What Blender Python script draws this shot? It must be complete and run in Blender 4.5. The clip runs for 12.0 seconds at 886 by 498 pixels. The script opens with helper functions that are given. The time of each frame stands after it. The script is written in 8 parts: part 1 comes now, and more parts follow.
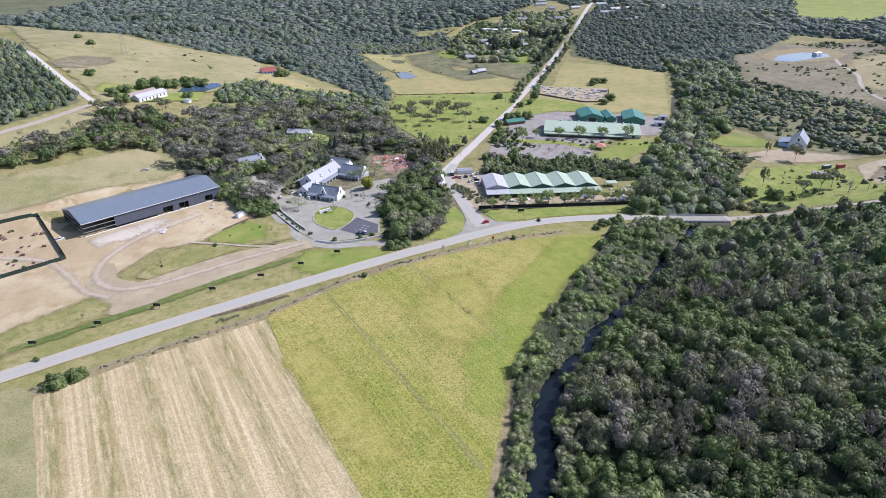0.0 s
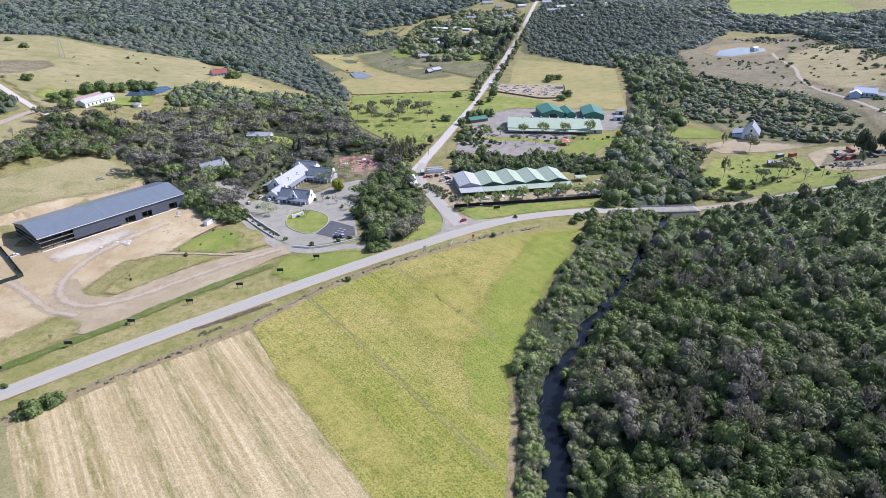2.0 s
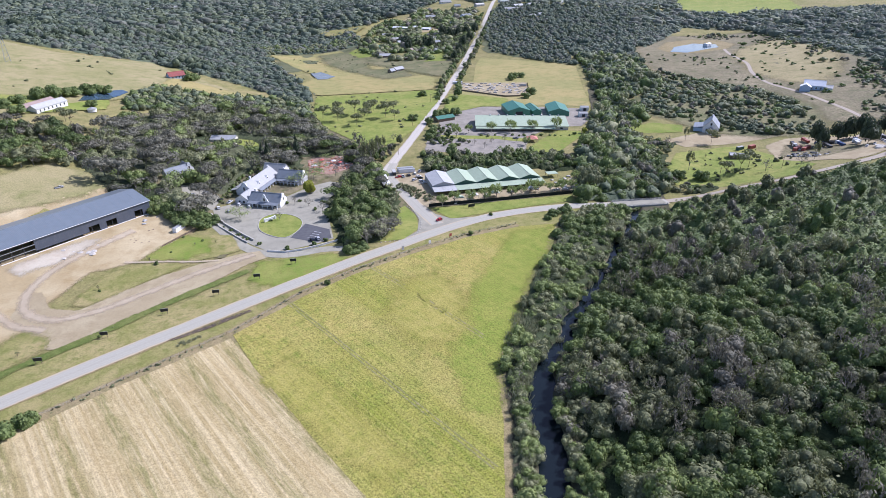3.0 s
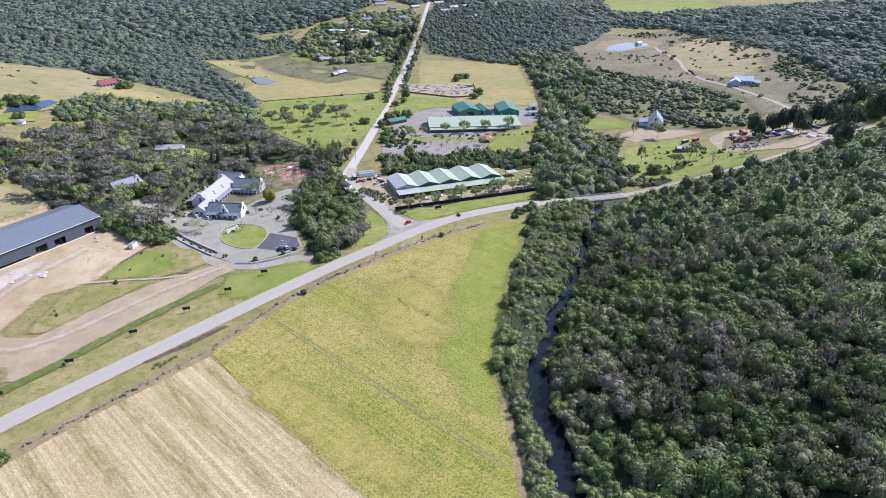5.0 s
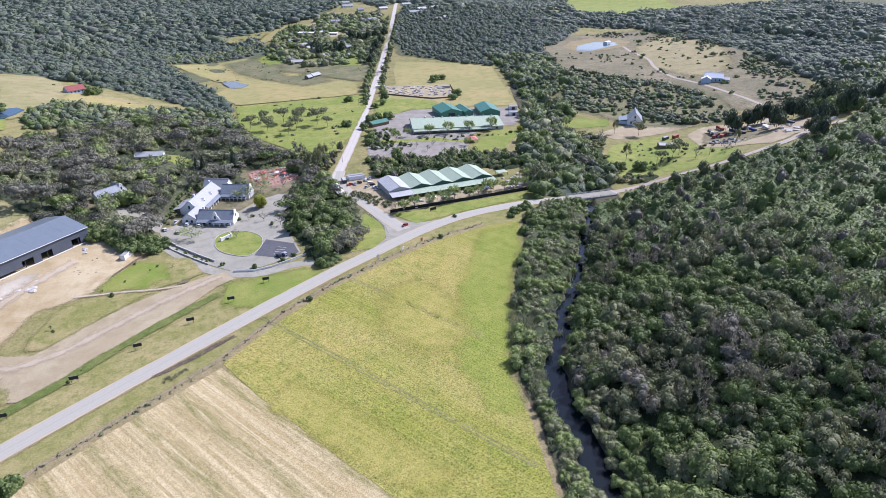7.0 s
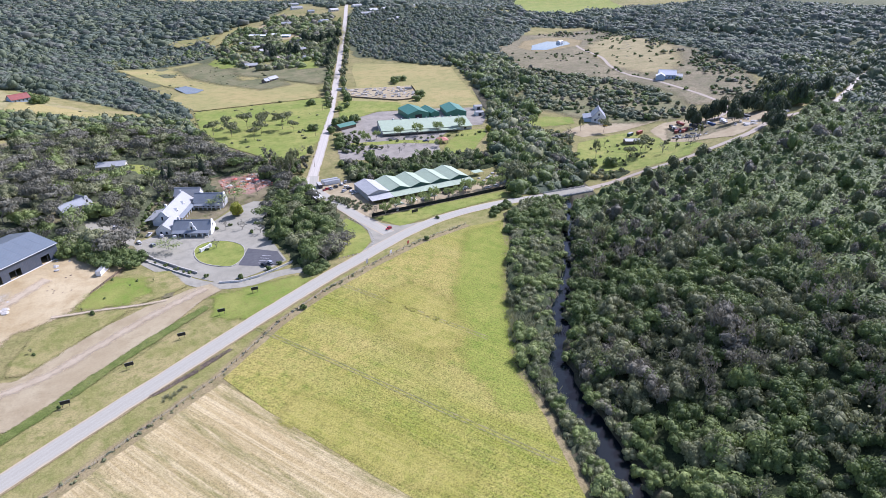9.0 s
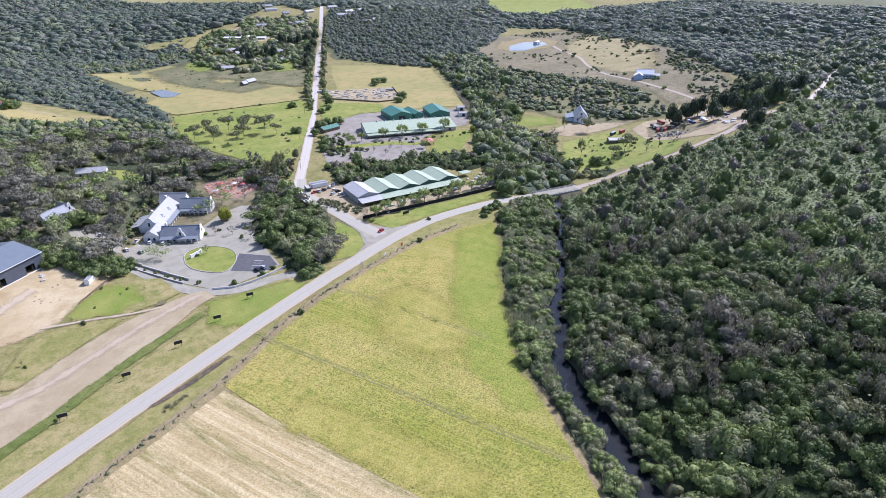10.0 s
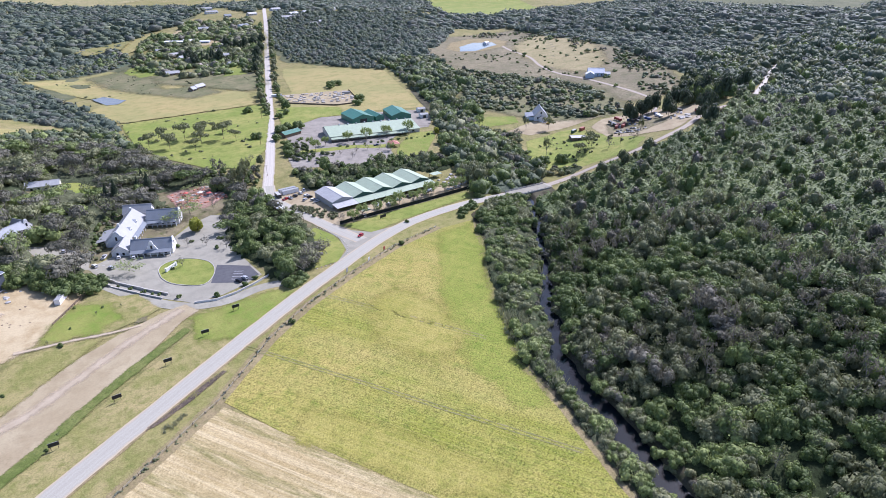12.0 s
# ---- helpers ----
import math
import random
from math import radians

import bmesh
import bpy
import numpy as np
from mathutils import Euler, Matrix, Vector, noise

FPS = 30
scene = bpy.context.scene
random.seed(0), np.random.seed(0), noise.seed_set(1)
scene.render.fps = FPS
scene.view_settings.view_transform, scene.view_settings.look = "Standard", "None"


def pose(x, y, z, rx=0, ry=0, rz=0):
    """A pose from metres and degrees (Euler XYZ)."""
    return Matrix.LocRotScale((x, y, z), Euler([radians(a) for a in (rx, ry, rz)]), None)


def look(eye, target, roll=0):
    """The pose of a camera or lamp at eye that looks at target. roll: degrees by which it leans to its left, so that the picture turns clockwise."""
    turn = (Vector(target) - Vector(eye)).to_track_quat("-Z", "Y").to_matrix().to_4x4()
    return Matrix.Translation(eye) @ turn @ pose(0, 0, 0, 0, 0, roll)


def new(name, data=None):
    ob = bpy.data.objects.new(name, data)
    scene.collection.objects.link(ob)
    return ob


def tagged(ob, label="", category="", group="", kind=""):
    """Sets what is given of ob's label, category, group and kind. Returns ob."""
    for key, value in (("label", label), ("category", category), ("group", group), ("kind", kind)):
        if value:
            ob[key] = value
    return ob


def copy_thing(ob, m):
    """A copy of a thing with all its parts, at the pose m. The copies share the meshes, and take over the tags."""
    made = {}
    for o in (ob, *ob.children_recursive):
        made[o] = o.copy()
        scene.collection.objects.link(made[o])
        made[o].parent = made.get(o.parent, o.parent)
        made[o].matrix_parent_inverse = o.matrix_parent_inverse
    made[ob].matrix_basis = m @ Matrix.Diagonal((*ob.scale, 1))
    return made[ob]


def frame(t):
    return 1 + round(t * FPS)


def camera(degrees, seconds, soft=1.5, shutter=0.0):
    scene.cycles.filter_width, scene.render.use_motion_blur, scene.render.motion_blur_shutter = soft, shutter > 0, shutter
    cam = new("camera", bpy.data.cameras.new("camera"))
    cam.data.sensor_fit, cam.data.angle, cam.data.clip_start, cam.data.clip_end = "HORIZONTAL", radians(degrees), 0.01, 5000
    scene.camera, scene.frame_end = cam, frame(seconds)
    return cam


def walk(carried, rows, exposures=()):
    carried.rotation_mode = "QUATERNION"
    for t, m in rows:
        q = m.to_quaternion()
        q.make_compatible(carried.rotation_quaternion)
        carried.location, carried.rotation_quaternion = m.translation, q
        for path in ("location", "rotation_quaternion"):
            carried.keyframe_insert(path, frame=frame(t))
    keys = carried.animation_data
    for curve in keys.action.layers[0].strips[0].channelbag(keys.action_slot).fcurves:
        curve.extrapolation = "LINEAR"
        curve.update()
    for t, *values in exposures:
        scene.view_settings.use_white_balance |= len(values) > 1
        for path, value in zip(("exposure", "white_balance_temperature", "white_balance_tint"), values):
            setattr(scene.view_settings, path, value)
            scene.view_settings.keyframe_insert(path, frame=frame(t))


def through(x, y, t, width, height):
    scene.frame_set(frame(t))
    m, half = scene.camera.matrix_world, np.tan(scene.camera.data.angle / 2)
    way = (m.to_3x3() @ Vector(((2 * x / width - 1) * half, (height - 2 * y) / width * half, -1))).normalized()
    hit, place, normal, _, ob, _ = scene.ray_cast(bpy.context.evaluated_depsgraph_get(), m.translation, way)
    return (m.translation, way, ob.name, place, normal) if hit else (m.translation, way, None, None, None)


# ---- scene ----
cam = camera(73.69, 12.0, soft=0.8)
PATH = [
    (0, look((29.32, -15.05, 147.48), (77.96, 249.06, 13.76), -0.03)),
    (0.5, look((25.31, -13.24, 147.14), (81.24, 249.39, 13.37), 0.02)),
    (1, look((21.24, -11.45, 146.80), (83.71, 249.67, 12.97), 0.02)),
    (1.5, look((17.10, -9.71, 146.46), (83.99, 250.32, 12.64), 0.04)),
    (2, look((12.94, -7.99, 146.11), (86.36, 250.24, 12.19), 0.05)),
    (2.5, look((8.81, -6.20, 145.80), (91.13, 249.27, 11.79), 0.03)),
    (3, look((4.72, -4.28, 145.57), (96.41, 247.92, 11.45), 0.03)),
    (5, look((-11.76, 4.41, 145.02), (108.29, 244.91, 11.79), 0.09)),
    (5.5, look((-15.88, 6.74, 144.94), (106.54, 246.15, 11.92), 0.03)),
    (6, look((-19.99, 9.14, 144.86), (104.60, 247.48, 11.91), 0.01)),
    (6.5, look((-24.05, 11.59, 144.80), (105.65, 247.24, 11.97), -0.01)),
    (7, look((-28.09, 14.14, 144.81), (107.08, 246.80, 12.14), -0.01)),
    (9, look((-44.07, 25.01, 145.19), (111.37, 244.82, 12.80), -0.06)),
    (9.5, look((-48.02, 27.92, 145.26), (112.41, 244.29, 13.16), -0.08)),
    (10, look((-51.91, 30.96, 145.33), (113.32, 243.75, 13.35), -0.05)),
    (10.5, look((-55.73, 34.07, 145.42), (114.11, 243.25, 13.50), -0.06)),
    (11, look((-59.48, 37.26, 145.53), (114.95, 242.74, 13.80), -0.04)),
    (11.5, look((-63.19, 40.50, 145.69), (116.23, 241.64, 13.95), -0.03)),
    (12, look((-66.90, 43.79, 145.88), (118.65, 239.39, 14.30), -0.01)),
]
walk(cam, PATH, [(0, 0.33, 5560, 24), (12, 0.48, 5540, 26)])

# ---- light ----
SUN_AZ, SUN_EL = radians(9), radians(42)
world = bpy.data.worlds.new("sky")
world.use_nodes = True
scene.world = world
_n = world.node_tree.nodes
_sky = _n.new("ShaderNodeTexSky")
_sky.sky_type, _sky.sun_disc = "NISHITA", False
_sky.sun_elevation, _sky.sun_rotation = SUN_EL, radians(90) - SUN_AZ
_sky.air_density, _sky.dust_density, _sky.ozone_density = 1.0, 1.5, 1.0
world.node_tree.links.new(_sky.outputs[0], _n["Background"].inputs[0])
_n["Background"].inputs[1].default_value = 0.12
_sun = bpy.data.lights.new("sun", "SUN")
_sun.energy, _sun.angle, _sun.color = 4.6, radians(0.6), (1.0, 0.965, 0.91)
sun = new("sun", _sun)
_d = Vector((math.cos(SUN_AZ) * math.cos(SUN_EL), math.sin(SUN_AZ) * math.cos(SUN_EL), math.sin(SUN_EL)))
sun.matrix_world = look(_d * 500, (0, 0, 0))


def smooth(a, b, v):
    t = np.clip((v - a) / (b - a), 0.0, 1.0)
    return t * t * (3 - 2 * t)


def bell(x, y, cx, cy, s):
    return np.exp(-((x - cx) ** 2 + (y - cy) ** 2) / (2 * s * s))


def land(x, y):
    """Height of the ground: a flat river plain, a wooded hill to the south-east, pasture rising to the north-west, low hills behind."""
    x, y = np.asarray(x, float), np.asarray(y, float)
    w = 0.62 * (x - 120) - 0.78 * (y - 150)
    s = 0.875 * (x - 120) - 0.485 * (y - 170) - 9
    w = 0.5 * (w + s - np.sqrt((w - s) ** 2 + 60))
    u = 0.5 * (w + np.sqrt(w * w + 60))
    z = (34 * (1 - np.exp(-u / 85)) + 25 * smooth(250, 900, u)) * (1 - 0.8 * smooth(225, 315, y - 0.06 * x))
    w = -0.9 * x + 0.2 * (y - 380)
    v = np.minimum(0.5 * (w + np.sqrt(w * w + 200)), 320.0)
    z = z + 0.17 * v * smooth(250, 430, y) * (1 - 0.5 * smooth(900, 1500, y))
    z = z - 16 * bell(x, y, 110, 1050, 200) + 46 * bell(x, y, 650, 1400, 330)
    z = z + 48 * bell(x, y, 1200, 560, 350) - 18 * bell(x, y, 850, 880, 170)
    r = np.hypot(x - 100, y - 200)
    z = z + 110 * smooth(1500, 3600, r)
    a, b = 0.803 * (x + 89) + 0.596 * (y - 354), -0.596 * (x + 89) + 0.803 * (y - 354)
    pad = (1 - smooth(42, 60, np.abs(a))) * (1 - smooth(19, 32, np.abs(b)))
    return z + (5 - z) * pad


# ---- tools ----
def nodes_of(name):
    m = bpy.data.materials.new(name)
    m.use_nodes = True
    t = m.node_tree
    return m, t, t.nodes["Principled BSDF"]


def link(t, a, b):
    t.links.new(a, b)


def coords(t, scale=(1, 1, 1), turn=0.0, kind="POINT"):
    c = t.nodes.new("ShaderNodeTexCoord")
    mp = t.nodes.new("ShaderNodeMapping")
    mp.vector_type = kind
    mp.inputs["Scale"].default_value = scale
    mp.inputs["Rotation"].default_value = (0, 0, turn)
    link(t, c.outputs["Object"], mp.inputs["Vector"])
    return mp.outputs["Vector"]


def grain(t, vec, scale, detail=4.0, rough=0.55, warp=0.0):
    n = t.nodes.new("ShaderNodeTexNoise")
    n.inputs["Scale"].default_value, n.inputs["Detail"].default_value = scale, detail
    n.inputs["Roughness"].default_value, n.inputs["Distortion"].default_value = rough, warp
    link(t, vec, n.inputs["Vector"])
    return n.outputs["Fac"]


def ramp(t, fac, stops):
    r = t.nodes.new("ShaderNodeValToRGB")
    e = r.color_ramp.elements
    while len(e) < len(stops):
        e.new(0.5)
    for s, (p, c) in zip(e, stops):
        s.position = p
        s.color = (*c, 1.0) if not isinstance(c, float) else (c, c, c, 1.0)
    link(t, fac, r.inputs["Fac"])
    return r.outputs["Color"]


def blend(t, fac, a, b, kind="MIX"):
    x = t.nodes.new("ShaderNodeMix")
    x.data_type, x.blend_type = "RGBA", kind
    for k, v in ((0, fac), (6, a), (7, b)):
        sock = x.inputs[k]
        if isinstance(v, (int, float)):
            sock.default_value = (v, v, v, 1) if k else v
        elif isinstance(v, tuple):
            sock.default_value = (*v, 1)
        else:
            link(t, v, sock)
    return x.outputs[2]


def calc(t, op, a, b=0.0):
    x = t.nodes.new("ShaderNodeMath")
    x.operation = op
    for sock, v in zip(x.inputs, (a, b)):
        if isinstance(v, (int, float)):
            sock.default_value = v
        else:
            link(t, v, sock)
    return x.outputs[0]


def bump(t, bsdf, height, depth, strength=0.6):
    b = t.nodes.new("ShaderNodeBump")
    b.inputs["Strength"].default_value, b.inputs["Distance"].default_value = strength, depth
    link(t, height, b.inputs["Height"])
    link(t, b.outputs[0], bsdf.inputs["Normal"])


def soil(name, a, b, c, big=0.03, mid=0.25, fine=1.6, spread=0.12, rows=None, relief=0.25, rough=0.95, harsh=1.0, fade=True, strips=None):
    """Ground cover from three colours: broad patches a-b, mid-sized spots of c, fine grain; rows: (turn, metres, strength, colour).
    Where it is laid as a patch it thins out raggedly towards its edge."""
    m, t, s = nodes_of(name)
    v = coords(t)
    col = ramp(t, grain(t, v, big, 5, 0.6, 0.4), [(0.5 - spread, a), (0.5 + spread, b)])
    spots = ramp(t, grain(t, v, mid, 6, 0.65, 0.3), [(0.46, 0.0), (0.68, 0.9)])
    col = blend(t, spots, col, c)
    f = grain(t, v, fine, 5, 0.7)
    for turn, gap, power, tone in rows or ():
        w = grain(t, coords(t, (gap, 40.0 + 20 * gap, 1.0), turn, "TEXTURE"), 1.0, 2, 0.4, 0.1)
        band = ramp(t, w, [(0.42, 0.0), (0.58, 1.0)])
        broken = ramp(t, grain(t, v, 0.09, 4, 0.6), [(0.3, 0.4), (0.6, 1.0)])
        col = blend(t, calc(t, "MULTIPLY", calc(t, "MULTIPLY", band, broken), power), col, tone)
    for turn, gap, start, power, tone in strips or ():
        w = t.nodes.new("ShaderNodeTexWave")
        w.bands_direction = "X"
        for key, value in (("Scale", 0.314 / gap), ("Distortion", 1.1), ("Detail", 3.0), ("Detail Scale", 1.2), ("Phase Offset", math.pi * (1 - 2 * start / gap))):
            w.inputs[key].default_value = value
        link(t, coords(t, (1, 1, 1), turn, "TEXTURE"), w.inputs["Vector"])
        ragged = ramp(t, grain(t, coords(t, (1.2, 9.0, 1.0), turn, "TEXTURE"), 0.8, 5, 0.7), [(0.36, 0.0), (0.62, 1.0)])
        col = blend(t, calc(t, "MULTIPLY", calc(t, "MULTIPLY", ramp(t, w.outputs["Fac"], [(0.66, 0.0), (0.93, 1.0)]), ragged), power), col, tone)
    col = blend(t, 1.0, col, ramp(t, f, [(0.3, 1 - 0.36 * harsh), (0.5, 1.0), (0.72, 1 + 0.28 * harsh)]), "MULTIPLY")
    link(t, col, s.inputs["Base Color"])
    s.inputs["Roughness"].default_value = rough
    s.inputs["Specular IOR Level"].default_value = 0.15
    bump(t, s, f, relief)
    if fade:
        m["fade"] = 1
        at = t.nodes.new("ShaderNodeAttribute")
        at.attribute_name = "edge"
        low = calc(t, "MULTIPLY", calc(t, "SUBTRACT", grain(t, v, 0.25, 4, 0.6), 0.5), 1.0)
        fine_n = calc(t, "MULTIPLY", calc(t, "SUBTRACT", grain(t, v, 3.5, 2, 0.6), 0.5), 2.2)
        cover = ramp(t, calc(t, "ADD", calc(t, "ADD", calc(t, "SUBTRACT", calc(t, "MULTIPLY", at.outputs["Fac"], 1.5), 0.75), low), calc(t, "ADD", fine_n, 0.5)), [(0.48, 0.0), (0.52, 1.0)])
        clear = t.nodes.new("ShaderNodeBsdfTransparent")
        mx = t.nodes.new("ShaderNodeMixShader")
        link(t, cover, mx.inputs[0])
        link(t, clear.outputs[0], mx.inputs[1])
        link(t, s.outputs[0], mx.inputs[2])
        link(t, mx.outputs[0], t.nodes["Material Output"].inputs["Surface"])
    return m


def plain(name, col, rough=0.6, metal=0.0, vary=0.25, scale=1.2, spec=0.4):
    m, t, s = nodes_of(name)
    n = grain(t, coords(t), scale, 5, 0.6)
    k = ramp(t, n, [(0.3, 1.0 - vary), (0.7, 1.0 + vary * 0.5)])
    link(t, blend(t, 1.0, col, k, "MULTIPLY"), s.inputs["Base Color"])
    s.inputs["Roughness"].default_value, s.inputs["Metallic"].default_value = rough, metal
    s.inputs["Specular IOR Level"].default_value = spec
    return m


def sheet_metal(name, col, rough=0.45, vary=0.18, rib=0.8, turn=0.0, stain=(0.25, 0.22, 0.2)):
    """Ribbed roof sheeting with run-off stains and single sheets that differ a little."""
    m, t, s = nodes_of(name)
    v = coords(t)
    k = ramp(t, grain(t, v, 0.35, 6, 0.65), [(0.3, 1.0 - vary), (0.7, 1.0 + vary * 0.6)])
    base = blend(t, 1.0, col, k, "MULTIPLY")
    dirt = ramp(t, grain(t, coords(t, (1.2, 0.12, 1.0)), 0.9, 5, 0.7), [(0.52, 0.0), (0.8, 0.45)])
    base = blend(t, dirt, base, stain)
    w = t.nodes.new("ShaderNodeTexWave")
    w.bands_direction = "X"
    w.inputs["Scale"].default_value = 0.314 / rib
    link(t, v, w.inputs["Vector"])
    base = blend(t, 0.06, base, blend(t, 1.0, base, w.outputs["Color"], "MULTIPLY"))
    link(t, base, s.inputs["Base Color"])
    s.inputs["Roughness"].default_value = rough
    bump(t, s, w.outputs["Fac"], 0.03, 0.35)
    return m


def leaves(name, dark, mid, light, through=0.28, gloss=0.4):
    """Foliage: a tint for each tree, clumps by place, single leaf sprays that differ, and a fine leaf grain whose dark
    spots stand in for shaded gaps.
    """
    m, t, s = nodes_of(name)
    at = t.nodes.new("ShaderNodeAttribute")
    at.attribute_name = "tint"
    geo = t.nodes.new("ShaderNodeNewGeometry")
    v = coords(t)
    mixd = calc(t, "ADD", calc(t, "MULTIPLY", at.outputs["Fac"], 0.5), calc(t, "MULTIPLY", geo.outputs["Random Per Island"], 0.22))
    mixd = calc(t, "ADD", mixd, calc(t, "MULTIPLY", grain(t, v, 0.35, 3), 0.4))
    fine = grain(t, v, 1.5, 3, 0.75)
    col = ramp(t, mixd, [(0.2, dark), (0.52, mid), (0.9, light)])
    # The grain also paints dark gaps between leaf clusters into the colour.
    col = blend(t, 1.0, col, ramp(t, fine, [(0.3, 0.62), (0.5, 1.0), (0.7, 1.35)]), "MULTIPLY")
    link(t, col, s.inputs["Base Color"])
    s.inputs["Roughness"].default_value = 0.65
    s.inputs["Specular IOR Level"].default_value = gloss
    bump(t, s, calc(t, "ADD", fine, calc(t, "MULTIPLY", grain(t, v, 0.55, 2), 1.4)), 0.55, 0.5)
    if through:
        tr = t.nodes.new("ShaderNodeBsdfTranslucent")
        link(t, col, tr.inputs["Color"])
        mx = t.nodes.new("ShaderNodeMixShader")
        mx.inputs[0].default_value = through
        link(t, s.outputs[0], mx.inputs[1])
        link(t, tr.outputs[0], mx.inputs[2])
        link(t, mx.outputs[0], t.nodes["Material Output"].inputs["Surface"])
    return m


def part(name, bm, mat, parent=None, label=""):
    me = bpy.data.meshes.new(name)
    bm.normal_update()
    bm.to_mesh(me)
    bm.free()
    me.materials.append(mat)
    ob = new(name, me)
    if parent is not None:
        ob.parent = parent
    return tagged(ob, label)


def box(bm, x0, x1, y0, y1, z0, z1, m=None):
    vs = [bm.verts.new((x, y, z)) for z in (z0, z1) for x, y in ((x0, y0), (x1, y0), (x1, y1), (x0, y1))]
    for q in ((3, 2, 1, 0), (4, 5, 6, 7), (0, 1, 5, 4), (1, 2, 6, 5), (2, 3, 7, 6), (3, 0, 4, 7)):
        bm.faces.new([vs[i] for i in q])
    if m is not None:
        bmesh.ops.transform(bm, matrix=m, verts=vs)
    return vs


def boxed(*a, m=None):
    bm = bmesh.new()
    box(bm, *a, m=m)
    return bm


def prism(bm, ring, axis, a, b, m=None):
    """Extrude a ring of (p, q) pairs along an axis from a to b."""
    def at(p, q, w):
        return {"x": (w, p, q), "y": (p, w, q), "z": (p, q, w)}[axis]
    lo = [bm.verts.new(at(p, q, a)) for p, q in ring]
    hi = [bm.verts.new(at(p, q, b)) for p, q in ring]
    n = len(ring)
    bm.faces.new(lo[::-1])
    bm.faces.new(hi)
    for i in range(n):
        bm.faces.new((lo[i], lo[(i + 1) % n], hi[(i + 1) % n], hi[i]))
    if m is not None:
        bmesh.ops.transform(bm, matrix=m, verts=lo + hi)
    bmesh.ops.recalc_face_normals(bm, faces=bm.faces[:])


def rod(bm, p, q, r0, r1, sides=6):
    p, q = Vector(p), Vector(q)
    d = (q - p).normalized()
    a = d.orthogonal().normalized()
    b = d.cross(a)
    rings = []
    for c, r in ((p, r0), (q, r1)):
        rings.append([bm.verts.new(c + (a * math.cos(k * 2 * math.pi / sides) + b * math.sin(k * 2 * math.pi / sides)) * r) for k in range(sides)])
    for k in range(sides):
        bm.faces.new((rings[0][k], rings[0][(k + 1) % sides], rings[1][(k + 1) % sides], rings[1][k]))
    bm.faces.new(rings[0][::-1])
    bm.faces.new(rings[1])


def empty(name, x, y, z, turn=0.0, label="", category="", group="", kind=""):
    ob = new(name)
    ob.matrix_world = pose(x, y, z, 0, 0, turn)
    return tagged(ob, label, category, group, kind)


def high(x, y):
    return float(land(x, y))


def mesh_np(name, V, F, mats, slot=None, tint=None):
    """A mesh from arrays of vertices and triangles."""
    me = bpy.data.meshes.new(name)
    n, k = len(V), len(F)
    me.vertices.add(n)
    me.vertices.foreach_set("co", np.ascontiguousarray(V, np.float32).ravel())
    me.loops.add(3 * k)
    me.loops.foreach_set("vertex_index", np.ascontiguousarray(F, np.int32).ravel())
    me.polygons.add(k)
    me.polygons.foreach_set("loop_start", np.arange(0, 3 * k, 3, dtype=np.int32))
    if slot is not None:
        me.polygons.foreach_set("material_index", np.ascontiguousarray(slot, np.int32))
    for mt in mats:
        me.materials.append(mt)
    if tint is not None:
        me.attributes.new("tint", "FLOAT", "POINT").data.foreach_set("value", np.ascontiguousarray(tint, np.float32))
    me.update(calc_edges=True)
    return me


def inside(poly, x, y):
    hit = np.zeros(len(x), bool)
    n = len(poly)
    for i in range(n):
        (x0, y0), (x1, y1) = poly[i], poly[(i + 1) % n]
        if y0 == y1:
            continue
        hit ^= ((y0 > y) != (y1 > y)) & (x < (x1 - x0) * (y - y0) / (y1 - y0) + x0)
    return hit


def outline(poly, step=5.0, wobble=0.0, seed=0, grow=0.0):
    out = []
    n = len(poly)
    turn = 1 if sum(poly[i][0] * poly[(i + 1) % n][1] - poly[(i + 1) % n][0] * poly[i][1] for i in range(n)) < 0 else -1
    if grow:
        moved = []
        for i in range(n):
            a, b, c = Vector(poly[i - 1]), Vector(poly[i]), Vector(poly[(i + 1) % n])
            u, v = (b - a).normalized(), (c - b).normalized()
            nor = Vector((-(u + v).y, (u + v).x))
            nor = nor.normalized() if nor.length > 0.2 else Vector((-u.y, u.x))
            moved.append(b + nor * turn * grow)
        poly = moved
    for i in range(n):
        a, b = Vector(poly[i]), Vector(poly[(i + 1) % n])
        k = max(1, int((b - a).length / step))
        nor = Vector((-(b - a).y, (b - a).x)).normalized() if (b - a).length else Vector((0, 0))
        for j in range(k):
            p = a.lerp(b, j / k)
            w = noise.noise(Vector((p.x * 0.09, p.y * 0.09, seed * 7.3))) + 0.6 * noise.noise(Vector((p.x * 0.31, p.y * 0.31, seed * 3.1)))
            out.append(p + nor * (w * wobble))
    return out


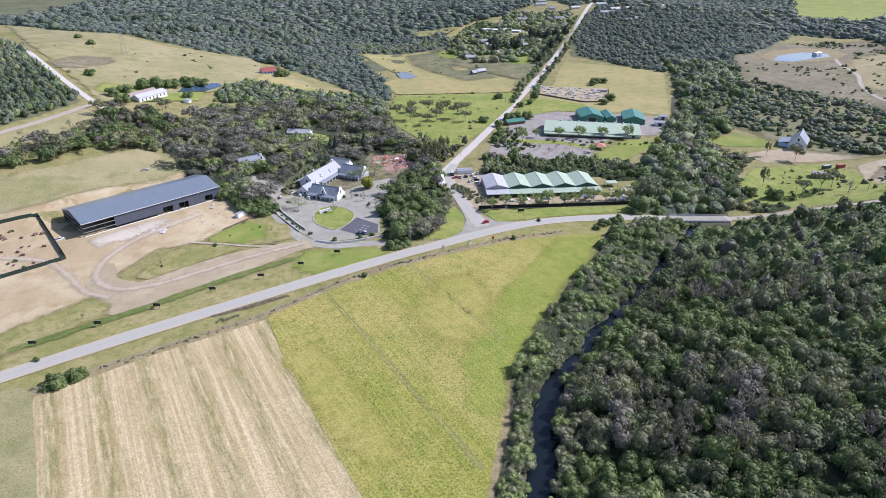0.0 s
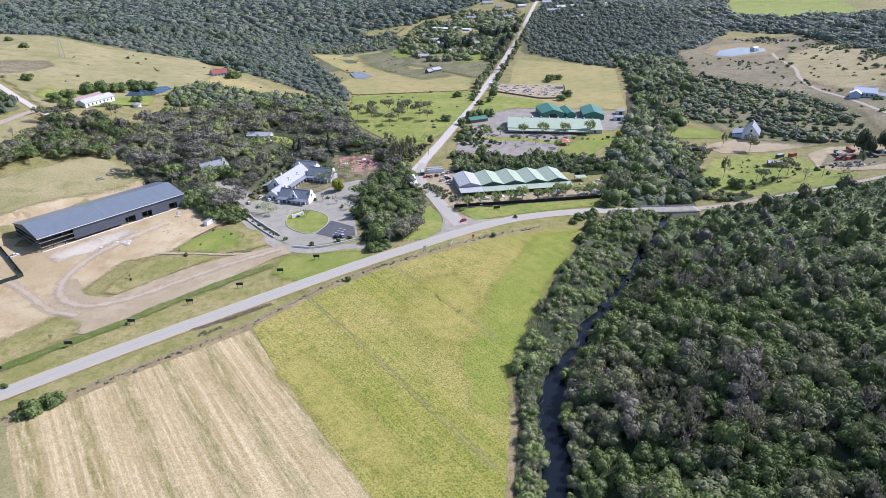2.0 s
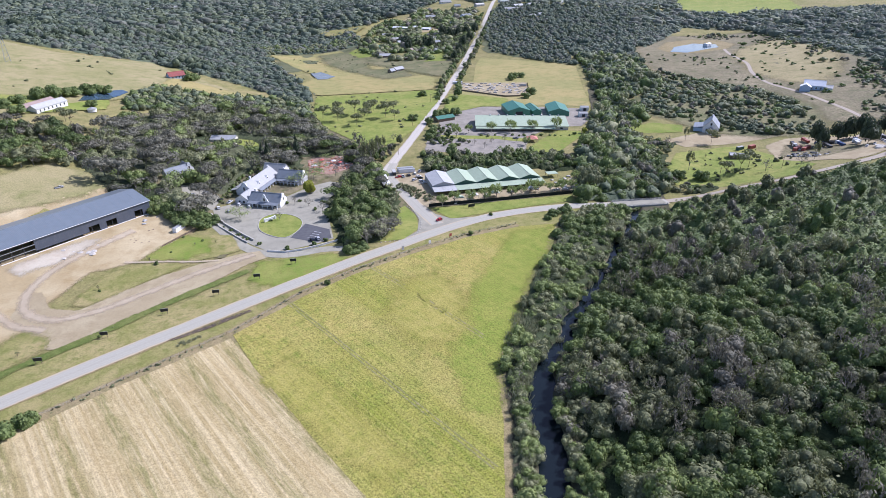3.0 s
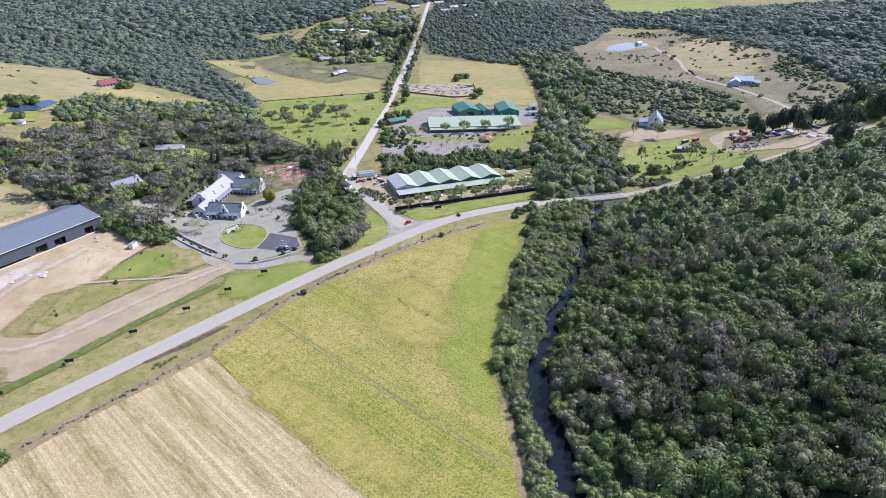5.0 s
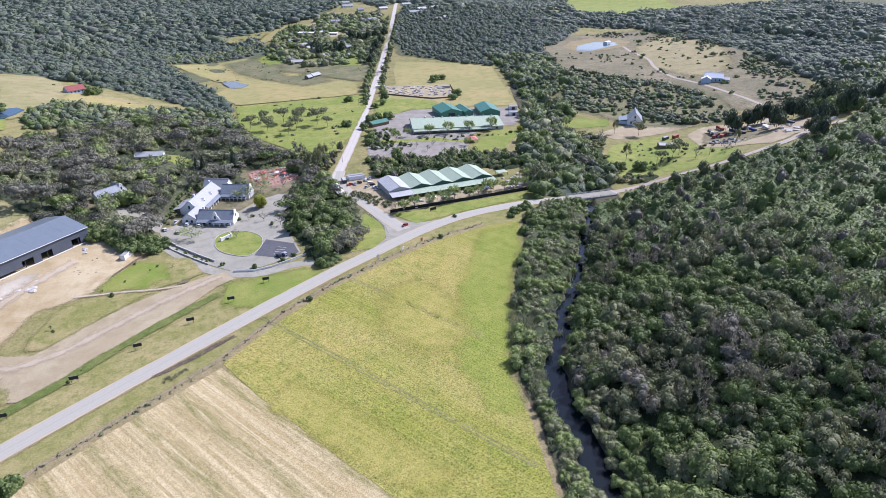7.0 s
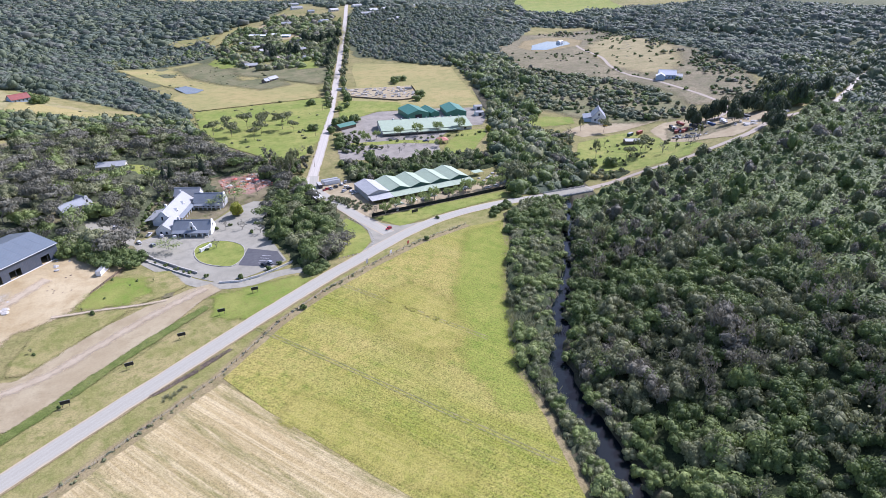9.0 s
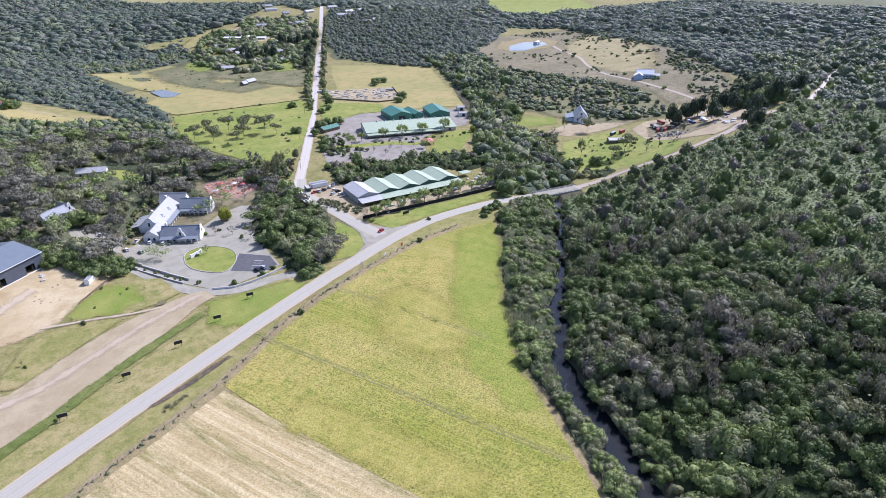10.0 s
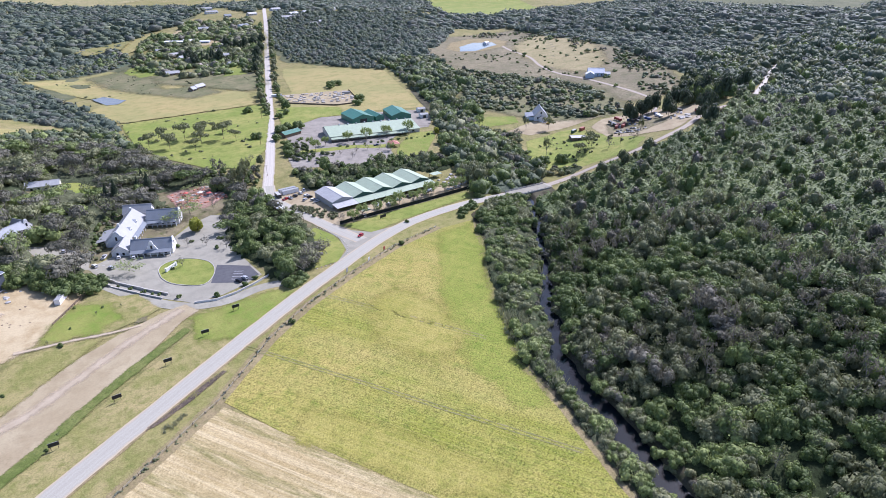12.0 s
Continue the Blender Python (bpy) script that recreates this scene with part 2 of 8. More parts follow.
def patch(name, poly, mat, lift, label, category="ground cover", step=8.0, wobble=0.8, edge=4.0, kind="structure", seed=0, soft=3.0):
    """A sheet of ground cover draped over the land; soft: metres over which it thins out at its edge."""
    ring = outline(poly, edge, wobble, seed, soft * 0.75 if "fade" in mat else 0.0)
    bm = bmesh.new()
    face = bm.faces.new([bm.verts.new((p.x, p.y, 0)) for p in ring])
    if "fade" in mat and soft > 4.5:
        wide = max(max(p.x for p in ring) - min(p.x for p in ring), max(p.y for p in ring) - min(p.y for p in ring))
        step = min(step, max(soft / 2.5, wide / 36))
    elif "fade" in mat:
        size, way = face.calc_area(), face.calc_perimeter()
        bm.normal_update()
        bmesh.ops.inset_region(bm, faces=[face], thickness=min(soft, 0.5 * size / way), use_boundary=True, use_even_offset=True)
    bmesh.ops.triangulate(bm, faces=bm.faces[:])
    for ax in (0, 1):
        lo, hi = min(p[ax] for p in ring), max(p[ax] for p in ring)
        for k in range(math.ceil(lo / step), math.floor(hi / step) + 1):
            co, no = [0, 0, 0], [0, 0, 0]
            co[ax], no[ax] = k * step, 1
            bmesh.ops.bisect_plane(bm, geom=bm.verts[:] + bm.edges[:] + bm.faces[:], plane_co=co, plane_no=no)
    xy = np.array([v.co[:2] for v in bm.verts])
    for v, z in zip(bm.verts, land(xy[:, 0], xy[:, 1])):
        v.co.z = z + lift
    bmesh.ops.triangulate(bm, faces=bm.faces[:])
    bmesh.ops.recalc_face_normals(bm, faces=bm.faces[:])
    if sum(f.normal.z for f in bm.faces) < 0:
        bmesh.ops.reverse_faces(bm, faces=bm.faces[:])
    ob = part(name, bm, mat)
    near = np.full(len(xy), 1e9)
    for p, q in zip(ring, ring[1:] + ring[:1]):
        a, d = np.array(p), np.array(q) - np.array(p)
        k = np.clip(((xy - a) @ d) / max(d @ d, 1e-9), 0, 1)
        near = np.minimum(near, np.hypot(*(xy - a - k[:, None] * d).T))
    ob.data.attributes.new("edge", "FLOAT", "POINT").data.foreach_set("value", np.clip(near / max(soft, 0.01), 0, 1).astype(np.float32))
    return tagged(ob, label, category, kind=kind)


def spline(points, step=4.0):
    p = [Vector(q) for q in points]
    p = [p[0] * 2 - p[1]] + p + [p[-1] * 2 - p[-2]]
    out = []
    for i in range(1, len(p) - 2):
        k = max(1, int((p[i + 1] - p[i]).length / step))
        for j in range(k):
            s = j / k
            out.append(0.5 * (2 * p[i] + (p[i + 1] - p[i - 1]) * s + (2 * p[i - 1] - 5 * p[i] + 4 * p[i + 1] - p[i + 2]) * s * s + (3 * p[i] - p[i - 1] - 3 * p[i + 1] + p[i + 2]) * s ** 3))
    return out + [p[-2]]


def ribbon(name, points, width, mat, lift, label, category="road", crown=0.06, wobble=0.0, kind="structure", sides=4, level=None):
    """A road along a line, with a slight crown; 'across' runs from -1 to 1 over its width."""
    line = spline(points)
    V, A, F = [], [], []
    for i, c in enumerate(line):
        d = (line[min(i + 1, len(line) - 1)] - line[max(i - 1, 0)]).normalized()
        nor = Vector((-d.y, d.x))
        for j in range(sides + 1):
            u = 2 * j / sides - 1
            w = width / 2 * u
            if abs(u) == 1 and wobble:
                w += wobble * u * noise.noise(Vector((c.x * 0.15, c.y * 0.15, u * 9)))
            q = c + nor * w
            V.append((q.x, q.y, (high(q.x, q.y) if level is None else level) + lift + crown * (1 - u * u)))
            A.append(u)
    s = sides + 1
    for i in range(len(line) - 1):
        for j in range(sides):
            a = i * s + j
            F += [(a, a + s + 1, a + 1), (a, a + s, a + s + 1)]
    me = mesh_np(name, np.array(V), np.array(F), [mat])
    me.attributes.new("across", "FLOAT", "POINT").data.foreach_set("value", A)
    return tagged(new(name, me), label, category, kind=kind)


# ---- materials ----
ROW = math.radians(21.6)
veld = soil("veld", (0.22, 0.205, 0.071), (0.3, 0.25, 0.113), (0.15, 0.155, 0.05), 0.012, 0.12, 0.9, fade=False)
# Dark leaf litter; shade between the trees is put into its colour.
forest_shade_floor = soil("forest_shade_floor", (0.05, 0.045, 0.024), (0.09, 0.08, 0.042), (0.045, 0.055, 0.021), 0.05, 0.3, 1.2)
straw = soil("straw_stubble", (0.46, 0.36, 0.185), (0.53, 0.43, 0.235), (0.39, 0.3, 0.145), 0.03, 0.35, 2.2, rows=[(ROW, 3.4, 0.6, (0.36, 0.28, 0.125)), (ROW, 1.5, 0.75, (0.58, 0.48, 0.28)), (ROW, 0.7, 0.5, (0.31, 0.24, 0.11))], strips=[(ROW, 16.0, 5.0, 0.9, (0.215, 0.195, 0.07)), (ROW, 8.0, 1.0, 0.45, (0.27, 0.225, 0.095))], relief=0.12, harsh=1.5)
crop = soil("green_crop", (0.225, 0.23, 0.038), (0.35, 0.288, 0.084), (0.165, 0.2, 0.032), 0.013, 0.16, 1.6, rows=[(ROW, 14.0, 0.4, (0.37, 0.3, 0.109)), (ROW, 2.0, 0.2, (0.165, 0.21, 0.034)), (ROW, 0.7, 0.45, (0.36, 0.32, 0.092))], relief=0.25, harsh=2.1, spread=0.09)
thin_crop = soil("thin_yellow_crop", (0.265, 0.25, 0.05), (0.35, 0.3, 0.085), (0.21, 0.22, 0.04), 0.02, 0.16, 1.6, rows=[(ROW, 0.7, 0.4, (0.37, 0.325, 0.1))], harsh=1.4)
pale_veld = soil("pale_veld", (0.29, 0.245, 0.122), (0.34, 0.285, 0.147), (0.215, 0.2, 0.088), 0.015, 0.08, 0.6, harsh=0.9)
crop_green = soil("young_green_crop", (0.19, 0.232, 0.036), (0.255, 0.262, 0.055), (0.15, 0.205, 0.028), 0.03, 0.2, 1.6, rows=[(ROW, 0.7, 0.4, (0.31, 0.3, 0.07))], relief=0.25, harsh=1.9)
lawn = soil("lawn", (0.2, 0.245, 0.05), (0.29, 0.285, 0.08), (0.15, 0.19, 0.038), 0.03, 0.2, 1.8, harsh=0.8)
ditch_green = soil("ditch_green", (0.115, 0.15, 0.035), (0.17, 0.185, 0.055), (0.09, 0.12, 0.025), 0.08, 0.3, 1.6)
bright_lawn = soil("watered_lawn", (0.16, 0.22, 0.036), (0.25, 0.265, 0.066), (0.21, 0.21, 0.055), 0.05, 0.2, 1.8, harsh=0.8)
dry_grass = soil("dry_grass", (0.37, 0.3, 0.125), (0.3, 0.275, 0.105), (0.24, 0.23, 0.08), 0.02, 0.1, 1.2, harsh=0.7)
verge_grass = soil("verge_grass", (0.23, 0.22, 0.071), (0.33, 0.275, 0.122), (0.16, 0.175, 0.046), 0.05, 0.25, 1.6, harsh=0.9)
hay_grass = soil("bleached_pasture", (0.335, 0.285, 0.145), (0.27, 0.245, 0.108), (0.205, 0.205, 0.078), 0.02, 0.08, 1.2, harsh=0.9)
sand = soil("sandy_ground", (0.385, 0.3, 0.164), (0.475, 0.39, 0.235), (0.33, 0.245, 0.122), 0.03, 0.09, 1.3, relief=0.06, harsh=0.4)
dirt = soil("packed_dirt", (0.345, 0.28, 0.17), (0.4, 0.335, 0.21), (0.3, 0.24, 0.141), 0.05, 0.12, 1.5, relief=0.04, harsh=0.4)
brick_paving = soil("worn_brick_paving", (0.3, 0.18, 0.13), (0.4, 0.27, 0.21), (0.22, 0.14, 0.1), 0.1, 0.5, 1.8, relief=0.04, harsh=1.4)
scrub_ground = soil("scrub_ground", (0.16, 0.16, 0.075), (0.225, 0.2, 0.105), (0.115, 0.128, 0.055), 0.03, 0.08, 0.6, harsh=1.3)
mulch = soil("leaf_litter", (0.15, 0.13, 0.071), (0.25, 0.21, 0.126), (0.11, 0.12, 0.042), 0.05, 0.15, 1.2)
earth = soil("grazed_earth", (0.19, 0.165, 0.098), (0.25, 0.212, 0.128), (0.135, 0.135, 0.066), 0.012, 0.09, 0.5, harsh=1.6)
bank = soil("bare_bank", (0.26, 0.205, 0.105), (0.31, 0.25, 0.134), (0.19, 0.17, 0.071), 0.05, 0.3, 1.6)
paving = soil("tar_paving", (0.297, 0.28, 0.217), (0.343, 0.324, 0.254), (0.25, 0.236, 0.184), 0.04, 0.2, 3.0, relief=0.02, rough=0.9, harsh=0.35, fade=False)
yard_gravel = soil("yard_gravel", (0.265, 0.24, 0.2), (0.32, 0.29, 0.24), (0.22, 0.2, 0.16), 0.06, 0.15, 2.0, relief=0.03, harsh=0.5)
fresh_tar = soil("fresh_tar", (0.1, 0.1, 0.105), (0.12, 0.12, 0.122), (0.085, 0.085, 0.09), 0.1, 0.4, 4.0, relief=0.02, rough=0.85, harsh=0.4, fade=False)


def road_surface(name, tar, worn, edge):
    m, t, s = nodes_of(name)
    at = t.nodes.new("ShaderNodeAttribute")
    at.attribute_name = "across"
    w = calc(t, "ABSOLUTE", at.outputs["Fac"])
    v = coords(t)
    n = grain(t, v, 0.15, 5, 0.6)
    wheel = ramp(t, calc(t, "ADD", w, calc(t, "MULTIPLY", calc(t, "SUBTRACT", n, 0.5), 0.5)), [(0.1, tar), (0.26, worn), (0.4, tar), (0.55, worn), (0.74, tar), (0.93, edge)])
    f = ramp(t, grain(t, v, 3.0, 5, 0.7), [(0.3, 0.8), (0.7, 1.15)])
    link(t, blend(t, 1.0, wheel, f, "MULTIPLY"), s.inputs["Base Color"])
    s.inputs["Roughness"].default_value = 0.85
    return m


main_tar = road_surface("worn_tar", (0.36, 0.34, 0.272), (0.395, 0.373, 0.3), (0.46, 0.38, 0.255))
gravel = road_surface("gravel_road", (0.46, 0.42, 0.35), (0.52, 0.475, 0.4), (0.4, 0.345, 0.25))
brown_gravel = road_surface("brown_dirt_track", (0.32, 0.265, 0.195), (0.4, 0.34, 0.26), (0.26, 0.21, 0.13))
river_water, _t, _s = nodes_of("river_water")
_s.inputs["Base Color"].default_value = (0.008, 0.013, 0.016, 1)
_s.inputs["Specular IOR Level"].default_value = 0.22
_s.inputs["Roughness"].default_value = 0.08
bump(_t, _s, grain(_t, coords(_t), 1.1, 3), 0.06, 0.35)
pond_water, _t, _s = nodes_of("pond_water")
_s.inputs["Base Color"].default_value = (0.05, 0.085, 0.115, 1)
_s.inputs["Specular IOR Level"].default_value = 0.3
_s.inputs["Roughness"].default_value = 0.08
bump(_t, _s, grain(_t, coords(_t), 0.8, 3), 0.05, 0.2)

shed_roof = sheet_metal("blue_grey_sheeting", (0.165, 0.193, 0.21), 0.36, 0.1)
shed_roof.node_tree.nodes["Principled BSDF"].inputs["Specular IOR Level"].default_value = 0.9
shed_wall = sheet_metal("charcoal_sheeting", (0.085, 0.1, 0.125), 0.5, 0.1)
pale_green_roof = sheet_metal("faded_green_sheeting", (0.36, 0.435, 0.3), 0.7, 0.1)
grey_roof = sheet_metal("bare_grey_sheeting", (0.44, 0.44, 0.42), 0.6, 0.15)
dark_green_roof = sheet_metal("dark_green_sheeting", (0.045, 0.19, 0.125), 0.45, 0.15)
slate_roof = sheet_metal("blue_slate_sheeting", (0.222, 0.245, 0.262), 0.5, 0.12)
light_roof = sheet_metal("pale_grey_sheeting", (0.335, 0.338, 0.325), 0.5, 0.1)
red_roof = sheet_metal("rust_red_sheeting", (0.28, 0.06, 0.045), 0.55, 0.25)
rust_roof = sheet_metal("weathered_sheeting", (0.33, 0.24, 0.2), 0.6, 0.3)
white_wall = plain("white_limewash", (0.78, 0.77, 0.74), 0.8, 0, 0.12)
cream_wall = plain("cream_plaster", (0.6, 0.56, 0.48), 0.8, 0, 0.15)
blue_wall = plain("pale_blue_plaster", (0.45, 0.55, 0.66), 0.8, 0, 0.12)
brick_wall = plain("red_brown_wall", (0.27, 0.16, 0.12), 0.85, 0, 0.25)
green_wall = plain("dark_green_wall", (0.05, 0.11, 0.08), 0.7, 0, 0.2)
concrete = plain("concrete", (0.42, 0.41, 0.38), 0.85, 0, 0.2)
steel = plain("galvanised_steel", (0.5, 0.52, 0.54), 0.4, 0.7, 0.15)
dark_steel = plain("dark_steel", (0.06, 0.065, 0.07), 0.5, 0.3, 0.2)
timber = plain("weathered_timber", (0.2, 0.15, 0.1), 0.85, 0, 0.3, 3.0)
dark_board = plain("black_backboard", (0.03, 0.03, 0.032), 0.6, 0, 0.2)
white_paint = plain("white_paint", (0.8, 0.8, 0.79), 0.5, 0, 0.06)
shade_net = plain("black_shade_cloth", (0.02, 0.024, 0.02), 0.9, 0, 0.4)
fence_green = plain("green_shade_cloth", (0.035, 0.06, 0.045), 0.9, 0, 0.35, 0.8)
bark = plain("bark", (0.15, 0.12, 0.09), 0.9, 0, 0.35, 4.0)
grey_bark = plain("grey_bark", (0.27, 0.245, 0.2), 0.9, 0, 0.3, 4.0)
window_glass, _t, _s = nodes_of("window_glass")
_s.inputs["Base Color"].default_value = (0.02, 0.025, 0.03, 1)
_s.inputs["Roughness"].default_value = 0.06
stone = plain("pale_stone", (0.5, 0.47, 0.41), 0.9, 0, 0.3, 2.0)
rubber = plain("tyre_rubber", (0.02, 0.02, 0.02), 0.8, 0, 0.2)
terracotta = plain("terracotta", (0.5, 0.2, 0.12), 0.85, 0, 0.3)
char = soil("burnt_verge", (0.085, 0.068, 0.052), (0.13, 0.1, 0.075), (0.2, 0.16, 0.1), 0.1, 0.5, 2.0)

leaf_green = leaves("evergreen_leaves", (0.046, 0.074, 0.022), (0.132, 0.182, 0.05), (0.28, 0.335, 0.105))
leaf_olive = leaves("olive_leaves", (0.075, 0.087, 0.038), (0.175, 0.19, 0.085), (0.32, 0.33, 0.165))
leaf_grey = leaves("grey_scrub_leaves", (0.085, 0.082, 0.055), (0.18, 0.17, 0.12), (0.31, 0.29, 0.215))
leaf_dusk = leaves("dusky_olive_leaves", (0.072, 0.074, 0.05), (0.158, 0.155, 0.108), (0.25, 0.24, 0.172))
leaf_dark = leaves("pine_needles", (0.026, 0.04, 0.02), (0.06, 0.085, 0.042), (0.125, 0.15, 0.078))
leaf_lime = leaves("spring_leaves", (0.13, 0.175, 0.05), (0.25, 0.31, 0.1), (0.37, 0.42, 0.16), 0.4)
leaf_spring = leaves("yellow_green_leaves", (0.14, 0.17, 0.02), (0.3, 0.32, 0.04), (0.42, 0.42, 0.08), 0.45)
leaf_reed = leaves("reed_blades", (0.175, 0.193, 0.098), (0.298, 0.315, 0.176), (0.455, 0.438, 0.294), 0.3)

stone_dust = soil("cement_dust", (0.44, 0.385, 0.285), (0.5, 0.445, 0.34), (0.42, 0.34, 0.25), 0.05, 0.12, 1.3, relief=0.05, harsh=0.4)
track_dirt, _t, _s = nodes_of("swept_track")
_at = _t.nodes.new("ShaderNodeAttribute")
_at.attribute_name = "across"
_w = calc(_t, "ADD", calc(_t, "ABSOLUTE", _at.outputs["Fac"]), calc(_t, "MULTIPLY", calc(_t, "SUBTRACT", grain(_t, coords(_t), 0.25, 5, 0.65), 0.5), 1.1))
_c = ramp(_t, grain(_t, coords(_t), 0.1, 4), [(0.35, (0.45, 0.365, 0.245)), (0.65, (0.52, 0.43, 0.3))])
_c = blend(_t, 1.0, _c, ramp(_t, grain(_t, coords(_t), 2.2, 4, 0.7), [(0.3, 0.86), (0.7, 1.1)]), "MULTIPLY")
link(_t, _c, _s.inputs["Base Color"])
_s.inputs["Roughness"].default_value = 0.95
_mx = _t.nodes.new("ShaderNodeMixShader")
link(_t, ramp(_t, _w, [(0.15, 0.8), (0.85, 0.0)]), _mx.inputs[0])
link(_t, _t.nodes.new("ShaderNodeBsdfTransparent").outputs[0], _mx.inputs[1])
link(_t, _s.outputs[0], _mx.inputs[2])
link(_t, _mx.outputs[0], _t.nodes["Material Output"].inputs["Surface"])

bush_floor = soil("bush_floor", (0.11, 0.12, 0.06), (0.16, 0.16, 0.085), (0.085, 0.1, 0.045), 0.02, 0.1, 0.6)
bank_soil = soil("river_bank_soil", (0.075, 0.066, 0.042), (0.12, 0.105, 0.065), (0.06, 0.07, 0.03), 0.08, 0.3, 1.5, fade=False)
grey_water, _t, _s = nodes_of("grey_water")
_s.inputs["Base Color"].default_value = (0.16, 0.17, 0.17, 1)
_s.inputs["Specular IOR Level"].default_value = 0.3
_s.inputs["Roughness"].default_value = 0.2


wheel_marks, _t, _s = nodes_of("wheel_marks")
_at = _t.nodes.new("ShaderNodeAttribute")
_at.attribute_name = "across"
_w = calc(_t, "ABSOLUTE", calc(_t, "SUBTRACT", calc(_t, "ABSOLUTE", _at.outputs["Fac"]), 0.6))
_w = calc(_t, "ADD", _w, calc(_t, "MULTIPLY", calc(_t, "SUBTRACT", grain(_t, coords(_t), 0.25, 5, 0.7), 0.5), 0.9))
link(_t, ramp(_t, grain(_t, coords(_t), 0.3, 4), [(0.35, (0.16, 0.175, 0.05)), (0.65, (0.3, 0.25, 0.11))]), _s.inputs["Base Color"])
_s.inputs["Roughness"].default_value = 0.95
_mx = _t.nodes.new("ShaderNodeMixShader")
_w = calc(_t, "ADD", _w, calc(_t, "MULTIPLY", calc(_t, "SUBTRACT", grain(_t, coords(_t), 3.5, 2), 0.5), 1.2))
link(_t, ramp(_t, calc(_t, "ADD", _w, 0.3), [(0.46, 1.0), (0.5, 0.0)]), _mx.inputs[0])
link(_t, _t.nodes.new("ShaderNodeBsdfTransparent").outputs[0], _mx.inputs[1])
link(_t, _s.outputs[0], _mx.inputs[2])
link(_t, _mx.outputs[0], _t.nodes["Material Output"].inputs["Surface"])


bush_leaves = leaves("bush_canopy_leaves", (0.062, 0.082, 0.048), (0.122, 0.15, 0.088), (0.2, 0.222, 0.135), 0.1, 0.12)
# Aerial haze is put into these two leaf colours: bluer and paler.
haze_leaves = leaves("hazed_bush_leaves", (0.085, 0.113, 0.082), (0.14, 0.175, 0.128), (0.215, 0.246, 0.178), 0.3, 0.12)
pale_haze_leaves = leaves("pale_hazed_bush_leaves", (0.105, 0.118, 0.094), (0.172, 0.186, 0.147), (0.245, 0.254, 0.2), 0.3, 0.12)
# Leafy undergrowth, darkened in colour to paint the shade between crowns.
scrub_shade_canopy = soil("bush_canopy", (0.038, 0.052, 0.02), (0.058, 0.07, 0.03), (0.027, 0.038, 0.014), 0.03, 0.3, 1.4, relief=0.8, harsh=1.5, fade=False)
dry_canopy = soil("dry_bush_canopy", (0.055, 0.07, 0.032), (0.12, 0.125, 0.07), (0.042, 0.056, 0.024), 0.008, 0.1, 0.5, relief=0.8, harsh=1.4, fade=False, spread=0.07)


# ---- ground ----
def span(lo, hi, mid, near, n):
    s = np.linspace(-1, 1, n)
    k = 3.1
    g = np.sinh(k * s) / np.sinh(k)
    return mid + np.where(s < 0, (mid - lo), (hi - mid)) * g


gx, gy = span(-3800, 4200, 80, 0, 190), span(-3600, 4400, 260, 0, 190)
GX, GY = np.meshgrid(gx, gy)
GZ = land(GX, GY)
# the river bed lies lower than the plain
RIVER = [(40, 10), (48, 30), (58, 54), (68, 76), (75, 91), (80, 102.5), (86, 115), (91.5, 130), (96.5, 143), (103, 153.5), (112, 164), (124, 172), (134, 185), (146, 193), (153, 202), (163, 207), (172, 218), (186, 228), (197, 241), (211, 250), (222, 263), (240, 283), (252, 305), (268, 335), (300, 385), (345, 455), (420, 585)]
_r = np.array([tuple(p) for p in spline(RIVER, 3.0)])


def from_river(x, y):
    x, y = np.asarray(x, float).ravel(), np.asarray(y, float).ravel()
    out = np.full(x.shape, 1e9)
    near = (x > 0) & (x < 480) & (y > 0) & (y < 640)
    d = np.full(near.sum(), 1e9)
    for px, py in _r:
        d = np.minimum(d, np.hypot(x[near] - px, y[near] - py))
    out[near] = d
    return out


def half(y):
    """Half the width of the water."""
    return 3.9 - 1.9 * smooth(146, 164, y) - 0.5 * smooth(205, 235, y)


def shore(x, y):
    """Ground height, with the river's banks."""
    z = land(x, y)
    k = 1 - smooth(half(y) - 1.0, half(y) + 3.2, from_river(x, y).reshape(np.shape(z)))
    return z + (-2.4 - z) * k


_d = from_river(GX, GY).reshape(GX.shape)
GZ = GZ + (-3.2 - GZ) * (1 - smooth(9.0, 17.0, _d))
n0 = len(gx)
ii, jj = np.meshgrid(np.arange(n0 - 1), np.arange(len(gy) - 1))
a = (jj * n0 + ii).ravel()
F = np.concatenate([np.stack([a, a + 1, a + n0 + 1], 1), np.stack([a, a + n0 + 1, a + n0], 1)])
ground_mesh = mesh_np("ground", np.stack([GX.ravel(), GY.ravel(), GZ.ravel()], 1), F, [veld])
ground_mesh.polygons.foreach_set("use_smooth", [True] * len(F))
tagged(new("ground", ground_mesh), "rolling veld of dry grass and low scrub", "ground", kind="structure")


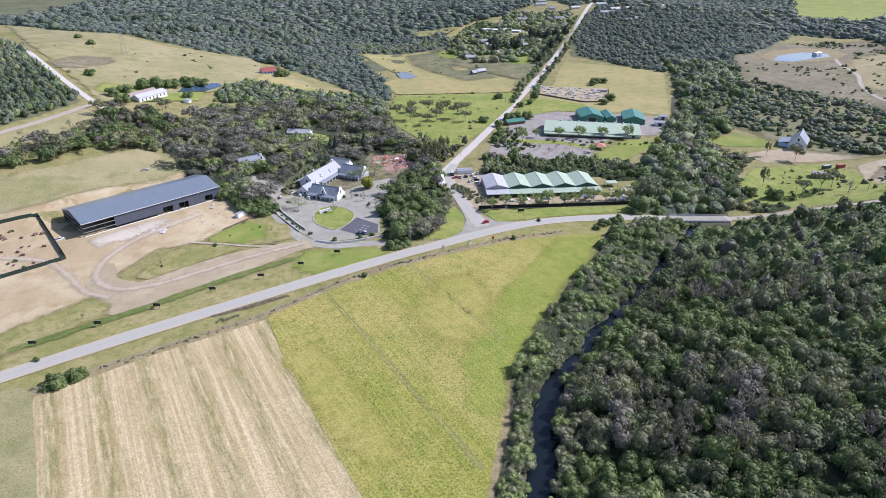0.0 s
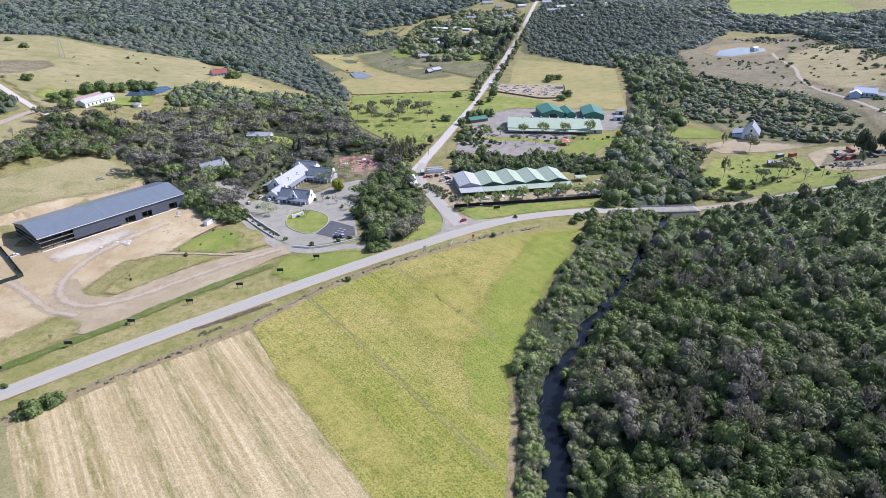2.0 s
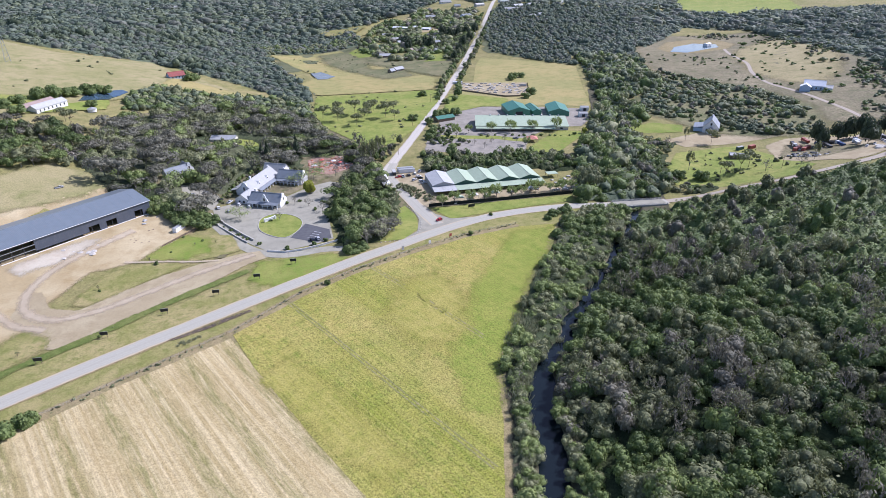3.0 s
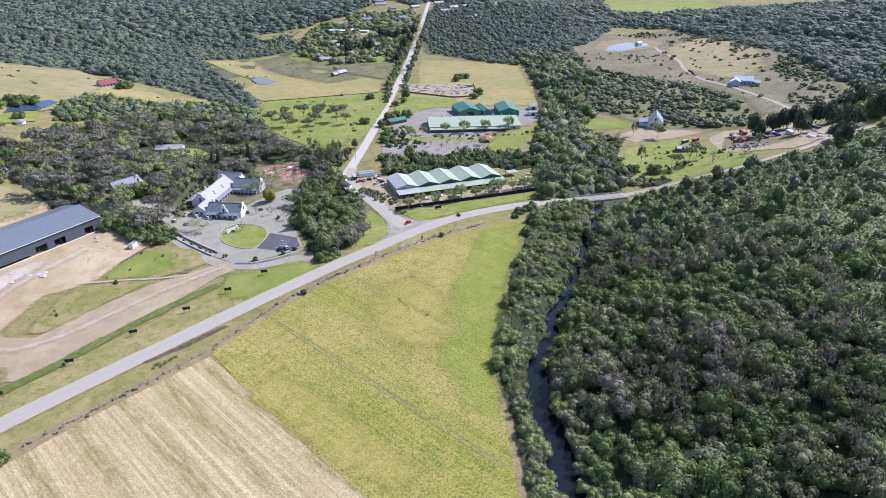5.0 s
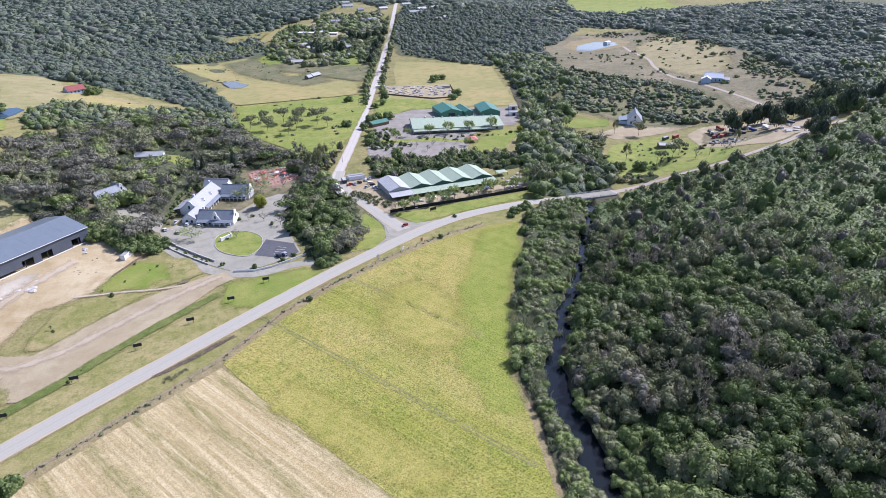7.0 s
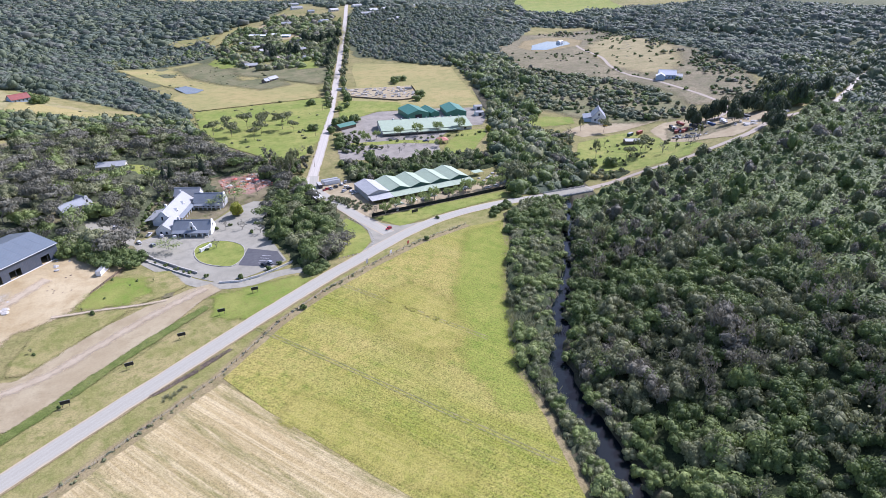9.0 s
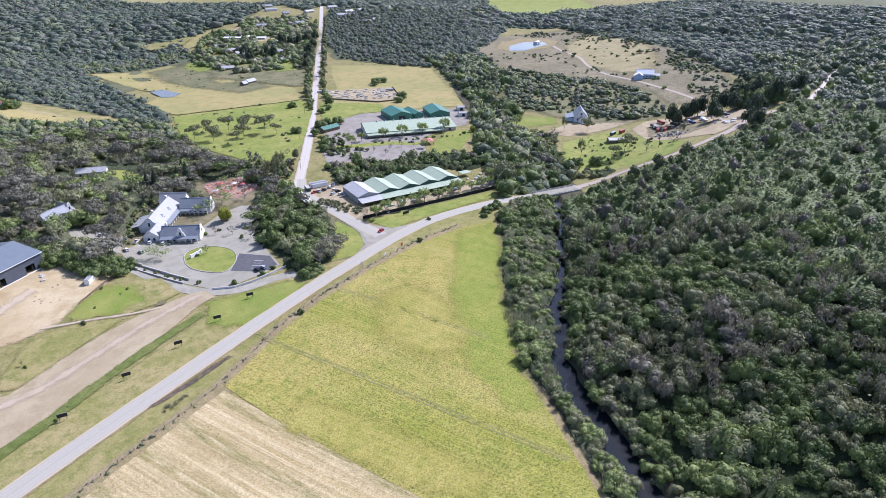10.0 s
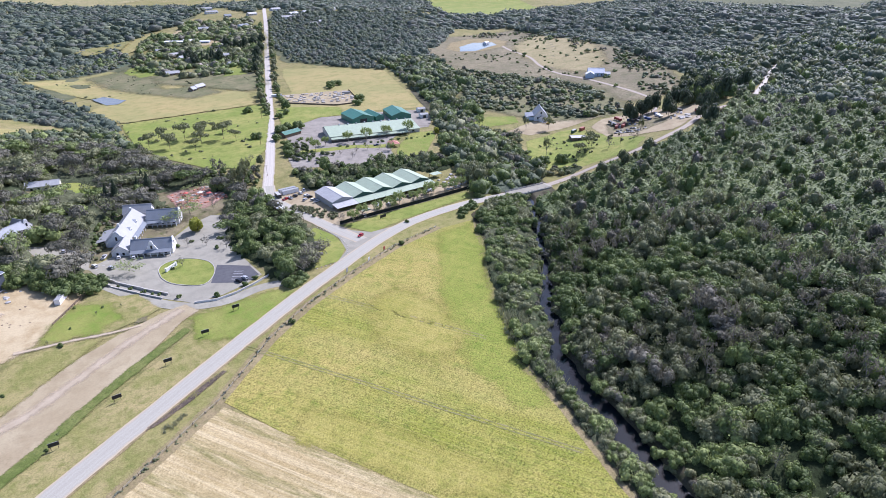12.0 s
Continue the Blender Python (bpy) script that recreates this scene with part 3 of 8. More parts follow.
def river_bed():
    """Banks and bed of the river as one strip that joins the plain on both sides."""
    line = spline(RIVER, 3.0)
    across = np.array([-21, -15, -10, -7.5, -6, -5, -4, -3, -1.5, 0, 1.5, 3, 4, 5, 6, 7.5, 10, 15, 21], float)
    V, F = [], []
    for i, c in enumerate(line):
        d = (line[min(i + 1, len(line) - 1)] - line[max(i - 1, 0)]).normalized()
        for w in across:
            x, y = c.x - d.y * w, c.y + d.x * w
            z, h = high(x, y) + 0.03, float(half(y))
            k = 1 - float(smooth(h - 1.0, h + 3.2, abs(w) + 1.5 * noise.noise(Vector((x * 0.12, y * 0.12, 3.0)))))
            V.append((x, y, z + (-2.4 - z) * k))
    n = len(across)
    for i in range(len(line) - 1):
        for j in range(n - 1):
            a = i * n + j
            F += [(a, a + n + 1, a + 1), (a, a + n, a + n + 1)]
    me = mesh_np("river_bank", np.array(V), np.array(F), [bank_soil])
    tagged(new("river_bank", me), "shaded earth banks of the river", "river bank", kind="structure")


river_bed()
ribbon("river", RIVER, 15.0, river_water, -1.0, "dark slow river winding between reeds and trees", "water", 0.0, level=0.0)


patch("roadside_verge", [(-130, 168), (-91, 177), (-48, 196), (-6, 214), (27, 238), (56, 252), (89, 264), (122, 273), (157, 276), (182, 273), (210, 296), (176, 301), (130, 297), (83, 282), (56, 272), (14, 254), (-28, 235), (-71, 215), (-130, 186)], verge_grass, 0.05, "rough grass verge beside the road", wobble=0.2)
patch("upper_verge", [(-130, 215), (-112, 215), (-77, 233), (-31, 256), (4, 276), (12, 289), (50, 288), (58, 274), (56, 272), (14, 254), (-28, 235), (-71, 215), (-130, 186)], verge_grass, 0.08, "mown grass strip between dirt lane and road", wobble=0.4)
patch("headland", [(-91, 179), (-49, 198), (-7, 217), (26, 241), (55, 255), (88, 266), (122, 275), (157, 278), (157, 285), (121.5, 282.5), (86.5, 273.5), (52, 262.5), (22.5, 248.5), (-10, 226), (-52, 206.5), (-93, 187.5)], bank, 0.08, "bare brown headland along the field fence", wobble=0.4, soft=2.4)
STRAW_EDGE = [(-9.2, 220), (-1.2, 197.5), (6.2, 176), (16.3, 146.5), (28, 115.5), (45, 74), (58, 43), (64, 28)]
patch("straw_field", [(-50, 202), (-89, 182), (-87.2, 176.5), (-72.2, 141.1), (-50, 85), (-28, 28)] + STRAW_EDGE[::-1], straw, 0.11, "mown straw field with bleached windrow stripes", "field", wobble=0.2, soft=1.2)
patch("dry_corner", [(-150, 178), (-96, 189), (-89.5, 181), (-87.6, 176.5), (-72.6, 141.1), (-50.4, 85), (-28.4, 28), (-60, -20), (-160, -20)], hay_grass, 0.09, "dry brownish grass beside the straw field", wobble=0.3, soft=1.2)
CROP_EDGE = [(180, 277), (157, 252), (128, 222), (107, 192), (87, 166), (78.6, 137.4), (64.7, 107), (52.7, 75.4), (47, 60)]
patch("bare_margin", [(x - 1.2, y) for x, y in CROP_EDGE] + [(46, 50), (48.5, 58), (54.5, 74), (66.5, 105.5), (80.5, 136), (89.2, 164.5), (109.2, 191), (130, 221), (159, 251), (182.4, 278)], bank, 0.09, "strip of bare earth beside the crop field", wobble=0.5, soft=1.6, step=5)
patch("crop_field", [(-8, 222.5), (25, 244), (54, 258), (88, 269), (122, 278), (157, 281)] + CROP_EDGE + STRAW_EDGE[4:0:-1], crop, 0.16, "yellow-green crop field with faint drill rows", "field", wobble=0.25, soft=0.8)
patch("green_crop_edge", [(138, 258), (152, 274), (176, 275), (156, 251), (127, 221), (106, 191), (86, 164), (78.5, 140), (70, 146), (76, 172), (89, 203), (117, 235)], crop_green, 0.18, "greener crop along the moist river side", "field", step=4, wobble=1.5, soft=13.0)
patch("thin_crop", [(64, 186), (82, 192), (94, 218), (92, 244), (74, 240), (62, 212)], thin_crop, 0.2, "thin yellow patch in the crop", "field", step=4, wobble=3.0, soft=22.0)
patch("thin_crop_corner", [(2, 190), (12, 168), (24, 140), (34, 122), (42, 130), (30, 162), (12, 200)], thin_crop, 0.2, "yellowed crop beside the straw", "field", step=4, wobble=2.0, soft=9.0)
ribbon("tramline", [(13, 252), (22, 230), (37, 193), (49, 162.5), (60, 135), (67, 117.5)], 2.6, wheel_marks, 0.23, "faint wheel marks through the crop", "wheel tracks", crown=0.0)
ribbon("second_tramline", [(62, 262), (71, 240), (83, 208), (92, 184)], 3.0, wheel_marks, 0.2, "faint wheel marks through the crop", "wheel tracks", crown=0.0)
patch("green_verge", [(2, 268), (7, 287), (26, 284), (46, 282), (54, 276), (30, 264), (15, 259.5)], bright_lawn, 0.16, "bright green lawn beside the road", wobble=1.2, soft=9.0)


def belt(line, w):
    """The outline of a strip w metres to both sides of a line."""
    pts = spline(line, 8.0)
    nor = [Vector((-(b - a).y, (b - a).x)).normalized() for a, b in zip(pts[:-1], pts[1:])]
    nor.append(nor[-1])
    return [tuple(p + n * w) for p, n in zip(pts, nor)] + [tuple(p - n * w) for p, n in zip(pts, nor)][::-1]


DITCH = [(-112, 215), (-82, 231), (-62.2, 241.9), (-42.6, 255.2), (-28.6, 263.3), (-13, 271.6), (2, 279.5)]
patch("ditch_grass", belt(DITCH, 1.7), ditch_green, 0.34, "strip of green grass along the ditch", wobble=0.9, soft=2.6, step=5)
patch("building_site", [(-205, 360), (-150, 388), (-122, 433), (-87, 407), (-52, 384), (-16, 350), (-25, 339), (-34, 327), (-54, 307), (-72, 302), (-84, 287), (-90, 272), (-92, 255), (-120, 226), (-150, 215), (-205, 250)], sand, 0.22, "bare sandy ground of a building site", wobble=2.0, step=5, soft=6.0)
patch("dirt_lane", [(-100, 270), (-98, 288), (-92, 288), (-85.8, 272), (-73, 265.7), (-60.6, 275), (-40.5, 286.8), (-21, 294.6), (-0.2, 300), (9, 300), (12, 291), (3, 288), (-14, 274.7), (-29.6, 262.5), (-49, 253), (-63.4, 244), (-77, 236.6), (-82, 238.8), (-89.8, 250.2)], dirt, 0.28, "wide packed-dirt lane with wheel tracks", wobble=0.5, soft=1.8, step=5)
patch("middle_grass", [(-78, 271), (-66, 295), (-54, 302), (-39, 301), (-24, 296), (-41, 289), (-58, 277.5), (-70, 269.5)], verge_grass, 0.33, "patchy grass between lane and building site", wobble=1.2, soft=5.0, step=4)
patch("upper_grass", [(-47, 306), (-41, 318), (-29, 332), (-14, 329), (-4, 324.6), (-1, 305), (-12, 301), (-24, 300.5), (-38, 305.5)], verge_grass, 0.36, "dry brownish grass above the lane", wobble=0.8, soft=3.0, step=4)
patch("lane_bare_spot", [(-15, 298.5), (-11, 302), (-7, 302), (-9, 298.5)], mulch, 0.42, "dark bare spot beside the lane", wobble=0.6, soft=1.2, step=3)
patch("middle_lawn", [(-48, 307), (-39.5, 320), (-28, 330), (-17, 323), (-18, 308), (-29.7, 303.5)], bright_lawn, 0.40, "green patch of grass beside the trailer", wobble=1.5, soft=10.0, step=4)

ribbon("foot_path", [(-58, 307), (-46, 304.5), (-39, 303), (-24, 298.4), (-12, 296)], 3.4, track_dirt, 0.5, "pale trodden path to the site", "path", crown=0.0)
patch("weedy_strip", [(-120, 226), (-92, 256), (-84, 245), (-84, 236), (-112, 214), (-135, 212)], verge_grass, 0.33, "weedy grass at the edge of the site", wobble=2.0, soft=12.0, step=5)
patch("yellow_slope", [(-205, 372), (-178, 376), (-143, 407), (-112, 442), (-90, 424), (-70, 408), (-92, 390), (-128, 372), (-165, 345), (-205, 345)], hay_grass, 0.36, "yellowed slope above the shed", wobble=2.0, soft=10.0, step=5)
patch("car_park", [(-14, 368), (9, 380), (28, 374), (51, 392), (65, 397), (72, 391), (62, 366), (54, 345), (52, 327), (50, 303), (39, 299), (26, 297), (13, 299), (5, 311), (-4, 328), (-12, 345)], paving, 0.12, "grey tarred forecourt and drive", wobble=0.2)
ribbon("drive", [(60, 284), (50, 289), (40, 291), (26, 290), (12, 296), (2, 308), (-6, 326), (-13, 345), (-24, 370)], 6.5, paving, 0.14, "grey tarred drive")
patch("staff_yard", [(-34, 410), (-20, 404), (-8, 384), (-14, 366), (-28, 378)], paving, 0.13, "pale paved yard with parked cars beside the hotel", wobble=0.4)
patch("dark_bays", [(27, 312), (38, 329), (50, 316), (49, 304), (40, 301)], fresh_tar, 0.18, "dark tarred parking bays", wobble=0.1)
LAWN_RING = [tuple(p) for p in spline([(11, 335), (13, 344), (18, 349), (26, 349), (33, 343), (36.5, 333), (33, 321), (24, 313), (15.5, 320), (11.5, 328), (11, 335)], 2.5)]
patch("round_lawn", LAWN_RING[:-1], lawn, 0.22, "rounded lawn island in the forecourt", wobble=0.1, soft=0.5, step=4, edge=2)
patch("garden_floor", [(-83, 407), (-48, 372), (-16, 346), (-12, 372), (8, 384), (30, 378), (52, 396), (72, 396), (60, 340), (52, 300), (84, 288), (104, 316), (108, 352), (108, 410), (104, 490), (86, 590), (20, 640), (-40, 620), (-95, 545)], mulch, 0.07, "leaf-strewn garden floor under trees", wobble=1.0)
patch("wood_clearing", [(-14, 500), (2, 522), (20, 516), (34, 484), (22, 474), (10, 496)], bright_lawn, 0.16, "green clearing beside the house in the wood", wobble=1.0, soft=4.0, step=5)
patch("north_lawn", [(86, 601), (102, 688), (241, 667), (222, 610), (160, 504), (128, 465), (104, 489), (88, 542)], lawn, 0.49, "sunlit green paddock dotted with trees", "pasture", wobble=1.0)
patch("north_pasture", [(82, 1018), (201, 1046), (215, 900), (262, 735), (238, 670), (103, 692), (96, 770), (130, 830)], dry_grass, 0.80, "dry fenced pasture", "pasture", step=16, wobble=2.0, soft=8.0)
patch("marsh", [(215, 1040), (300, 930), (330, 860), (300, 770), (268, 740), (225, 880), (190, 1000)], scrub_ground, 0.86, "scrubby brown wetland", step=15, wobble=3.0, soft=30.0)
patch("fallow_field", [(371, 842), (444, 757), (460, 719), (359, 522), (335, 541), (267, 571), (238, 593), (252, 632), (303, 701), (342, 788)], dry_grass, 0.14, "mown golden field", "field", wobble=0.8)
patch("centre_yard", [(200, 539), (214, 553), (256, 566), (312, 540), (345, 520), (338, 488), (311, 462), (285, 468), (252, 452), (240, 433), (221, 404), (186, 420), (152, 443), (165, 474), (182, 496)], yard_gravel, 0.16, "grey parking yard round green-roofed halls", wobble=0.6)
patch("parking_grass", [(168, 474), (220, 453), (238, 437), (244, 444), (222, 462), (176, 482)], lawn, 0.24, "grass strip between parking rows", wobble=0.8, soft=2.0)
patch("roadside_paddock", [(246, 640), (280, 607), (296, 588), (278, 560), (254, 569), (220, 556), (210, 562)], lawn, 0.26, "sunlit green paddock beside the yard", "pasture", wobble=1.0, soft=5.0)
patch("centre_lawn", [(229, 412), (246, 396), (290, 431), (302, 447), (284, 456), (252, 434)], bright_lawn, 0.24, "bright green lawn beside the hall", wobble=1.0, soft=1.6)
patch("nursery_yard", [(112, 410), (137, 395), (128, 345), (215, 335), (232, 348), (225, 318), (170, 321), (115, 328), (104, 370)], dirt, 0.14, "dusty nursery yard", wobble=0.4)
patch("nursery_bank", [(116, 326), (170, 320), (212, 314), (208, 306), (176, 308), (150, 308), (123, 305)], lawn, 0.17, "grassy bank below the nursery fence", wobble=0.5)
patch("junction_lawn", [(70, 290), (88, 288), (100, 300), (104, 318), (102, 335), (92, 330)], lawn, 0.16, "curved lawn at the road junction", wobble=0.1, soft=0.6, step=4)
patch("stone_yard_ground", [(278, 694), (353, 656), (325, 592), (298, 600), (264, 652)], dirt, 0.50, "brown dusty ground of the stone yard", step=10, wobble=1.0, soft=5.0)
patch("church_lawn", [(378, 445), (397, 428), (382, 410), (351, 419), (340, 440)], bright_lawn, 0.2, "round green lawn by the white house", wobble=1.0)
patch("church_yard", [(350, 396), (398, 402), (412, 388), (455, 376), (487, 362), (478, 350), (445, 362), (400, 364), (355, 374)], dirt, 0.18, "gravel yard by the white house", wobble=1.0)
patch("east_lawn", [(290, 305), (306, 335), (338, 363), (385, 360), (398, 356), (394, 310), (375, 272), (345, 264), (300, 290)], lawn, 0.14, "grassy paddock with scattered trees", "pasture", wobble=1.0)
patch("truck_yard", [(388, 312), (386, 286), (392, 258), (437, 259), (464, 262), (490, 285), (496, 318), (475, 340), (441, 352), (413, 346)], dirt, 0.2, "dusty yard with parked trucks", wobble=1.5, soft=4.0)
# Dark patch paints the shade of trucks and pines onto the yard.
patch("yard_shade_ground", [(398, 318), (398, 290), (425, 280), (448, 300), (450, 330), (425, 338)], mulch, 0.26, "darkened ground under the trucks, standing in for shade", wobble=2.0, soft=8.0)
patch("grazed_hill", [(625, 800), (700, 868), (771, 905), (930, 880), (905, 720), (800, 560), (700, 440), (600, 352), (510, 368), (545, 470), (530, 560), (541, 652)], earth, 0.2, "bare brown grazed hillside", "pasture", step=20, wobble=5.0, soft=45.0)
patch("hill_grass", [(757, 725), (880, 800), (865, 711), (796, 609), (697, 526), (650, 500), (610, 500), (632, 570), (690, 660)], pale_veld, 0.28, "pale grazed grass slope above the dirt track", "pasture", step=20, wobble=4.0, soft=40.0)
patch("dam_bank", [(640, 735), (655, 793), (718, 850), (786, 870), (815, 840), (800, 790), (750, 752), (690, 738)], bank, 0.36, "bare earth bank round the farm dam", step=15, wobble=3.0, soft=12.0)
patch("west_pasture", [(-480, 1092), (-340, 935), (-174, 839), (-77, 839), (-53, 795), (-31, 772), (24, 690), (20, 650), (-25, 661), (-55, 690), (-85, 640), (-120, 595), (-165, 545), (-180, 570), (-297, 753)], hay_grass, 0.70, "rolling bleached pasture", "pasture", step=16, wobble=2.0, soft=8.0)
patch("west_lawn", [(-50, 760), (24, 690), (20, 650), (-25, 661), (-60, 700)], dry_grass, 0.76, "greener grass by the red-roofed house", step=16, wobble=2.0, soft=8.0)
patch("barn_lawn", [(-150, 560), (-96, 590), (-98, 624), (-110, 618), (-128, 600), (-150, 580)], lawn, 0.78, "lawn round the white barn", wobble=2.0)
patch("pasture_green", [(-184, 588), (-188, 616), (-135, 622), (-140, 600), (-165, 575)], lawn, 0.78, "greener hollow of the pasture", wobble=2.0, soft=14.0)
patch("pasture_scar", [(-253, 679), (-241, 712), (-213, 734), (-205, 712), (-223, 669), (-239, 658)], earth, 0.8, "eroded scar with scrub on the pasture", wobble=3.0, soft=16.0)
patch("lower_pasture", [(-215, 430), (-197, 482), (-178, 530), (-160, 505), (-158, 458), (-190, 390)], hay_grass, 0.60, "bleached strip of pasture", "pasture", wobble=1.5)
patch("far_meadow", [(187, 1230), (309, 1255), (381, 1240), (251, 1138), (187, 1177)], dry_grass, 1.10, "distant mown meadow", "pasture", step=25, wobble=4)
patch("village_ground", [(240, 1010), (300, 1180), (420, 1260), (520, 1200), (470, 1080), (390, 940), (330, 870), (250, 930)], verge_grass, 0.86, "worn grass between village houses", step=20, wobble=5, soft=25.0)
patch("green_house_lawn", [(208, 1010), (230, 1045), (275, 1050), (280, 990), (256, 945), (215, 962)], bright_lawn, 1.00, "bright lawn round the green-roofed house", step=15, wobble=3, soft=8.0)
patch("village_lawn", [(290, 860), (330, 930), (352, 915), (318, 850)], lawn, 1.00, "green lawn beside the village road", step=15, wobble=3, soft=10.0)
patch("dry_scrub_ground", [(162, 1020), (214, 1030), (215, 930), (208, 835), (252, 859), (241, 770), (204, 762), (180, 850), (165, 930)], scrub_ground, 0.94, "dark scrubby ground in the pasture", step=10, wobble=3, soft=34.0)
patch("school_yard", [(340, 1190), (380, 1240), (500, 1240), (450, 1140), (385, 1082), (330, 1120)], sand, 1.00, "sandy school yard", step=15, wobble=3, soft=14.0)
patch("bush_clearing", [(190, 1216), (294, 1222), (255, 1168), (202, 1165)], verge_grass, 4.5, "grassy clearing in the bush", step=15, wobble=3, soft=12.0)
patch("far_field_west", [(-60, 1800), (173, 1950), (517, 2150), (700, 2300), (300, 2500), (-100, 2200)], hay_grass, 0.5, "far bleached field on the skyline hill", "field", step=40, wobble=8)
patch("far_field_east", [(1060, 1094), (1090, 1260), (1422, 1750), (1800, 1650), (1500, 1250)], lawn, 0.5, "far open field behind the bush", "field", step=40, wobble=8)
for name, poly, label in (("east_pond", [(648, 757), (690, 800), (749, 826), (776, 803), (752, 770), (720, 760), (667, 741)], "small blue farm dam on the brown hill"), ("north_pond", [(121, 858), (137, 866), (147, 816), (133, 798), (122, 802)], "small grey pond in the pasture"), ("west_pond", [(-121, 612), (-117, 640), (-92, 668), (-85, 660), (-98, 625)], "narrow blue pond below the pasture")):
    cx, cy = sum(p[0] for p in poly) / len(poly), sum(p[1] for p in poly) / len(poly)
    ob = patch(name, poly, pond_water if name != "north_pond" else grey_water, 1.1 if name != "east_pond" else 0.5, label, "water", step=15, wobble=1.5, edge=6)

ribbon("main_road", [(-190, 154), (-107, 197), (-71, 215), (-28, 235), (14, 254), (56, 272), (83, 282), (108, 291), (128, 297), (150, 301), (176, 301), (205, 297), (232, 289), (264, 282.5)], 8.6, main_tar, 0.22, "grey tarred country road with worn wheel tracks", crown=0.1, wobble=0.3)
ribbon("nursery_road", [(112, 301), (109.5, 328), (108, 355), (107, 380), (109, 400), (118, 420)], 8.6, main_tar, 0.25, "worn tarred side road past the nursery", wobble=0.3)
ribbon("village_road", [(107.5, 392), (110, 406), (122, 428), (156, 487), (210, 585), (294, 742), (394, 929), (460, 1050), (537, 1190), (645, 1394), (760, 1600)], 8.0, gravel, 0.24, "pale gravel road climbing to the village", wobble=0.6)
patch("junction", [(84, 286), (98, 296), (104, 312), (105, 332), (114, 332), (116, 316), (123, 306), (140, 303), (122, 296), (104, 288)], paving, 0.2, "flared tarred road junction", wobble=0.2)
FOREST_ROAD = [(436, 256), (462, 254), (494, 243), (524, 247), (577, 259), (619, 271), (679, 283), (766, 300)]
ribbon("east_track", [(262, 283), (290, 279), (312, 272), (341, 259), (395, 252)] + FOREST_ROAD, 5.6, brown_gravel, 0.24, "pale dirt track beyond the bridge", wobble=0.5)
ribbon("forest_road", FOREST_ROAD[3:], 3.6, gravel, 0.4, "pale stony road winding up through the dark wood", wobble=1.5)
ribbon("hill_track", [(790, 800), (752, 760), (705, 697), (668, 629), (624, 574), (595, 520), (583, 468), (570, 426), (556, 387), (535, 350), (500, 330), (470, 325)], 5.0, brown_gravel, 0.3, "two-wheel dirt track over the brown hill", wobble=0.5)
ribbon("farm_track", [(-380, 860), (-271, 690), (-185, 562), (-150, 520), (-120, 490), (-90, 440)], 6.0, gravel, 0.3, "pale farm track along the wood", wobble=0.5)
ribbon("plantation_road", [(-232, 380), (-206, 446), (-190.5, 486), (-177, 533), (-170, 546)], 6.0, brown_gravel, 0.75, "grey-brown dirt road along the plantation edge", wobble=0.5)
patch("burnt_verge", [(-35, 226.4), (-29, 227.6), (-15, 232.2), (1, 239.2), (0, 240.4), (-9, 237.2), (-21, 232.0), (-33, 228)], char, 0.27, "scorched dark strip beside the road", wobble=0.6, soft=1.4, step=4)
patch("pale_site_ground", [(-112, 312), (-96, 322), (-78, 336), (-70, 336), (-88, 318), (-104, 309)], stone_dust, 0.36, "whitish cement dust before the shed", wobble=2.0, soft=9.0, step=4)
patch("gravel_shoulder", [(-107, 192), (-71, 209.5), (-28, 229.5), (14, 248.5), (56, 266.5), (83, 276.5), (83, 279), (56, 269.5), (14, 251.5), (-28, 232.5), (-71, 212.5), (-107, 195)], bank, 0.2, "bare gravel shoulder of the road", wobble=0.5, soft=1.0, step=6)
ribbon("swept_track", [(6, 297), (-20, 286), (-46, 272), (-66, 262), (-82, 261), (-93, 269), (-98, 284), (-92, 304), (-78, 322), (-56, 343)], 8.0, track_dirt, 0.44, "pale wheel track curving from the lane up to the shed", "track", crown=0.0)
ribbon("yard_track", [(-84, 253), (-98, 262), (-110, 278), (-126, 294), (-150, 300)], 7.0, track_dirt, 0.47, "pale wheel track leading to the walled yard", "track", crown=0.0)


# ---- plants ----
def ball(rounds):
    bm = bmesh.new()
    bmesh.ops.create_icosphere(bm, subdivisions=rounds, radius=1.0)
    V = np.array([v.co[:] for v in bm.verts])
    F = np.array([[v.index for v in f.verts] for f in bm.faces])
    bm.free()
    return V, F


ICO_V, ICO_F = ball(1)
CAP_F = ICO_F[ICO_V[ICO_F][:, :, 2].mean(1) > -0.5]


def sprays(p, nor, size, rng):
    """Leaf sprays: small tilted quads at the points p."""
    n = len(p)
    nor = nor + rng.normal(0, 0.34, (n, 3)) + np.array([0, 0, 0.3])
    nor /= np.linalg.norm(nor, axis=1)[:, None]
    a = np.cross(nor, rng.normal(0, 1, (n, 3)))
    a /= np.linalg.norm(a, axis=1)[:, None]
    b = np.cross(nor, a)
    s = size * rng.uniform(0.6, 1.35, (n, 1))
    w = s * rng.uniform(0.45, 0.9, (n, 1))
    V = np.stack([p - a * s - b * w * 0.4, p - b * w + nor * s * 0.2, p + a * s + b * w * 0.4, p + b * w - nor * s * 0.2], 1).reshape(-1, 3)
    k = np.arange(n)[:, None] * 4
    return V, np.concatenate([k + np.array([[0, 1, 2]]), k + np.array([[0, 2, 3]])])


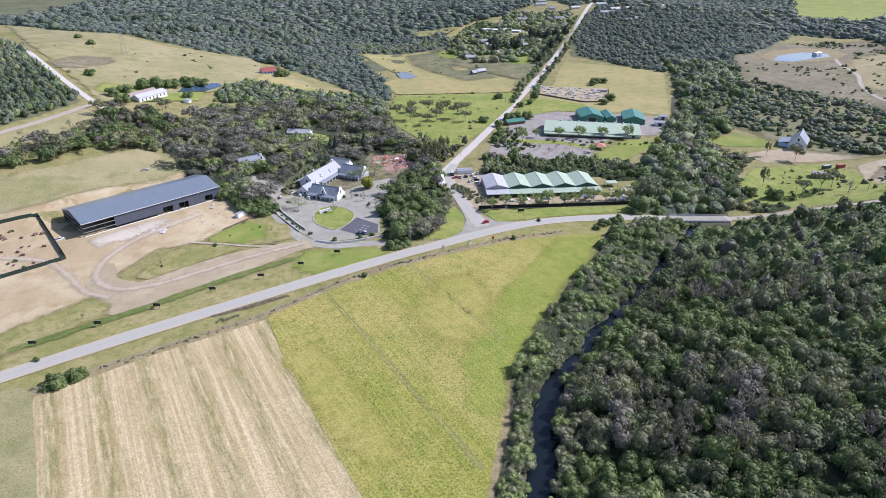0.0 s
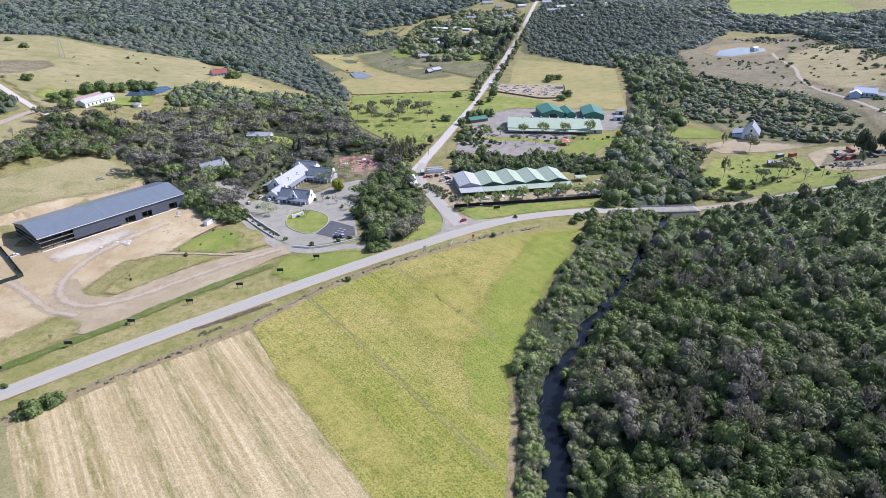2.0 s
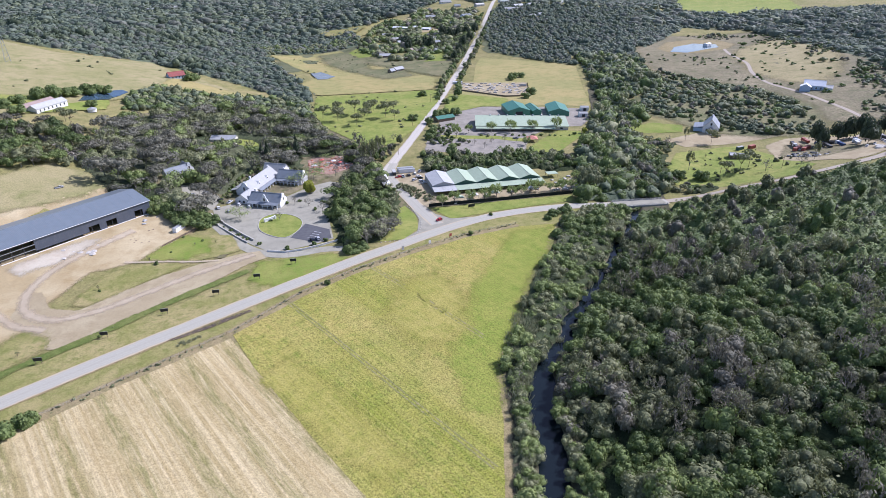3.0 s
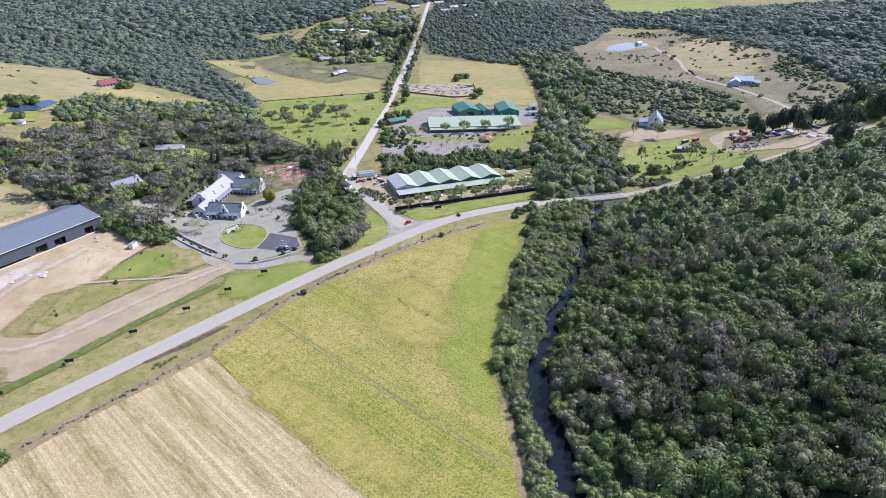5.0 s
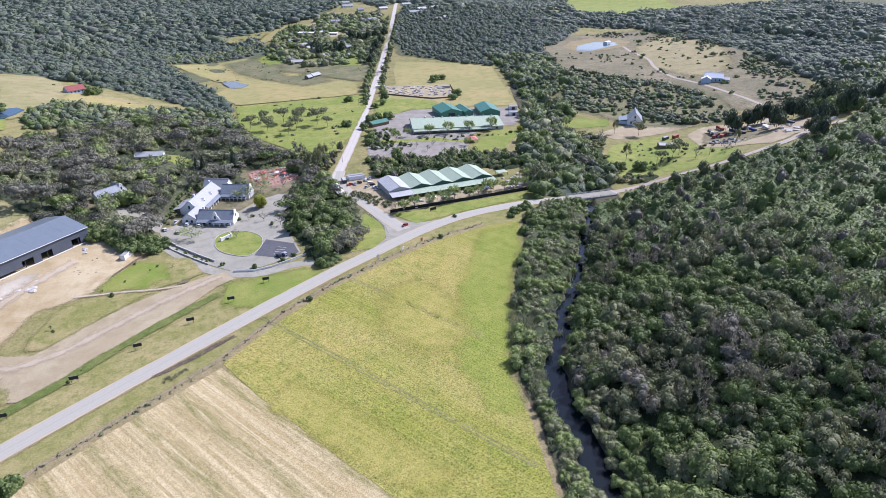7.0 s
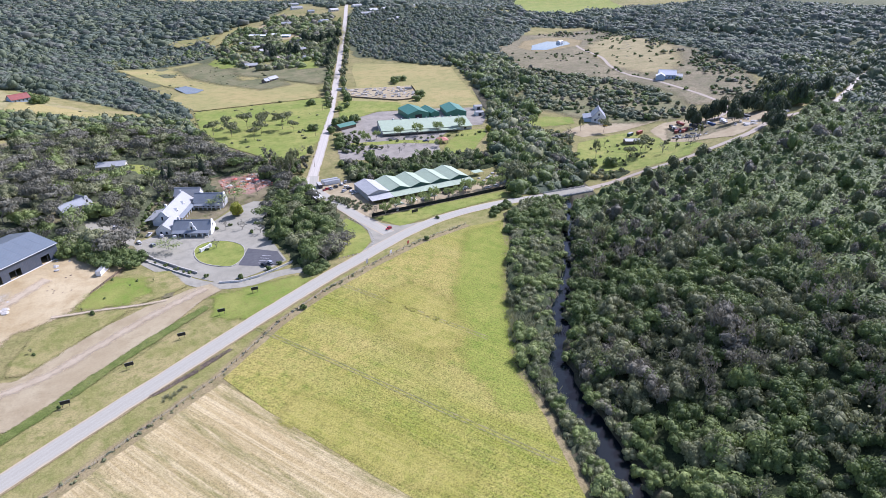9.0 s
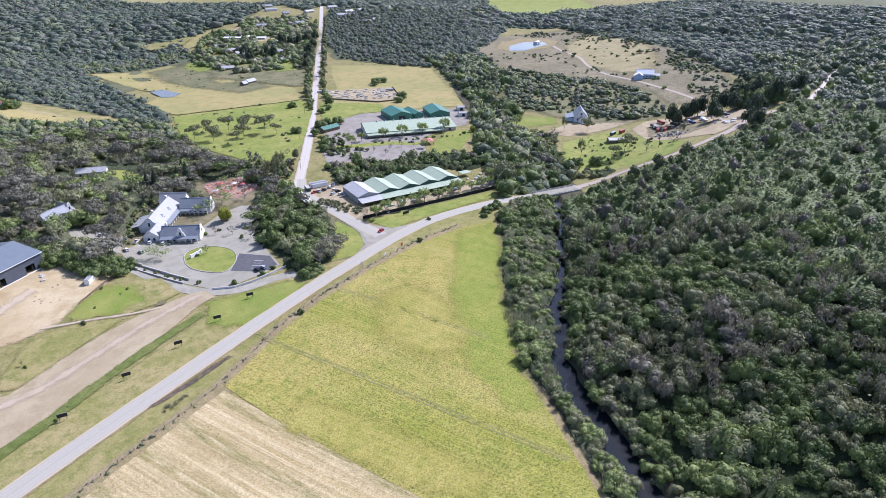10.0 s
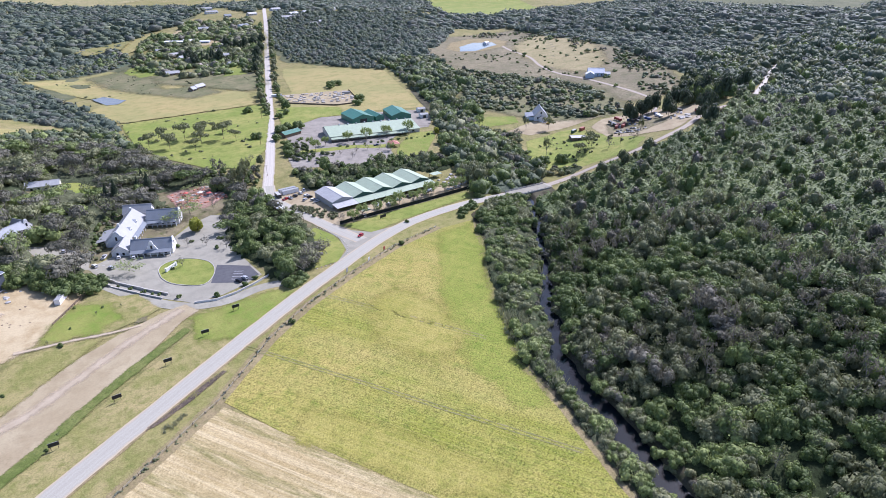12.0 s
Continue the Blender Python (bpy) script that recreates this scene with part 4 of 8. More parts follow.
def join(parts):
    V, F, S, o = [], [], [], 0
    for v, f, s in parts:
        V.append(v)
        F.append(f + o)
        S.append(np.full(len(f), s))
        o += len(v)
    return np.concatenate(V), np.concatenate(F), np.concatenate(S)


def crown(seed, n, leaf, lobes=7, low=0.25, flat=0.75, wide=0.55, core=0.88, top=1.0):
    """A tree crown of radius 1 and height 1 from overlapping lobes covered in leaf sprays."""
    rng = np.random.default_rng(seed)
    ang = rng.uniform(0, 6.28, lobes)
    rad = wide * np.sqrt(rng.uniform(0.05, 1, lobes))
    c = np.stack([rad * np.cos(ang), rad * np.sin(ang), low + (top - low) * (0.45 + 0.3 * rng.uniform(-1, 1, lobes) - 0.25 * rad)], 1)
    r = rng.uniform(0.3, 0.52, lobes)
    m = n * 4
    i = rng.integers(0, lobes, m)
    d = rng.normal(0, 1, (m, 3))
    d[:, 2] = np.abs(d[:, 2]) * 0.9 - 0.25
    d /= np.linalg.norm(d, axis=1)[:, None]
    p = c[i] + d * r[i][:, None] * np.array([1, 1, flat]) * rng.uniform(0.9, 1.06, (m, 1))
    far = np.ones(m, bool)
    for k in range(lobes):
        q = (p - c[k]) / (r[k] * np.array([1, 1, flat]))
        far &= (np.linalg.norm(q, axis=1) > 0.94) | (i == k)
    p, d = p[far][:n], d[far][:n]
    parts = [(*sprays(p, d, leaf, rng), 0)]
    for k in range(lobes):
        v = ICO_V * r[k] * core * np.array([1, 1, flat]) * rng.uniform(0.88, 1.1, (len(ICO_V), 1)) + c[k]
        parts.append((v, CAP_F, 0))
    return join(parts)


def stick(p, q, r0, r1):
    d = q - p
    d = d / (np.linalg.norm(d) + 1e-9)
    a = np.cross(d, [0.3, 0.8, 0.5])
    a /= np.linalg.norm(a)
    b = np.cross(d, a)
    ring = [a, -0.5 * a + 0.87 * b, -0.5 * a - 0.87 * b]
    V = np.array([p + x * r0 for x in ring] + [q + x * r1 for x in ring])
    F = np.array([(0, 1, 4), (0, 4, 3), (1, 2, 5), (1, 5, 4), (2, 0, 3), (2, 3, 5)])
    return V, F


def limbs(seed, forks=3, spread=0.75, base=0.3, thick=0.05, first=5):
    """Trunk and forking limbs inside a unit crown; slot 1 is bark. Returns pieces and the tips."""
    rng = np.random.default_rng(seed)
    out = [(*stick(np.array([0, 0, -0.05]), np.array([0, 0, base]), thick, thick * 0.75), 1)]
    tips = [(np.array([0, 0, base]), np.array([0, 0, 1.0]), thick * 0.7)]
    for level in range(forks):
        nxt = []
        for p, d, r in tips:
            for _ in range(first if level == 0 else 2 + (rng.random() < 0.4)):
                e = d + rng.normal(0, spread, 3) * np.array([1, 1, 0.5])
                e /= np.linalg.norm(e)
                e[2] = abs(e[2]) * 0.8 + 0.1
                q = p + e * (0.42 / (1 + level * 0.55)) * rng.uniform(0.7, 1.2)
                out.append((*stick(p, q, r, r * 0.5), 1))
                nxt.append((q, e, r * 0.5))
        tips = nxt
    return out, np.array([q for q, *_ in tips])


def bare_crown(seed, n=90, leaf=0.06, forks=3):
    """A thin-leaved crown: limbs show through sparse sprays."""
    rng = np.random.default_rng(seed)
    out, tips = limbs(seed, forks)
    p = tips[rng.integers(0, len(tips), n)] + rng.normal(0, 0.09, (n, 3))
    out.append((*sprays(p, rng.normal(0, 1, (n, 3)) + [0, 0, 0.6], leaf, rng), 0))
    return join(out)


def reed_clump(seed, n=70):
    rng = np.random.default_rng(seed)
    p = np.concatenate([rng.normal(0, 0.42, (n, 2)), np.zeros((n, 1))], 1)
    q = p * 1.25 + np.concatenate([rng.normal(0, 0.15, (n, 2)), rng.uniform(0.6, 1.05, (n, 1))], 1)
    a = rng.normal(0, 1, (n, 3)) * np.array([1, 1, 0])
    a /= np.linalg.norm(a, axis=1)[:, None]
    V = np.stack([p - a * 0.06, p + a * 0.06, q + a * 0.03 - [0, 0, 0.1], q], 1).reshape(-1, 3)
    k = np.arange(n)[:, None] * 4
    return V, np.concatenate([k + np.array([[0, 1, 2]]), k + np.array([[0, 2, 3]])]), np.zeros(2 * n, int)


def scattered(poly, step, seed, keep=None, wild=False):
    rng = np.random.default_rng(seed)
    xs, ys = [p[0] for p in poly], [p[1] for p in poly]
    X, Y = np.meshgrid(np.arange(min(xs), max(xs) + step, step), np.arange(min(ys), max(ys) + step, step))
    X[1::2] += step / 2
    x = X.ravel() + rng.uniform(-0.5, 0.5, X.size) * step
    y = Y.ravel() + rng.uniform(-0.5, 0.5, X.size) * step
    if wild:
        x, y = rng.uniform(min(xs), max(xs), X.size), rng.uniform(min(ys), max(ys), X.size)
    ok = inside(poly, x, y)
    if keep is not None:
        ok &= keep(x, y)
    return np.stack([x[ok], y[ok]], 1)


def plant(name, xy, shapes, sizes, tall, mats, label, category="trees", seed=0, sink=0.15, weights=None, mix=None, tints=(0.1, 1.0)):
    """Many plants as one mesh. shapes: templates; sizes: radius range; tall: height per radius; mix: shares of the leaf materials, which come before the bark."""
    rng = np.random.default_rng(seed)
    pick = rng.choice(len(shapes), len(xy), p=weights)
    leafs = len(mix) if mix else 1
    Vs, Fs, Ss, Ts, o = [], [], [], [], 0
    z0 = shore(xy[:, 0], xy[:, 1])
    swell = np.array([noise.noise(Vector((a * 0.045, b * 0.045, 4.0 + seed))) for a, b in xy]) * 0.55 + 1.0
    clump = np.array([noise.noise(Vector((a * 0.03, b * 0.03, 9.0))) for a, b in xy]) * 0.8 + 0.5
    clump += np.array([noise.noise(Vector((a * 0.008, b * 0.008, 17.0))) for a, b in xy]) * 0.7
    for k, (V, F, S) in enumerate(shapes):
        q = np.nonzero(pick == k)[0]
        if not len(q):
            continue
        r = (sizes[0] + (sizes[1] - sizes[0]) * rng.beta(1.5, 2.2, len(q))) * swell[q]
        h = r * rng.uniform(*tall, len(q))
        a = rng.uniform(0, 6.28, len(q))
        c, s = np.cos(a)[:, None], np.sin(a)[:, None]
        e = rng.uniform(0.82, 1.22, len(q))[:, None]
        W = np.stack([(V[:, 0] * e * c - V[:, 1] / e * s) * r[:, None] + xy[q, :1], (V[:, 0] * e * s + V[:, 1] / e * c) * r[:, None] + xy[q, 1:], V[:, 2] * h[:, None] + (z0[q] - sink * r)[:, None]], 2)
        Vs.append(W.reshape(-1, 3))
        Fs.append((F[None] + (np.arange(len(q)) * len(V))[:, None, None]).reshape(-1, 3) + o)
        leaf = rng.choice(leafs, len(q), p=mix)
        Ss.append(np.where(S[None] == 0, leaf[:, None], leafs).ravel())
        Ts.append(np.repeat(np.clip(0.55 * rng.uniform(*tints, len(q)) + 0.45 * clump[q], 0, 1), len(V)))
        o += len(q) * len(V)
    me = mesh_np(name, np.concatenate(Vs), np.concatenate(Fs), mats, np.concatenate(Ss), np.concatenate(Ts))
    return tagged(new(name, me), label, category, kind="stuff")


def canopy(name, poly, step, lo, hi, lump, mat, label, keep=None, seed=0):
    """Closed undergrowth or far tree canopy: a lumpy sheet over the land that comes down to the ground at its edge."""
    rng = np.random.default_rng(seed)
    xs, ys = [p[0] for p in poly], [p[1] for p in poly]
    ax, ay = np.arange(min(xs) - step, max(xs) + 2 * step, step), np.arange(min(ys) - step, max(ys) + 2 * step, step)
    X, Y = np.meshgrid(ax, ay)
    X[1::2] += step / 2
    X, Y = X + rng.uniform(-0.3, 0.3, X.shape) * step, Y + rng.uniform(-0.3, 0.3, X.shape) * step
    x, y = X.ravel(), Y.ravel()
    ok = inside(poly, x, y)
    if keep is not None:
        ok &= keep(x, y)
    z = shore(x, y) - 0.6
    for k in np.nonzero(ok)[0]:
        d = noise.voronoi(Vector((x[k] / lump, y[k] / lump, seed)))[0][0]
        big = noise.noise(Vector((x[k] / lump / 4, y[k] / lump / 4, seed + 3.0)))
        z[k] += 0.6 + lo + (hi - lo) * (max(0.0, 1 - 1.5 * d * d) * 0.8 + 0.35 * big + 0.12 * rng.uniform(-1, 1))
    n = len(ax)
    i, j = np.meshgrid(np.arange(n - 1), np.arange(len(ay) - 1))
    a = (j * n + i).ravel()
    F = np.concatenate([np.stack([a, a + 1, a + n + 1], 1), np.stack([a, a + n + 1, a + n], 1)])
    F = F[ok[F].any(1)]
    used, inv = np.unique(F, return_inverse=True)
    me = mesh_np(name, np.stack([x, y, z], 1)[used], inv.reshape(-1, 3), [mat])
    return tagged(new(name, me), label, "undergrowth", kind="stuff")


def drift(x, y, size, seed):
    """Smooth random values in 0 to 1 over the plan, with hills of about that size."""
    tab = np.random.default_rng(seed).random((97, 89))
    u, v = np.asarray(x, float) / size + 500, np.asarray(y, float) / size + 500
    i, j = np.floor(u).astype(int), np.floor(v).astype(int)
    f, g = u - i, v - j
    f, g = f * f * (3 - 2 * f), g * g * (3 - 2 * g)
    at = lambda p, q: tab[p % 97, q % 89]
    return (at(i, j) * (1 - f) + at(i + 1, j) * f) * (1 - g) + (at(i, j + 1) * (1 - f) + at(i + 1, j + 1) * f) * g


def bushland(name, poly, step, gap, low, tall, mat, label, seed, keep=None, tints=(0.0, 1.0), tufts=2, leaf=0.55, spread=0.6):
    """Far bush: crowns that stand shoulder to shoulder as one closed sheet, each with its own width, height and tint, covered in leaf tufts.
    gap: metres between crowns; tufts: leaf sprays at each point of the sheet; leaf: their size in steps."""
    rng = np.random.default_rng(seed)
    xs, ys = [p[0] for p in poly], [p[1] for p in poly]
    ax, ay = np.arange(min(xs) - step, max(xs) + 2 * step, step), np.arange(min(ys) - step, max(ys) + 2 * step, step)
    X, Y = np.meshgrid(ax, ay)
    X[1::2] += step / 2
    x = (X + rng.uniform(-0.33, 0.33, X.shape) * step).ravel()
    y = (Y + rng.uniform(-0.33, 0.33, X.shape) * step).ravel()
    ok = inside(poly, x, y)
    if keep is not None:
        ok[ok] = keep(x[ok], y[ok])
    z = land(x, y) - 0.8
    tint = np.full(len(x), 0.3)

    def tops(px, py):
        """Height, tint and outward direction of the crowns at points of the plan."""
        i0, j0 = np.floor(px / gap).astype(int), np.floor(py / gap).astype(int)
        top, hue, out = np.zeros(len(px)), np.full(len(px), 0.2), np.tile([0.0, 0.0, 1.0], (len(px), 1))
        for di in (-1, 0, 1):
            for dj in (-1, 0, 1):
                a, b = (i0 + di) % N, (j0 + dj) % N
                r = gap * (0.45 + spread * rr[a, b] ** 2)
                dx, dy = px - (i0 + di + 0.1 + 0.8 * jx[a, b]) * gap, py - (j0 + dj + 0.1 + 0.8 * jy[a, b]) * gap
                k = np.sqrt(np.clip(1 - (dx * dx + dy * dy) / (r * r), 0, 1))
                h = (low + (tall - low) * hh[a, b] ** 1.5) * k
                won = h > top
                top, hue = np.where(won, h, top), np.where(won, tt[a, b], hue)
                out[won] = np.stack([dx / r, dy / r, k + 0.15], 1)[won]
        swell = 0.55 + 0.9 * drift(px, py, gap * 7, seed + 1)
        return top * swell + 0.3, np.clip(tints[0] + (tints[1] - tints[0]) * (0.5 * hue + 0.55 * drift(px, py, gap * 9, seed + 2)), 0, 1), out

    N = 211
    jx, jy, rr, hh, tt = (rng.random((N, N)) for _ in range(5))
    top, tint[ok], _ = tops(x[ok], y[ok])
    z[ok] += 0.8 + top * 0.92
    n = len(ax)
    i, j = np.meshgrid(np.arange(n - 1), np.arange(len(ay) - 1))
    a = (j * n + i).ravel()
    odd = (j % 2).ravel()[:, None] == 1
    F = np.concatenate([np.where(odd, np.stack([a, a + 1, a + n + 1], 1), np.stack([a, a + 1, a + n], 1)), np.where(odd, np.stack([a, a + n + 1, a + n], 1), np.stack([a + 1, a + n + 1, a + n], 1))])
    F = F[ok[F].any(1)]
    used, inv = np.unique(F, return_inverse=True)
    parts, hues = [(np.stack([x, y, z], 1)[used], inv.reshape(-1, 3), 0)], [tint[used]]
    if tufts:
        px = np.repeat(x[ok], tufts) + rng.uniform(-0.6, 0.6, ok.sum() * tufts) * step
        py = np.repeat(y[ok], tufts) + rng.uniform(-0.6, 0.6, ok.sum() * tufts) * step
        top, hue, out = tops(px, py)
        parts.append((*sprays(np.stack([px, py, land(px, py) + top + rng.uniform(-0.1, 0.35, len(px)) * step], 1), out, leaf * step, rng), 0))
        hues.append(np.repeat(hue, 4))
    V, F, _ = join(parts)
    me = mesh_np(name, V, F, [mat], tint=np.concatenate(hues))
    return tagged(new(name, me), label, "bush", kind="stuff")


def clump(seed, n, leaf, ball):
    """A far tree or bush crown of radius 1 and height 1: a lumpy dome of foliage with n leaf sprays breaking its outline."""
    rng = np.random.default_rng(seed)
    BV, BF = ball

    def reach(d):
        return np.array([0.92 + 0.5 * noise.noise(Vector(v) * 1.7 + Vector((seed * 3.7, 0, 0))) for v in d])[:, None]

    d = rng.normal(0, 1, (n, 3))
    d[:, 2] = np.abs(d[:, 2]) * 1.1 - 0.25
    d /= np.linalg.norm(d, axis=1)[:, None]
    p = d * reach(d) * rng.uniform(0.9, 1.06, (n, 1)) * np.array([1, 1, 0.52]) + np.array([0, 0, 0.48])
    dome_v = BV * reach(BV) * rng.uniform(0.88, 1.08, (len(BV), 1)) * np.array([0.92, 0.92, 0.48]) + np.array([0, 0, 0.44])
    return join([(*sprays(p, d, leaf, rng), 0), (dome_v, BF[BV[BF][:, :, 2].mean(1) > -0.42], 0)])


def umbrella(seed, n, leaf, base=0.55, forks=3):
    """A flat, spreading crown on forked limbs."""
    rng = np.random.default_rng(seed)
    out, tips = limbs(seed, forks, 0.95, base * 0.8, 0.03, 5)
    tips[:, 2] = np.clip(tips[:, 2], base, 0.95)
    p = tips[rng.integers(0, len(tips), n)] * np.array([1.15, 1.15, 1.0]) + rng.normal(0, 1, (n, 3)) * np.array([0.2, 0.2, 0.07])
    out.append((*sprays(p, rng.normal(0, 0.25, (n, 3)) + [0, 0, 1], leaf, rng), 0))
    return join(out)


def dome(seed, n, leaf):
    """A broad, low-domed crown held up by bare forked limbs."""
    V, F, S = crown(seed, n, leaf, lobes=11, low=0.62, flat=0.34, wide=0.78, core=0.55, top=0.98)
    out, _ = limbs(seed, 2, 0.9, 0.42, 0.035, 5)
    return join([(V, F, 0)] + out)


near_crowns = [crown(s, 390, 0.068, 9, core=0.8, wide=0.66) for s in (1, 2, 3, 4)]
big_crowns = [crown(s, 520, 0.062, 12, core=0.8, wide=0.7) for s in (5, 6)]
mid_crowns = [crown(s, 140, 0.1, 6, core=0.86) for s in (11, 12, 13, 14)]
light_crowns = [crown(s, 44, 0.14, 4, core=0.95) for s in (15, 16, 17)]
far_clumps = [clump(s, 10, 0.24, ball(1)) for s in (21, 22, 23, 24, 125, 126)]
mid_clumps = [clump(s, 20, 0.19, ball(1)) for s in (25, 26, 27, 28, 127, 128)]
leafy_clumps = [clump(s, 32, 0.14, ball(2)) for s in (29, 30, 36, 37)]
near_bare = [bare_crown(s, 125, 0.076) for s in (31, 32, 33)]
mid_bare = [bare_crown(s, 60, 0.11, 2) for s in (34, 35)]
low_crowns = [crown(s, 60, 0.15, 4, low=0.0, core=0.94) for s in (41, 42)]
flat_crowns = [dome(s, 400, 0.056) for s in (61, 62, 63)]
reeds = [reed_clump(s) for s in (51, 52, 53)]


def clear_of(line, gap):
    pts = np.array([tuple(p) for p in spline(line, 6.0)])

    def ok(x, y):
        far = np.ones(len(x), bool)
        for a, b in pts:
            far &= np.hypot(x - a, y - b) > gap
        return far
    return ok


def blotch(scale, level, seed):
    def ok(x, y):
        return np.array([noise.noise(Vector((a * scale, b * scale, seed))) > level for a, b in zip(x, y)])
    return ok


def beside(a, b, w):
    """A line along the river at w metres from its middle, from point a to b of the plan."""
    out = []
    for p in range(a, b):
        c, d = Vector(RIVER[p]), (Vector(RIVER[min(p + 1, len(RIVER) - 1)]) - Vector(RIVER[p - 1 if p else 0])).normalized()
        out.append((c.x + d.y * w, c.y - d.x * w))
    return out


def dry(gap):
    return lambda x, y: (from_river(x, y) > half(y) + gap) & clear_of([(230, 277), (240, 273), (252, 270)], 7)(x, y)


FAR_EDGE = [(252, 272), (300, 266), (342, 248), (398, 240), (440, 244), (470, 250), (520, 262), (520, 132), (420, 106), (300, 79), (200, 55), (110, 32), (60, 4)]
EAST = beside(0, 22, 1.5) + FAR_EDGE
patch("hill_forest_floor", beside(0, 22, 12.0) + FAR_EDGE, forest_shade_floor, 0.15, "leaf litter under the forest, darkened to stand for shade", "ground cover", step=12, wobble=1.5, soft=4.0)
bush3 = [bush_leaves, leaf_green, leaf_olive]
# Two of the three far leaf colours carry painted haze.
far3 = [haze_leaves, bush_leaves, pale_haze_leaves]
green3 = [leaf_green, leaf_olive, leaf_grey, grey_bark]
grey_zone = blotch(0.014, 0.08, 4.0)
canopy("forest_undergrowth", EAST, 2.2, 0.3, 2.2, 3.6, scrub_shade_canopy, "closed leafy undergrowth of the hillside forest", dry(5.5), 1)
_xy = scattered(EAST, 5.5, 1, dry(2.6))
_rng = np.random.default_rng(5)
_m = grey_zone(_xy[:, 0], _xy[:, 1]) | (_xy[:, 0] * 0.6 - _xy[:, 1] * 0.8 + _rng.normal(0, 25, len(_xy)) > 45)
_n = (_xy[:, 0] < 205) & (_xy[:, 1] < 235)
plant("hill_forest", _xy[~_m & _n], near_crowns, (2.6, 6.4), (1.0, 1.7), green3, "dense evergreen forest on the river hillside", seed=2, mix=(0.72, 0.28, 0.0), tints=(0.0, 0.95))
plant("dry_forest", _xy[_m & _n], near_crowns + near_bare[:1], (2.6, 6.0), (1.1, 1.9), green3, "grey-green woodland on the hillside", seed=3, mix=(0.3, 0.6, 0.1), tints=(-0.15, 0.8), weights=[0.21, 0.21, 0.21, 0.21, 0.16])
_e = scattered(EAST, 19.5, 92, dry(7.0))
_e = _e[(_e[:, 0] < 260)]
plant("emergent_trees", _e, big_crowns, (4.6, 7.4), (1.3, 1.8), green3, "tall trees rising above the forest", seed=93, mix=(0.45, 0.5, 0.05), tints=(0.2, 1.1))
_b = scattered(EAST, 10.0, 71, dry(5.0))
_b = _b[(grey_zone(_b[:, 0], _b[:, 1]) | (_b[:, 0] * 0.6 - _b[:, 1] * 0.8 > 30)) & (_b[:, 0] < 260)]
plant("bare_forest_trees", _b, near_bare, (3.0, 5.6), (1.8, 2.6), green3, "grey trees with bare limbs above the forest", seed=72, mix=(0.0, 0.35, 0.65))
UP_WOOD = lambda x, y: ((x >= 203) | (y >= 233)) & dry(3.0)(x, y) & clear_of(FOREST_ROAD, 5)(x, y)
bushland("upper_forest", EAST, 2.0, 5.2, 1.6, 6.6, leaf_green, "forest on the upper hillside", 24, UP_WOOD, (0.08, 0.92), 4, 0.36)
_u = _xy[~_n][::5]
plant("upper_forest_trees", _u, mid_crowns[:2] + light_crowns[:1] + mid_bare[:1], (2.8, 6.0), (1.5, 2.2), green3, "taller trees standing above the hillside forest", seed=4, mix=(0.3, 0.5, 0.2), tints=(0.0, 0.85), weights=[0.3, 0.3, 0.3, 0.1])
_xy = scattered(beside(2, 22, 1.0) + beside(2, 22, 12.0)[::-1], 3.9, 81, dry(0.5))
plant("east_bank_bush", _xy, near_crowns[:1] + mid_crowns[:3] + near_bare[:1], (1.8, 3.6), (1.0, 1.7), green3, "leafy bush leaning over the river", seed=82, tints=(0.5, 1.4), mix=(0.62, 0.33, 0.05), weights=[0.22] * 4 + [0.12])
BANK = [(188, 280), (162.5, 249.5), (133.5, 219.5), (112.5, 189.5), (92, 162.5), (83, 135), (68.6, 105), (57, 73.5), (46.5, 45), (38, 20)] + beside(0, 22, -1.0) + [(236, 280), (214, 293)]
patch("bank_floor", [(186, 284), (162, 250), (133, 220), (113, 190), (93, 163)] + beside(10, 22, -10.0) + [(236, 280), (214, 293)], forest_shade_floor, 0.1, "ground under the bank bush, darkened to stand for shade", "ground cover", step=6, wobble=0.5, soft=1.5)
canopy("bank_undergrowth", BANK, 1.8, 0.5, 2.4, 4.0, dry_canopy, "low leafy growth covering the river bank", dry(1.6), 6)
REED_BED = [(98, 162), (112, 176), (132, 200), (152, 226), (146, 232), (124, 208), (104, 186), (94, 168)]
_xy = scattered(BANK, 4.1, 6, lambda x, y: dry(0.6)(x, y) & ~(inside(REED_BED, x, y) & (drift(x, y, 4.0, 8) > 0.62)))
_k = np.random.default_rng(7).random(len(_xy))
plant("river_bank_bush", _xy[_k < 0.62], near_crowns[:2] + mid_crowns[:2], (2.2, 5.0), (0.9, 1.5), [leaf_green, leaf_olive, leaf_lime, grey_bark], "green bush along the river bank", seed=8, mix=(0.45, 0.32, 0.23), tints=(0.7, 1.7))
plant("river_bank_scrub", _xy[_k >= 0.62], mid_crowns[:2] + near_bare[:2], (1.5, 3.0), (1.1, 1.8), green3, "olive scrub along the river bank", seed=9, mix=(0.3, 0.55, 0.15), tints=(0.9, 1.8))
_xy = np.array([(p[0] + random.Random(k).uniform(-1.5, 1.5), p[1]) for k, p in enumerate((tuple(c) for c in spline(beside(1, 11, -8.0), 3.0)))])
plant("lower_bank_bush", _xy, near_crowns, (2.4, 3.8), (0.9, 1.4), green3, "rounded bushes between field and river", seed=97, mix=(0.5, 0.5, 0.0), tints=(0.3, 1.0))
_xy = np.concatenate([scattered(BANK, 4.2, 61, dry(0.6))[::2], scattered(REED_BED, 4.0, 62, dry(0.3))])
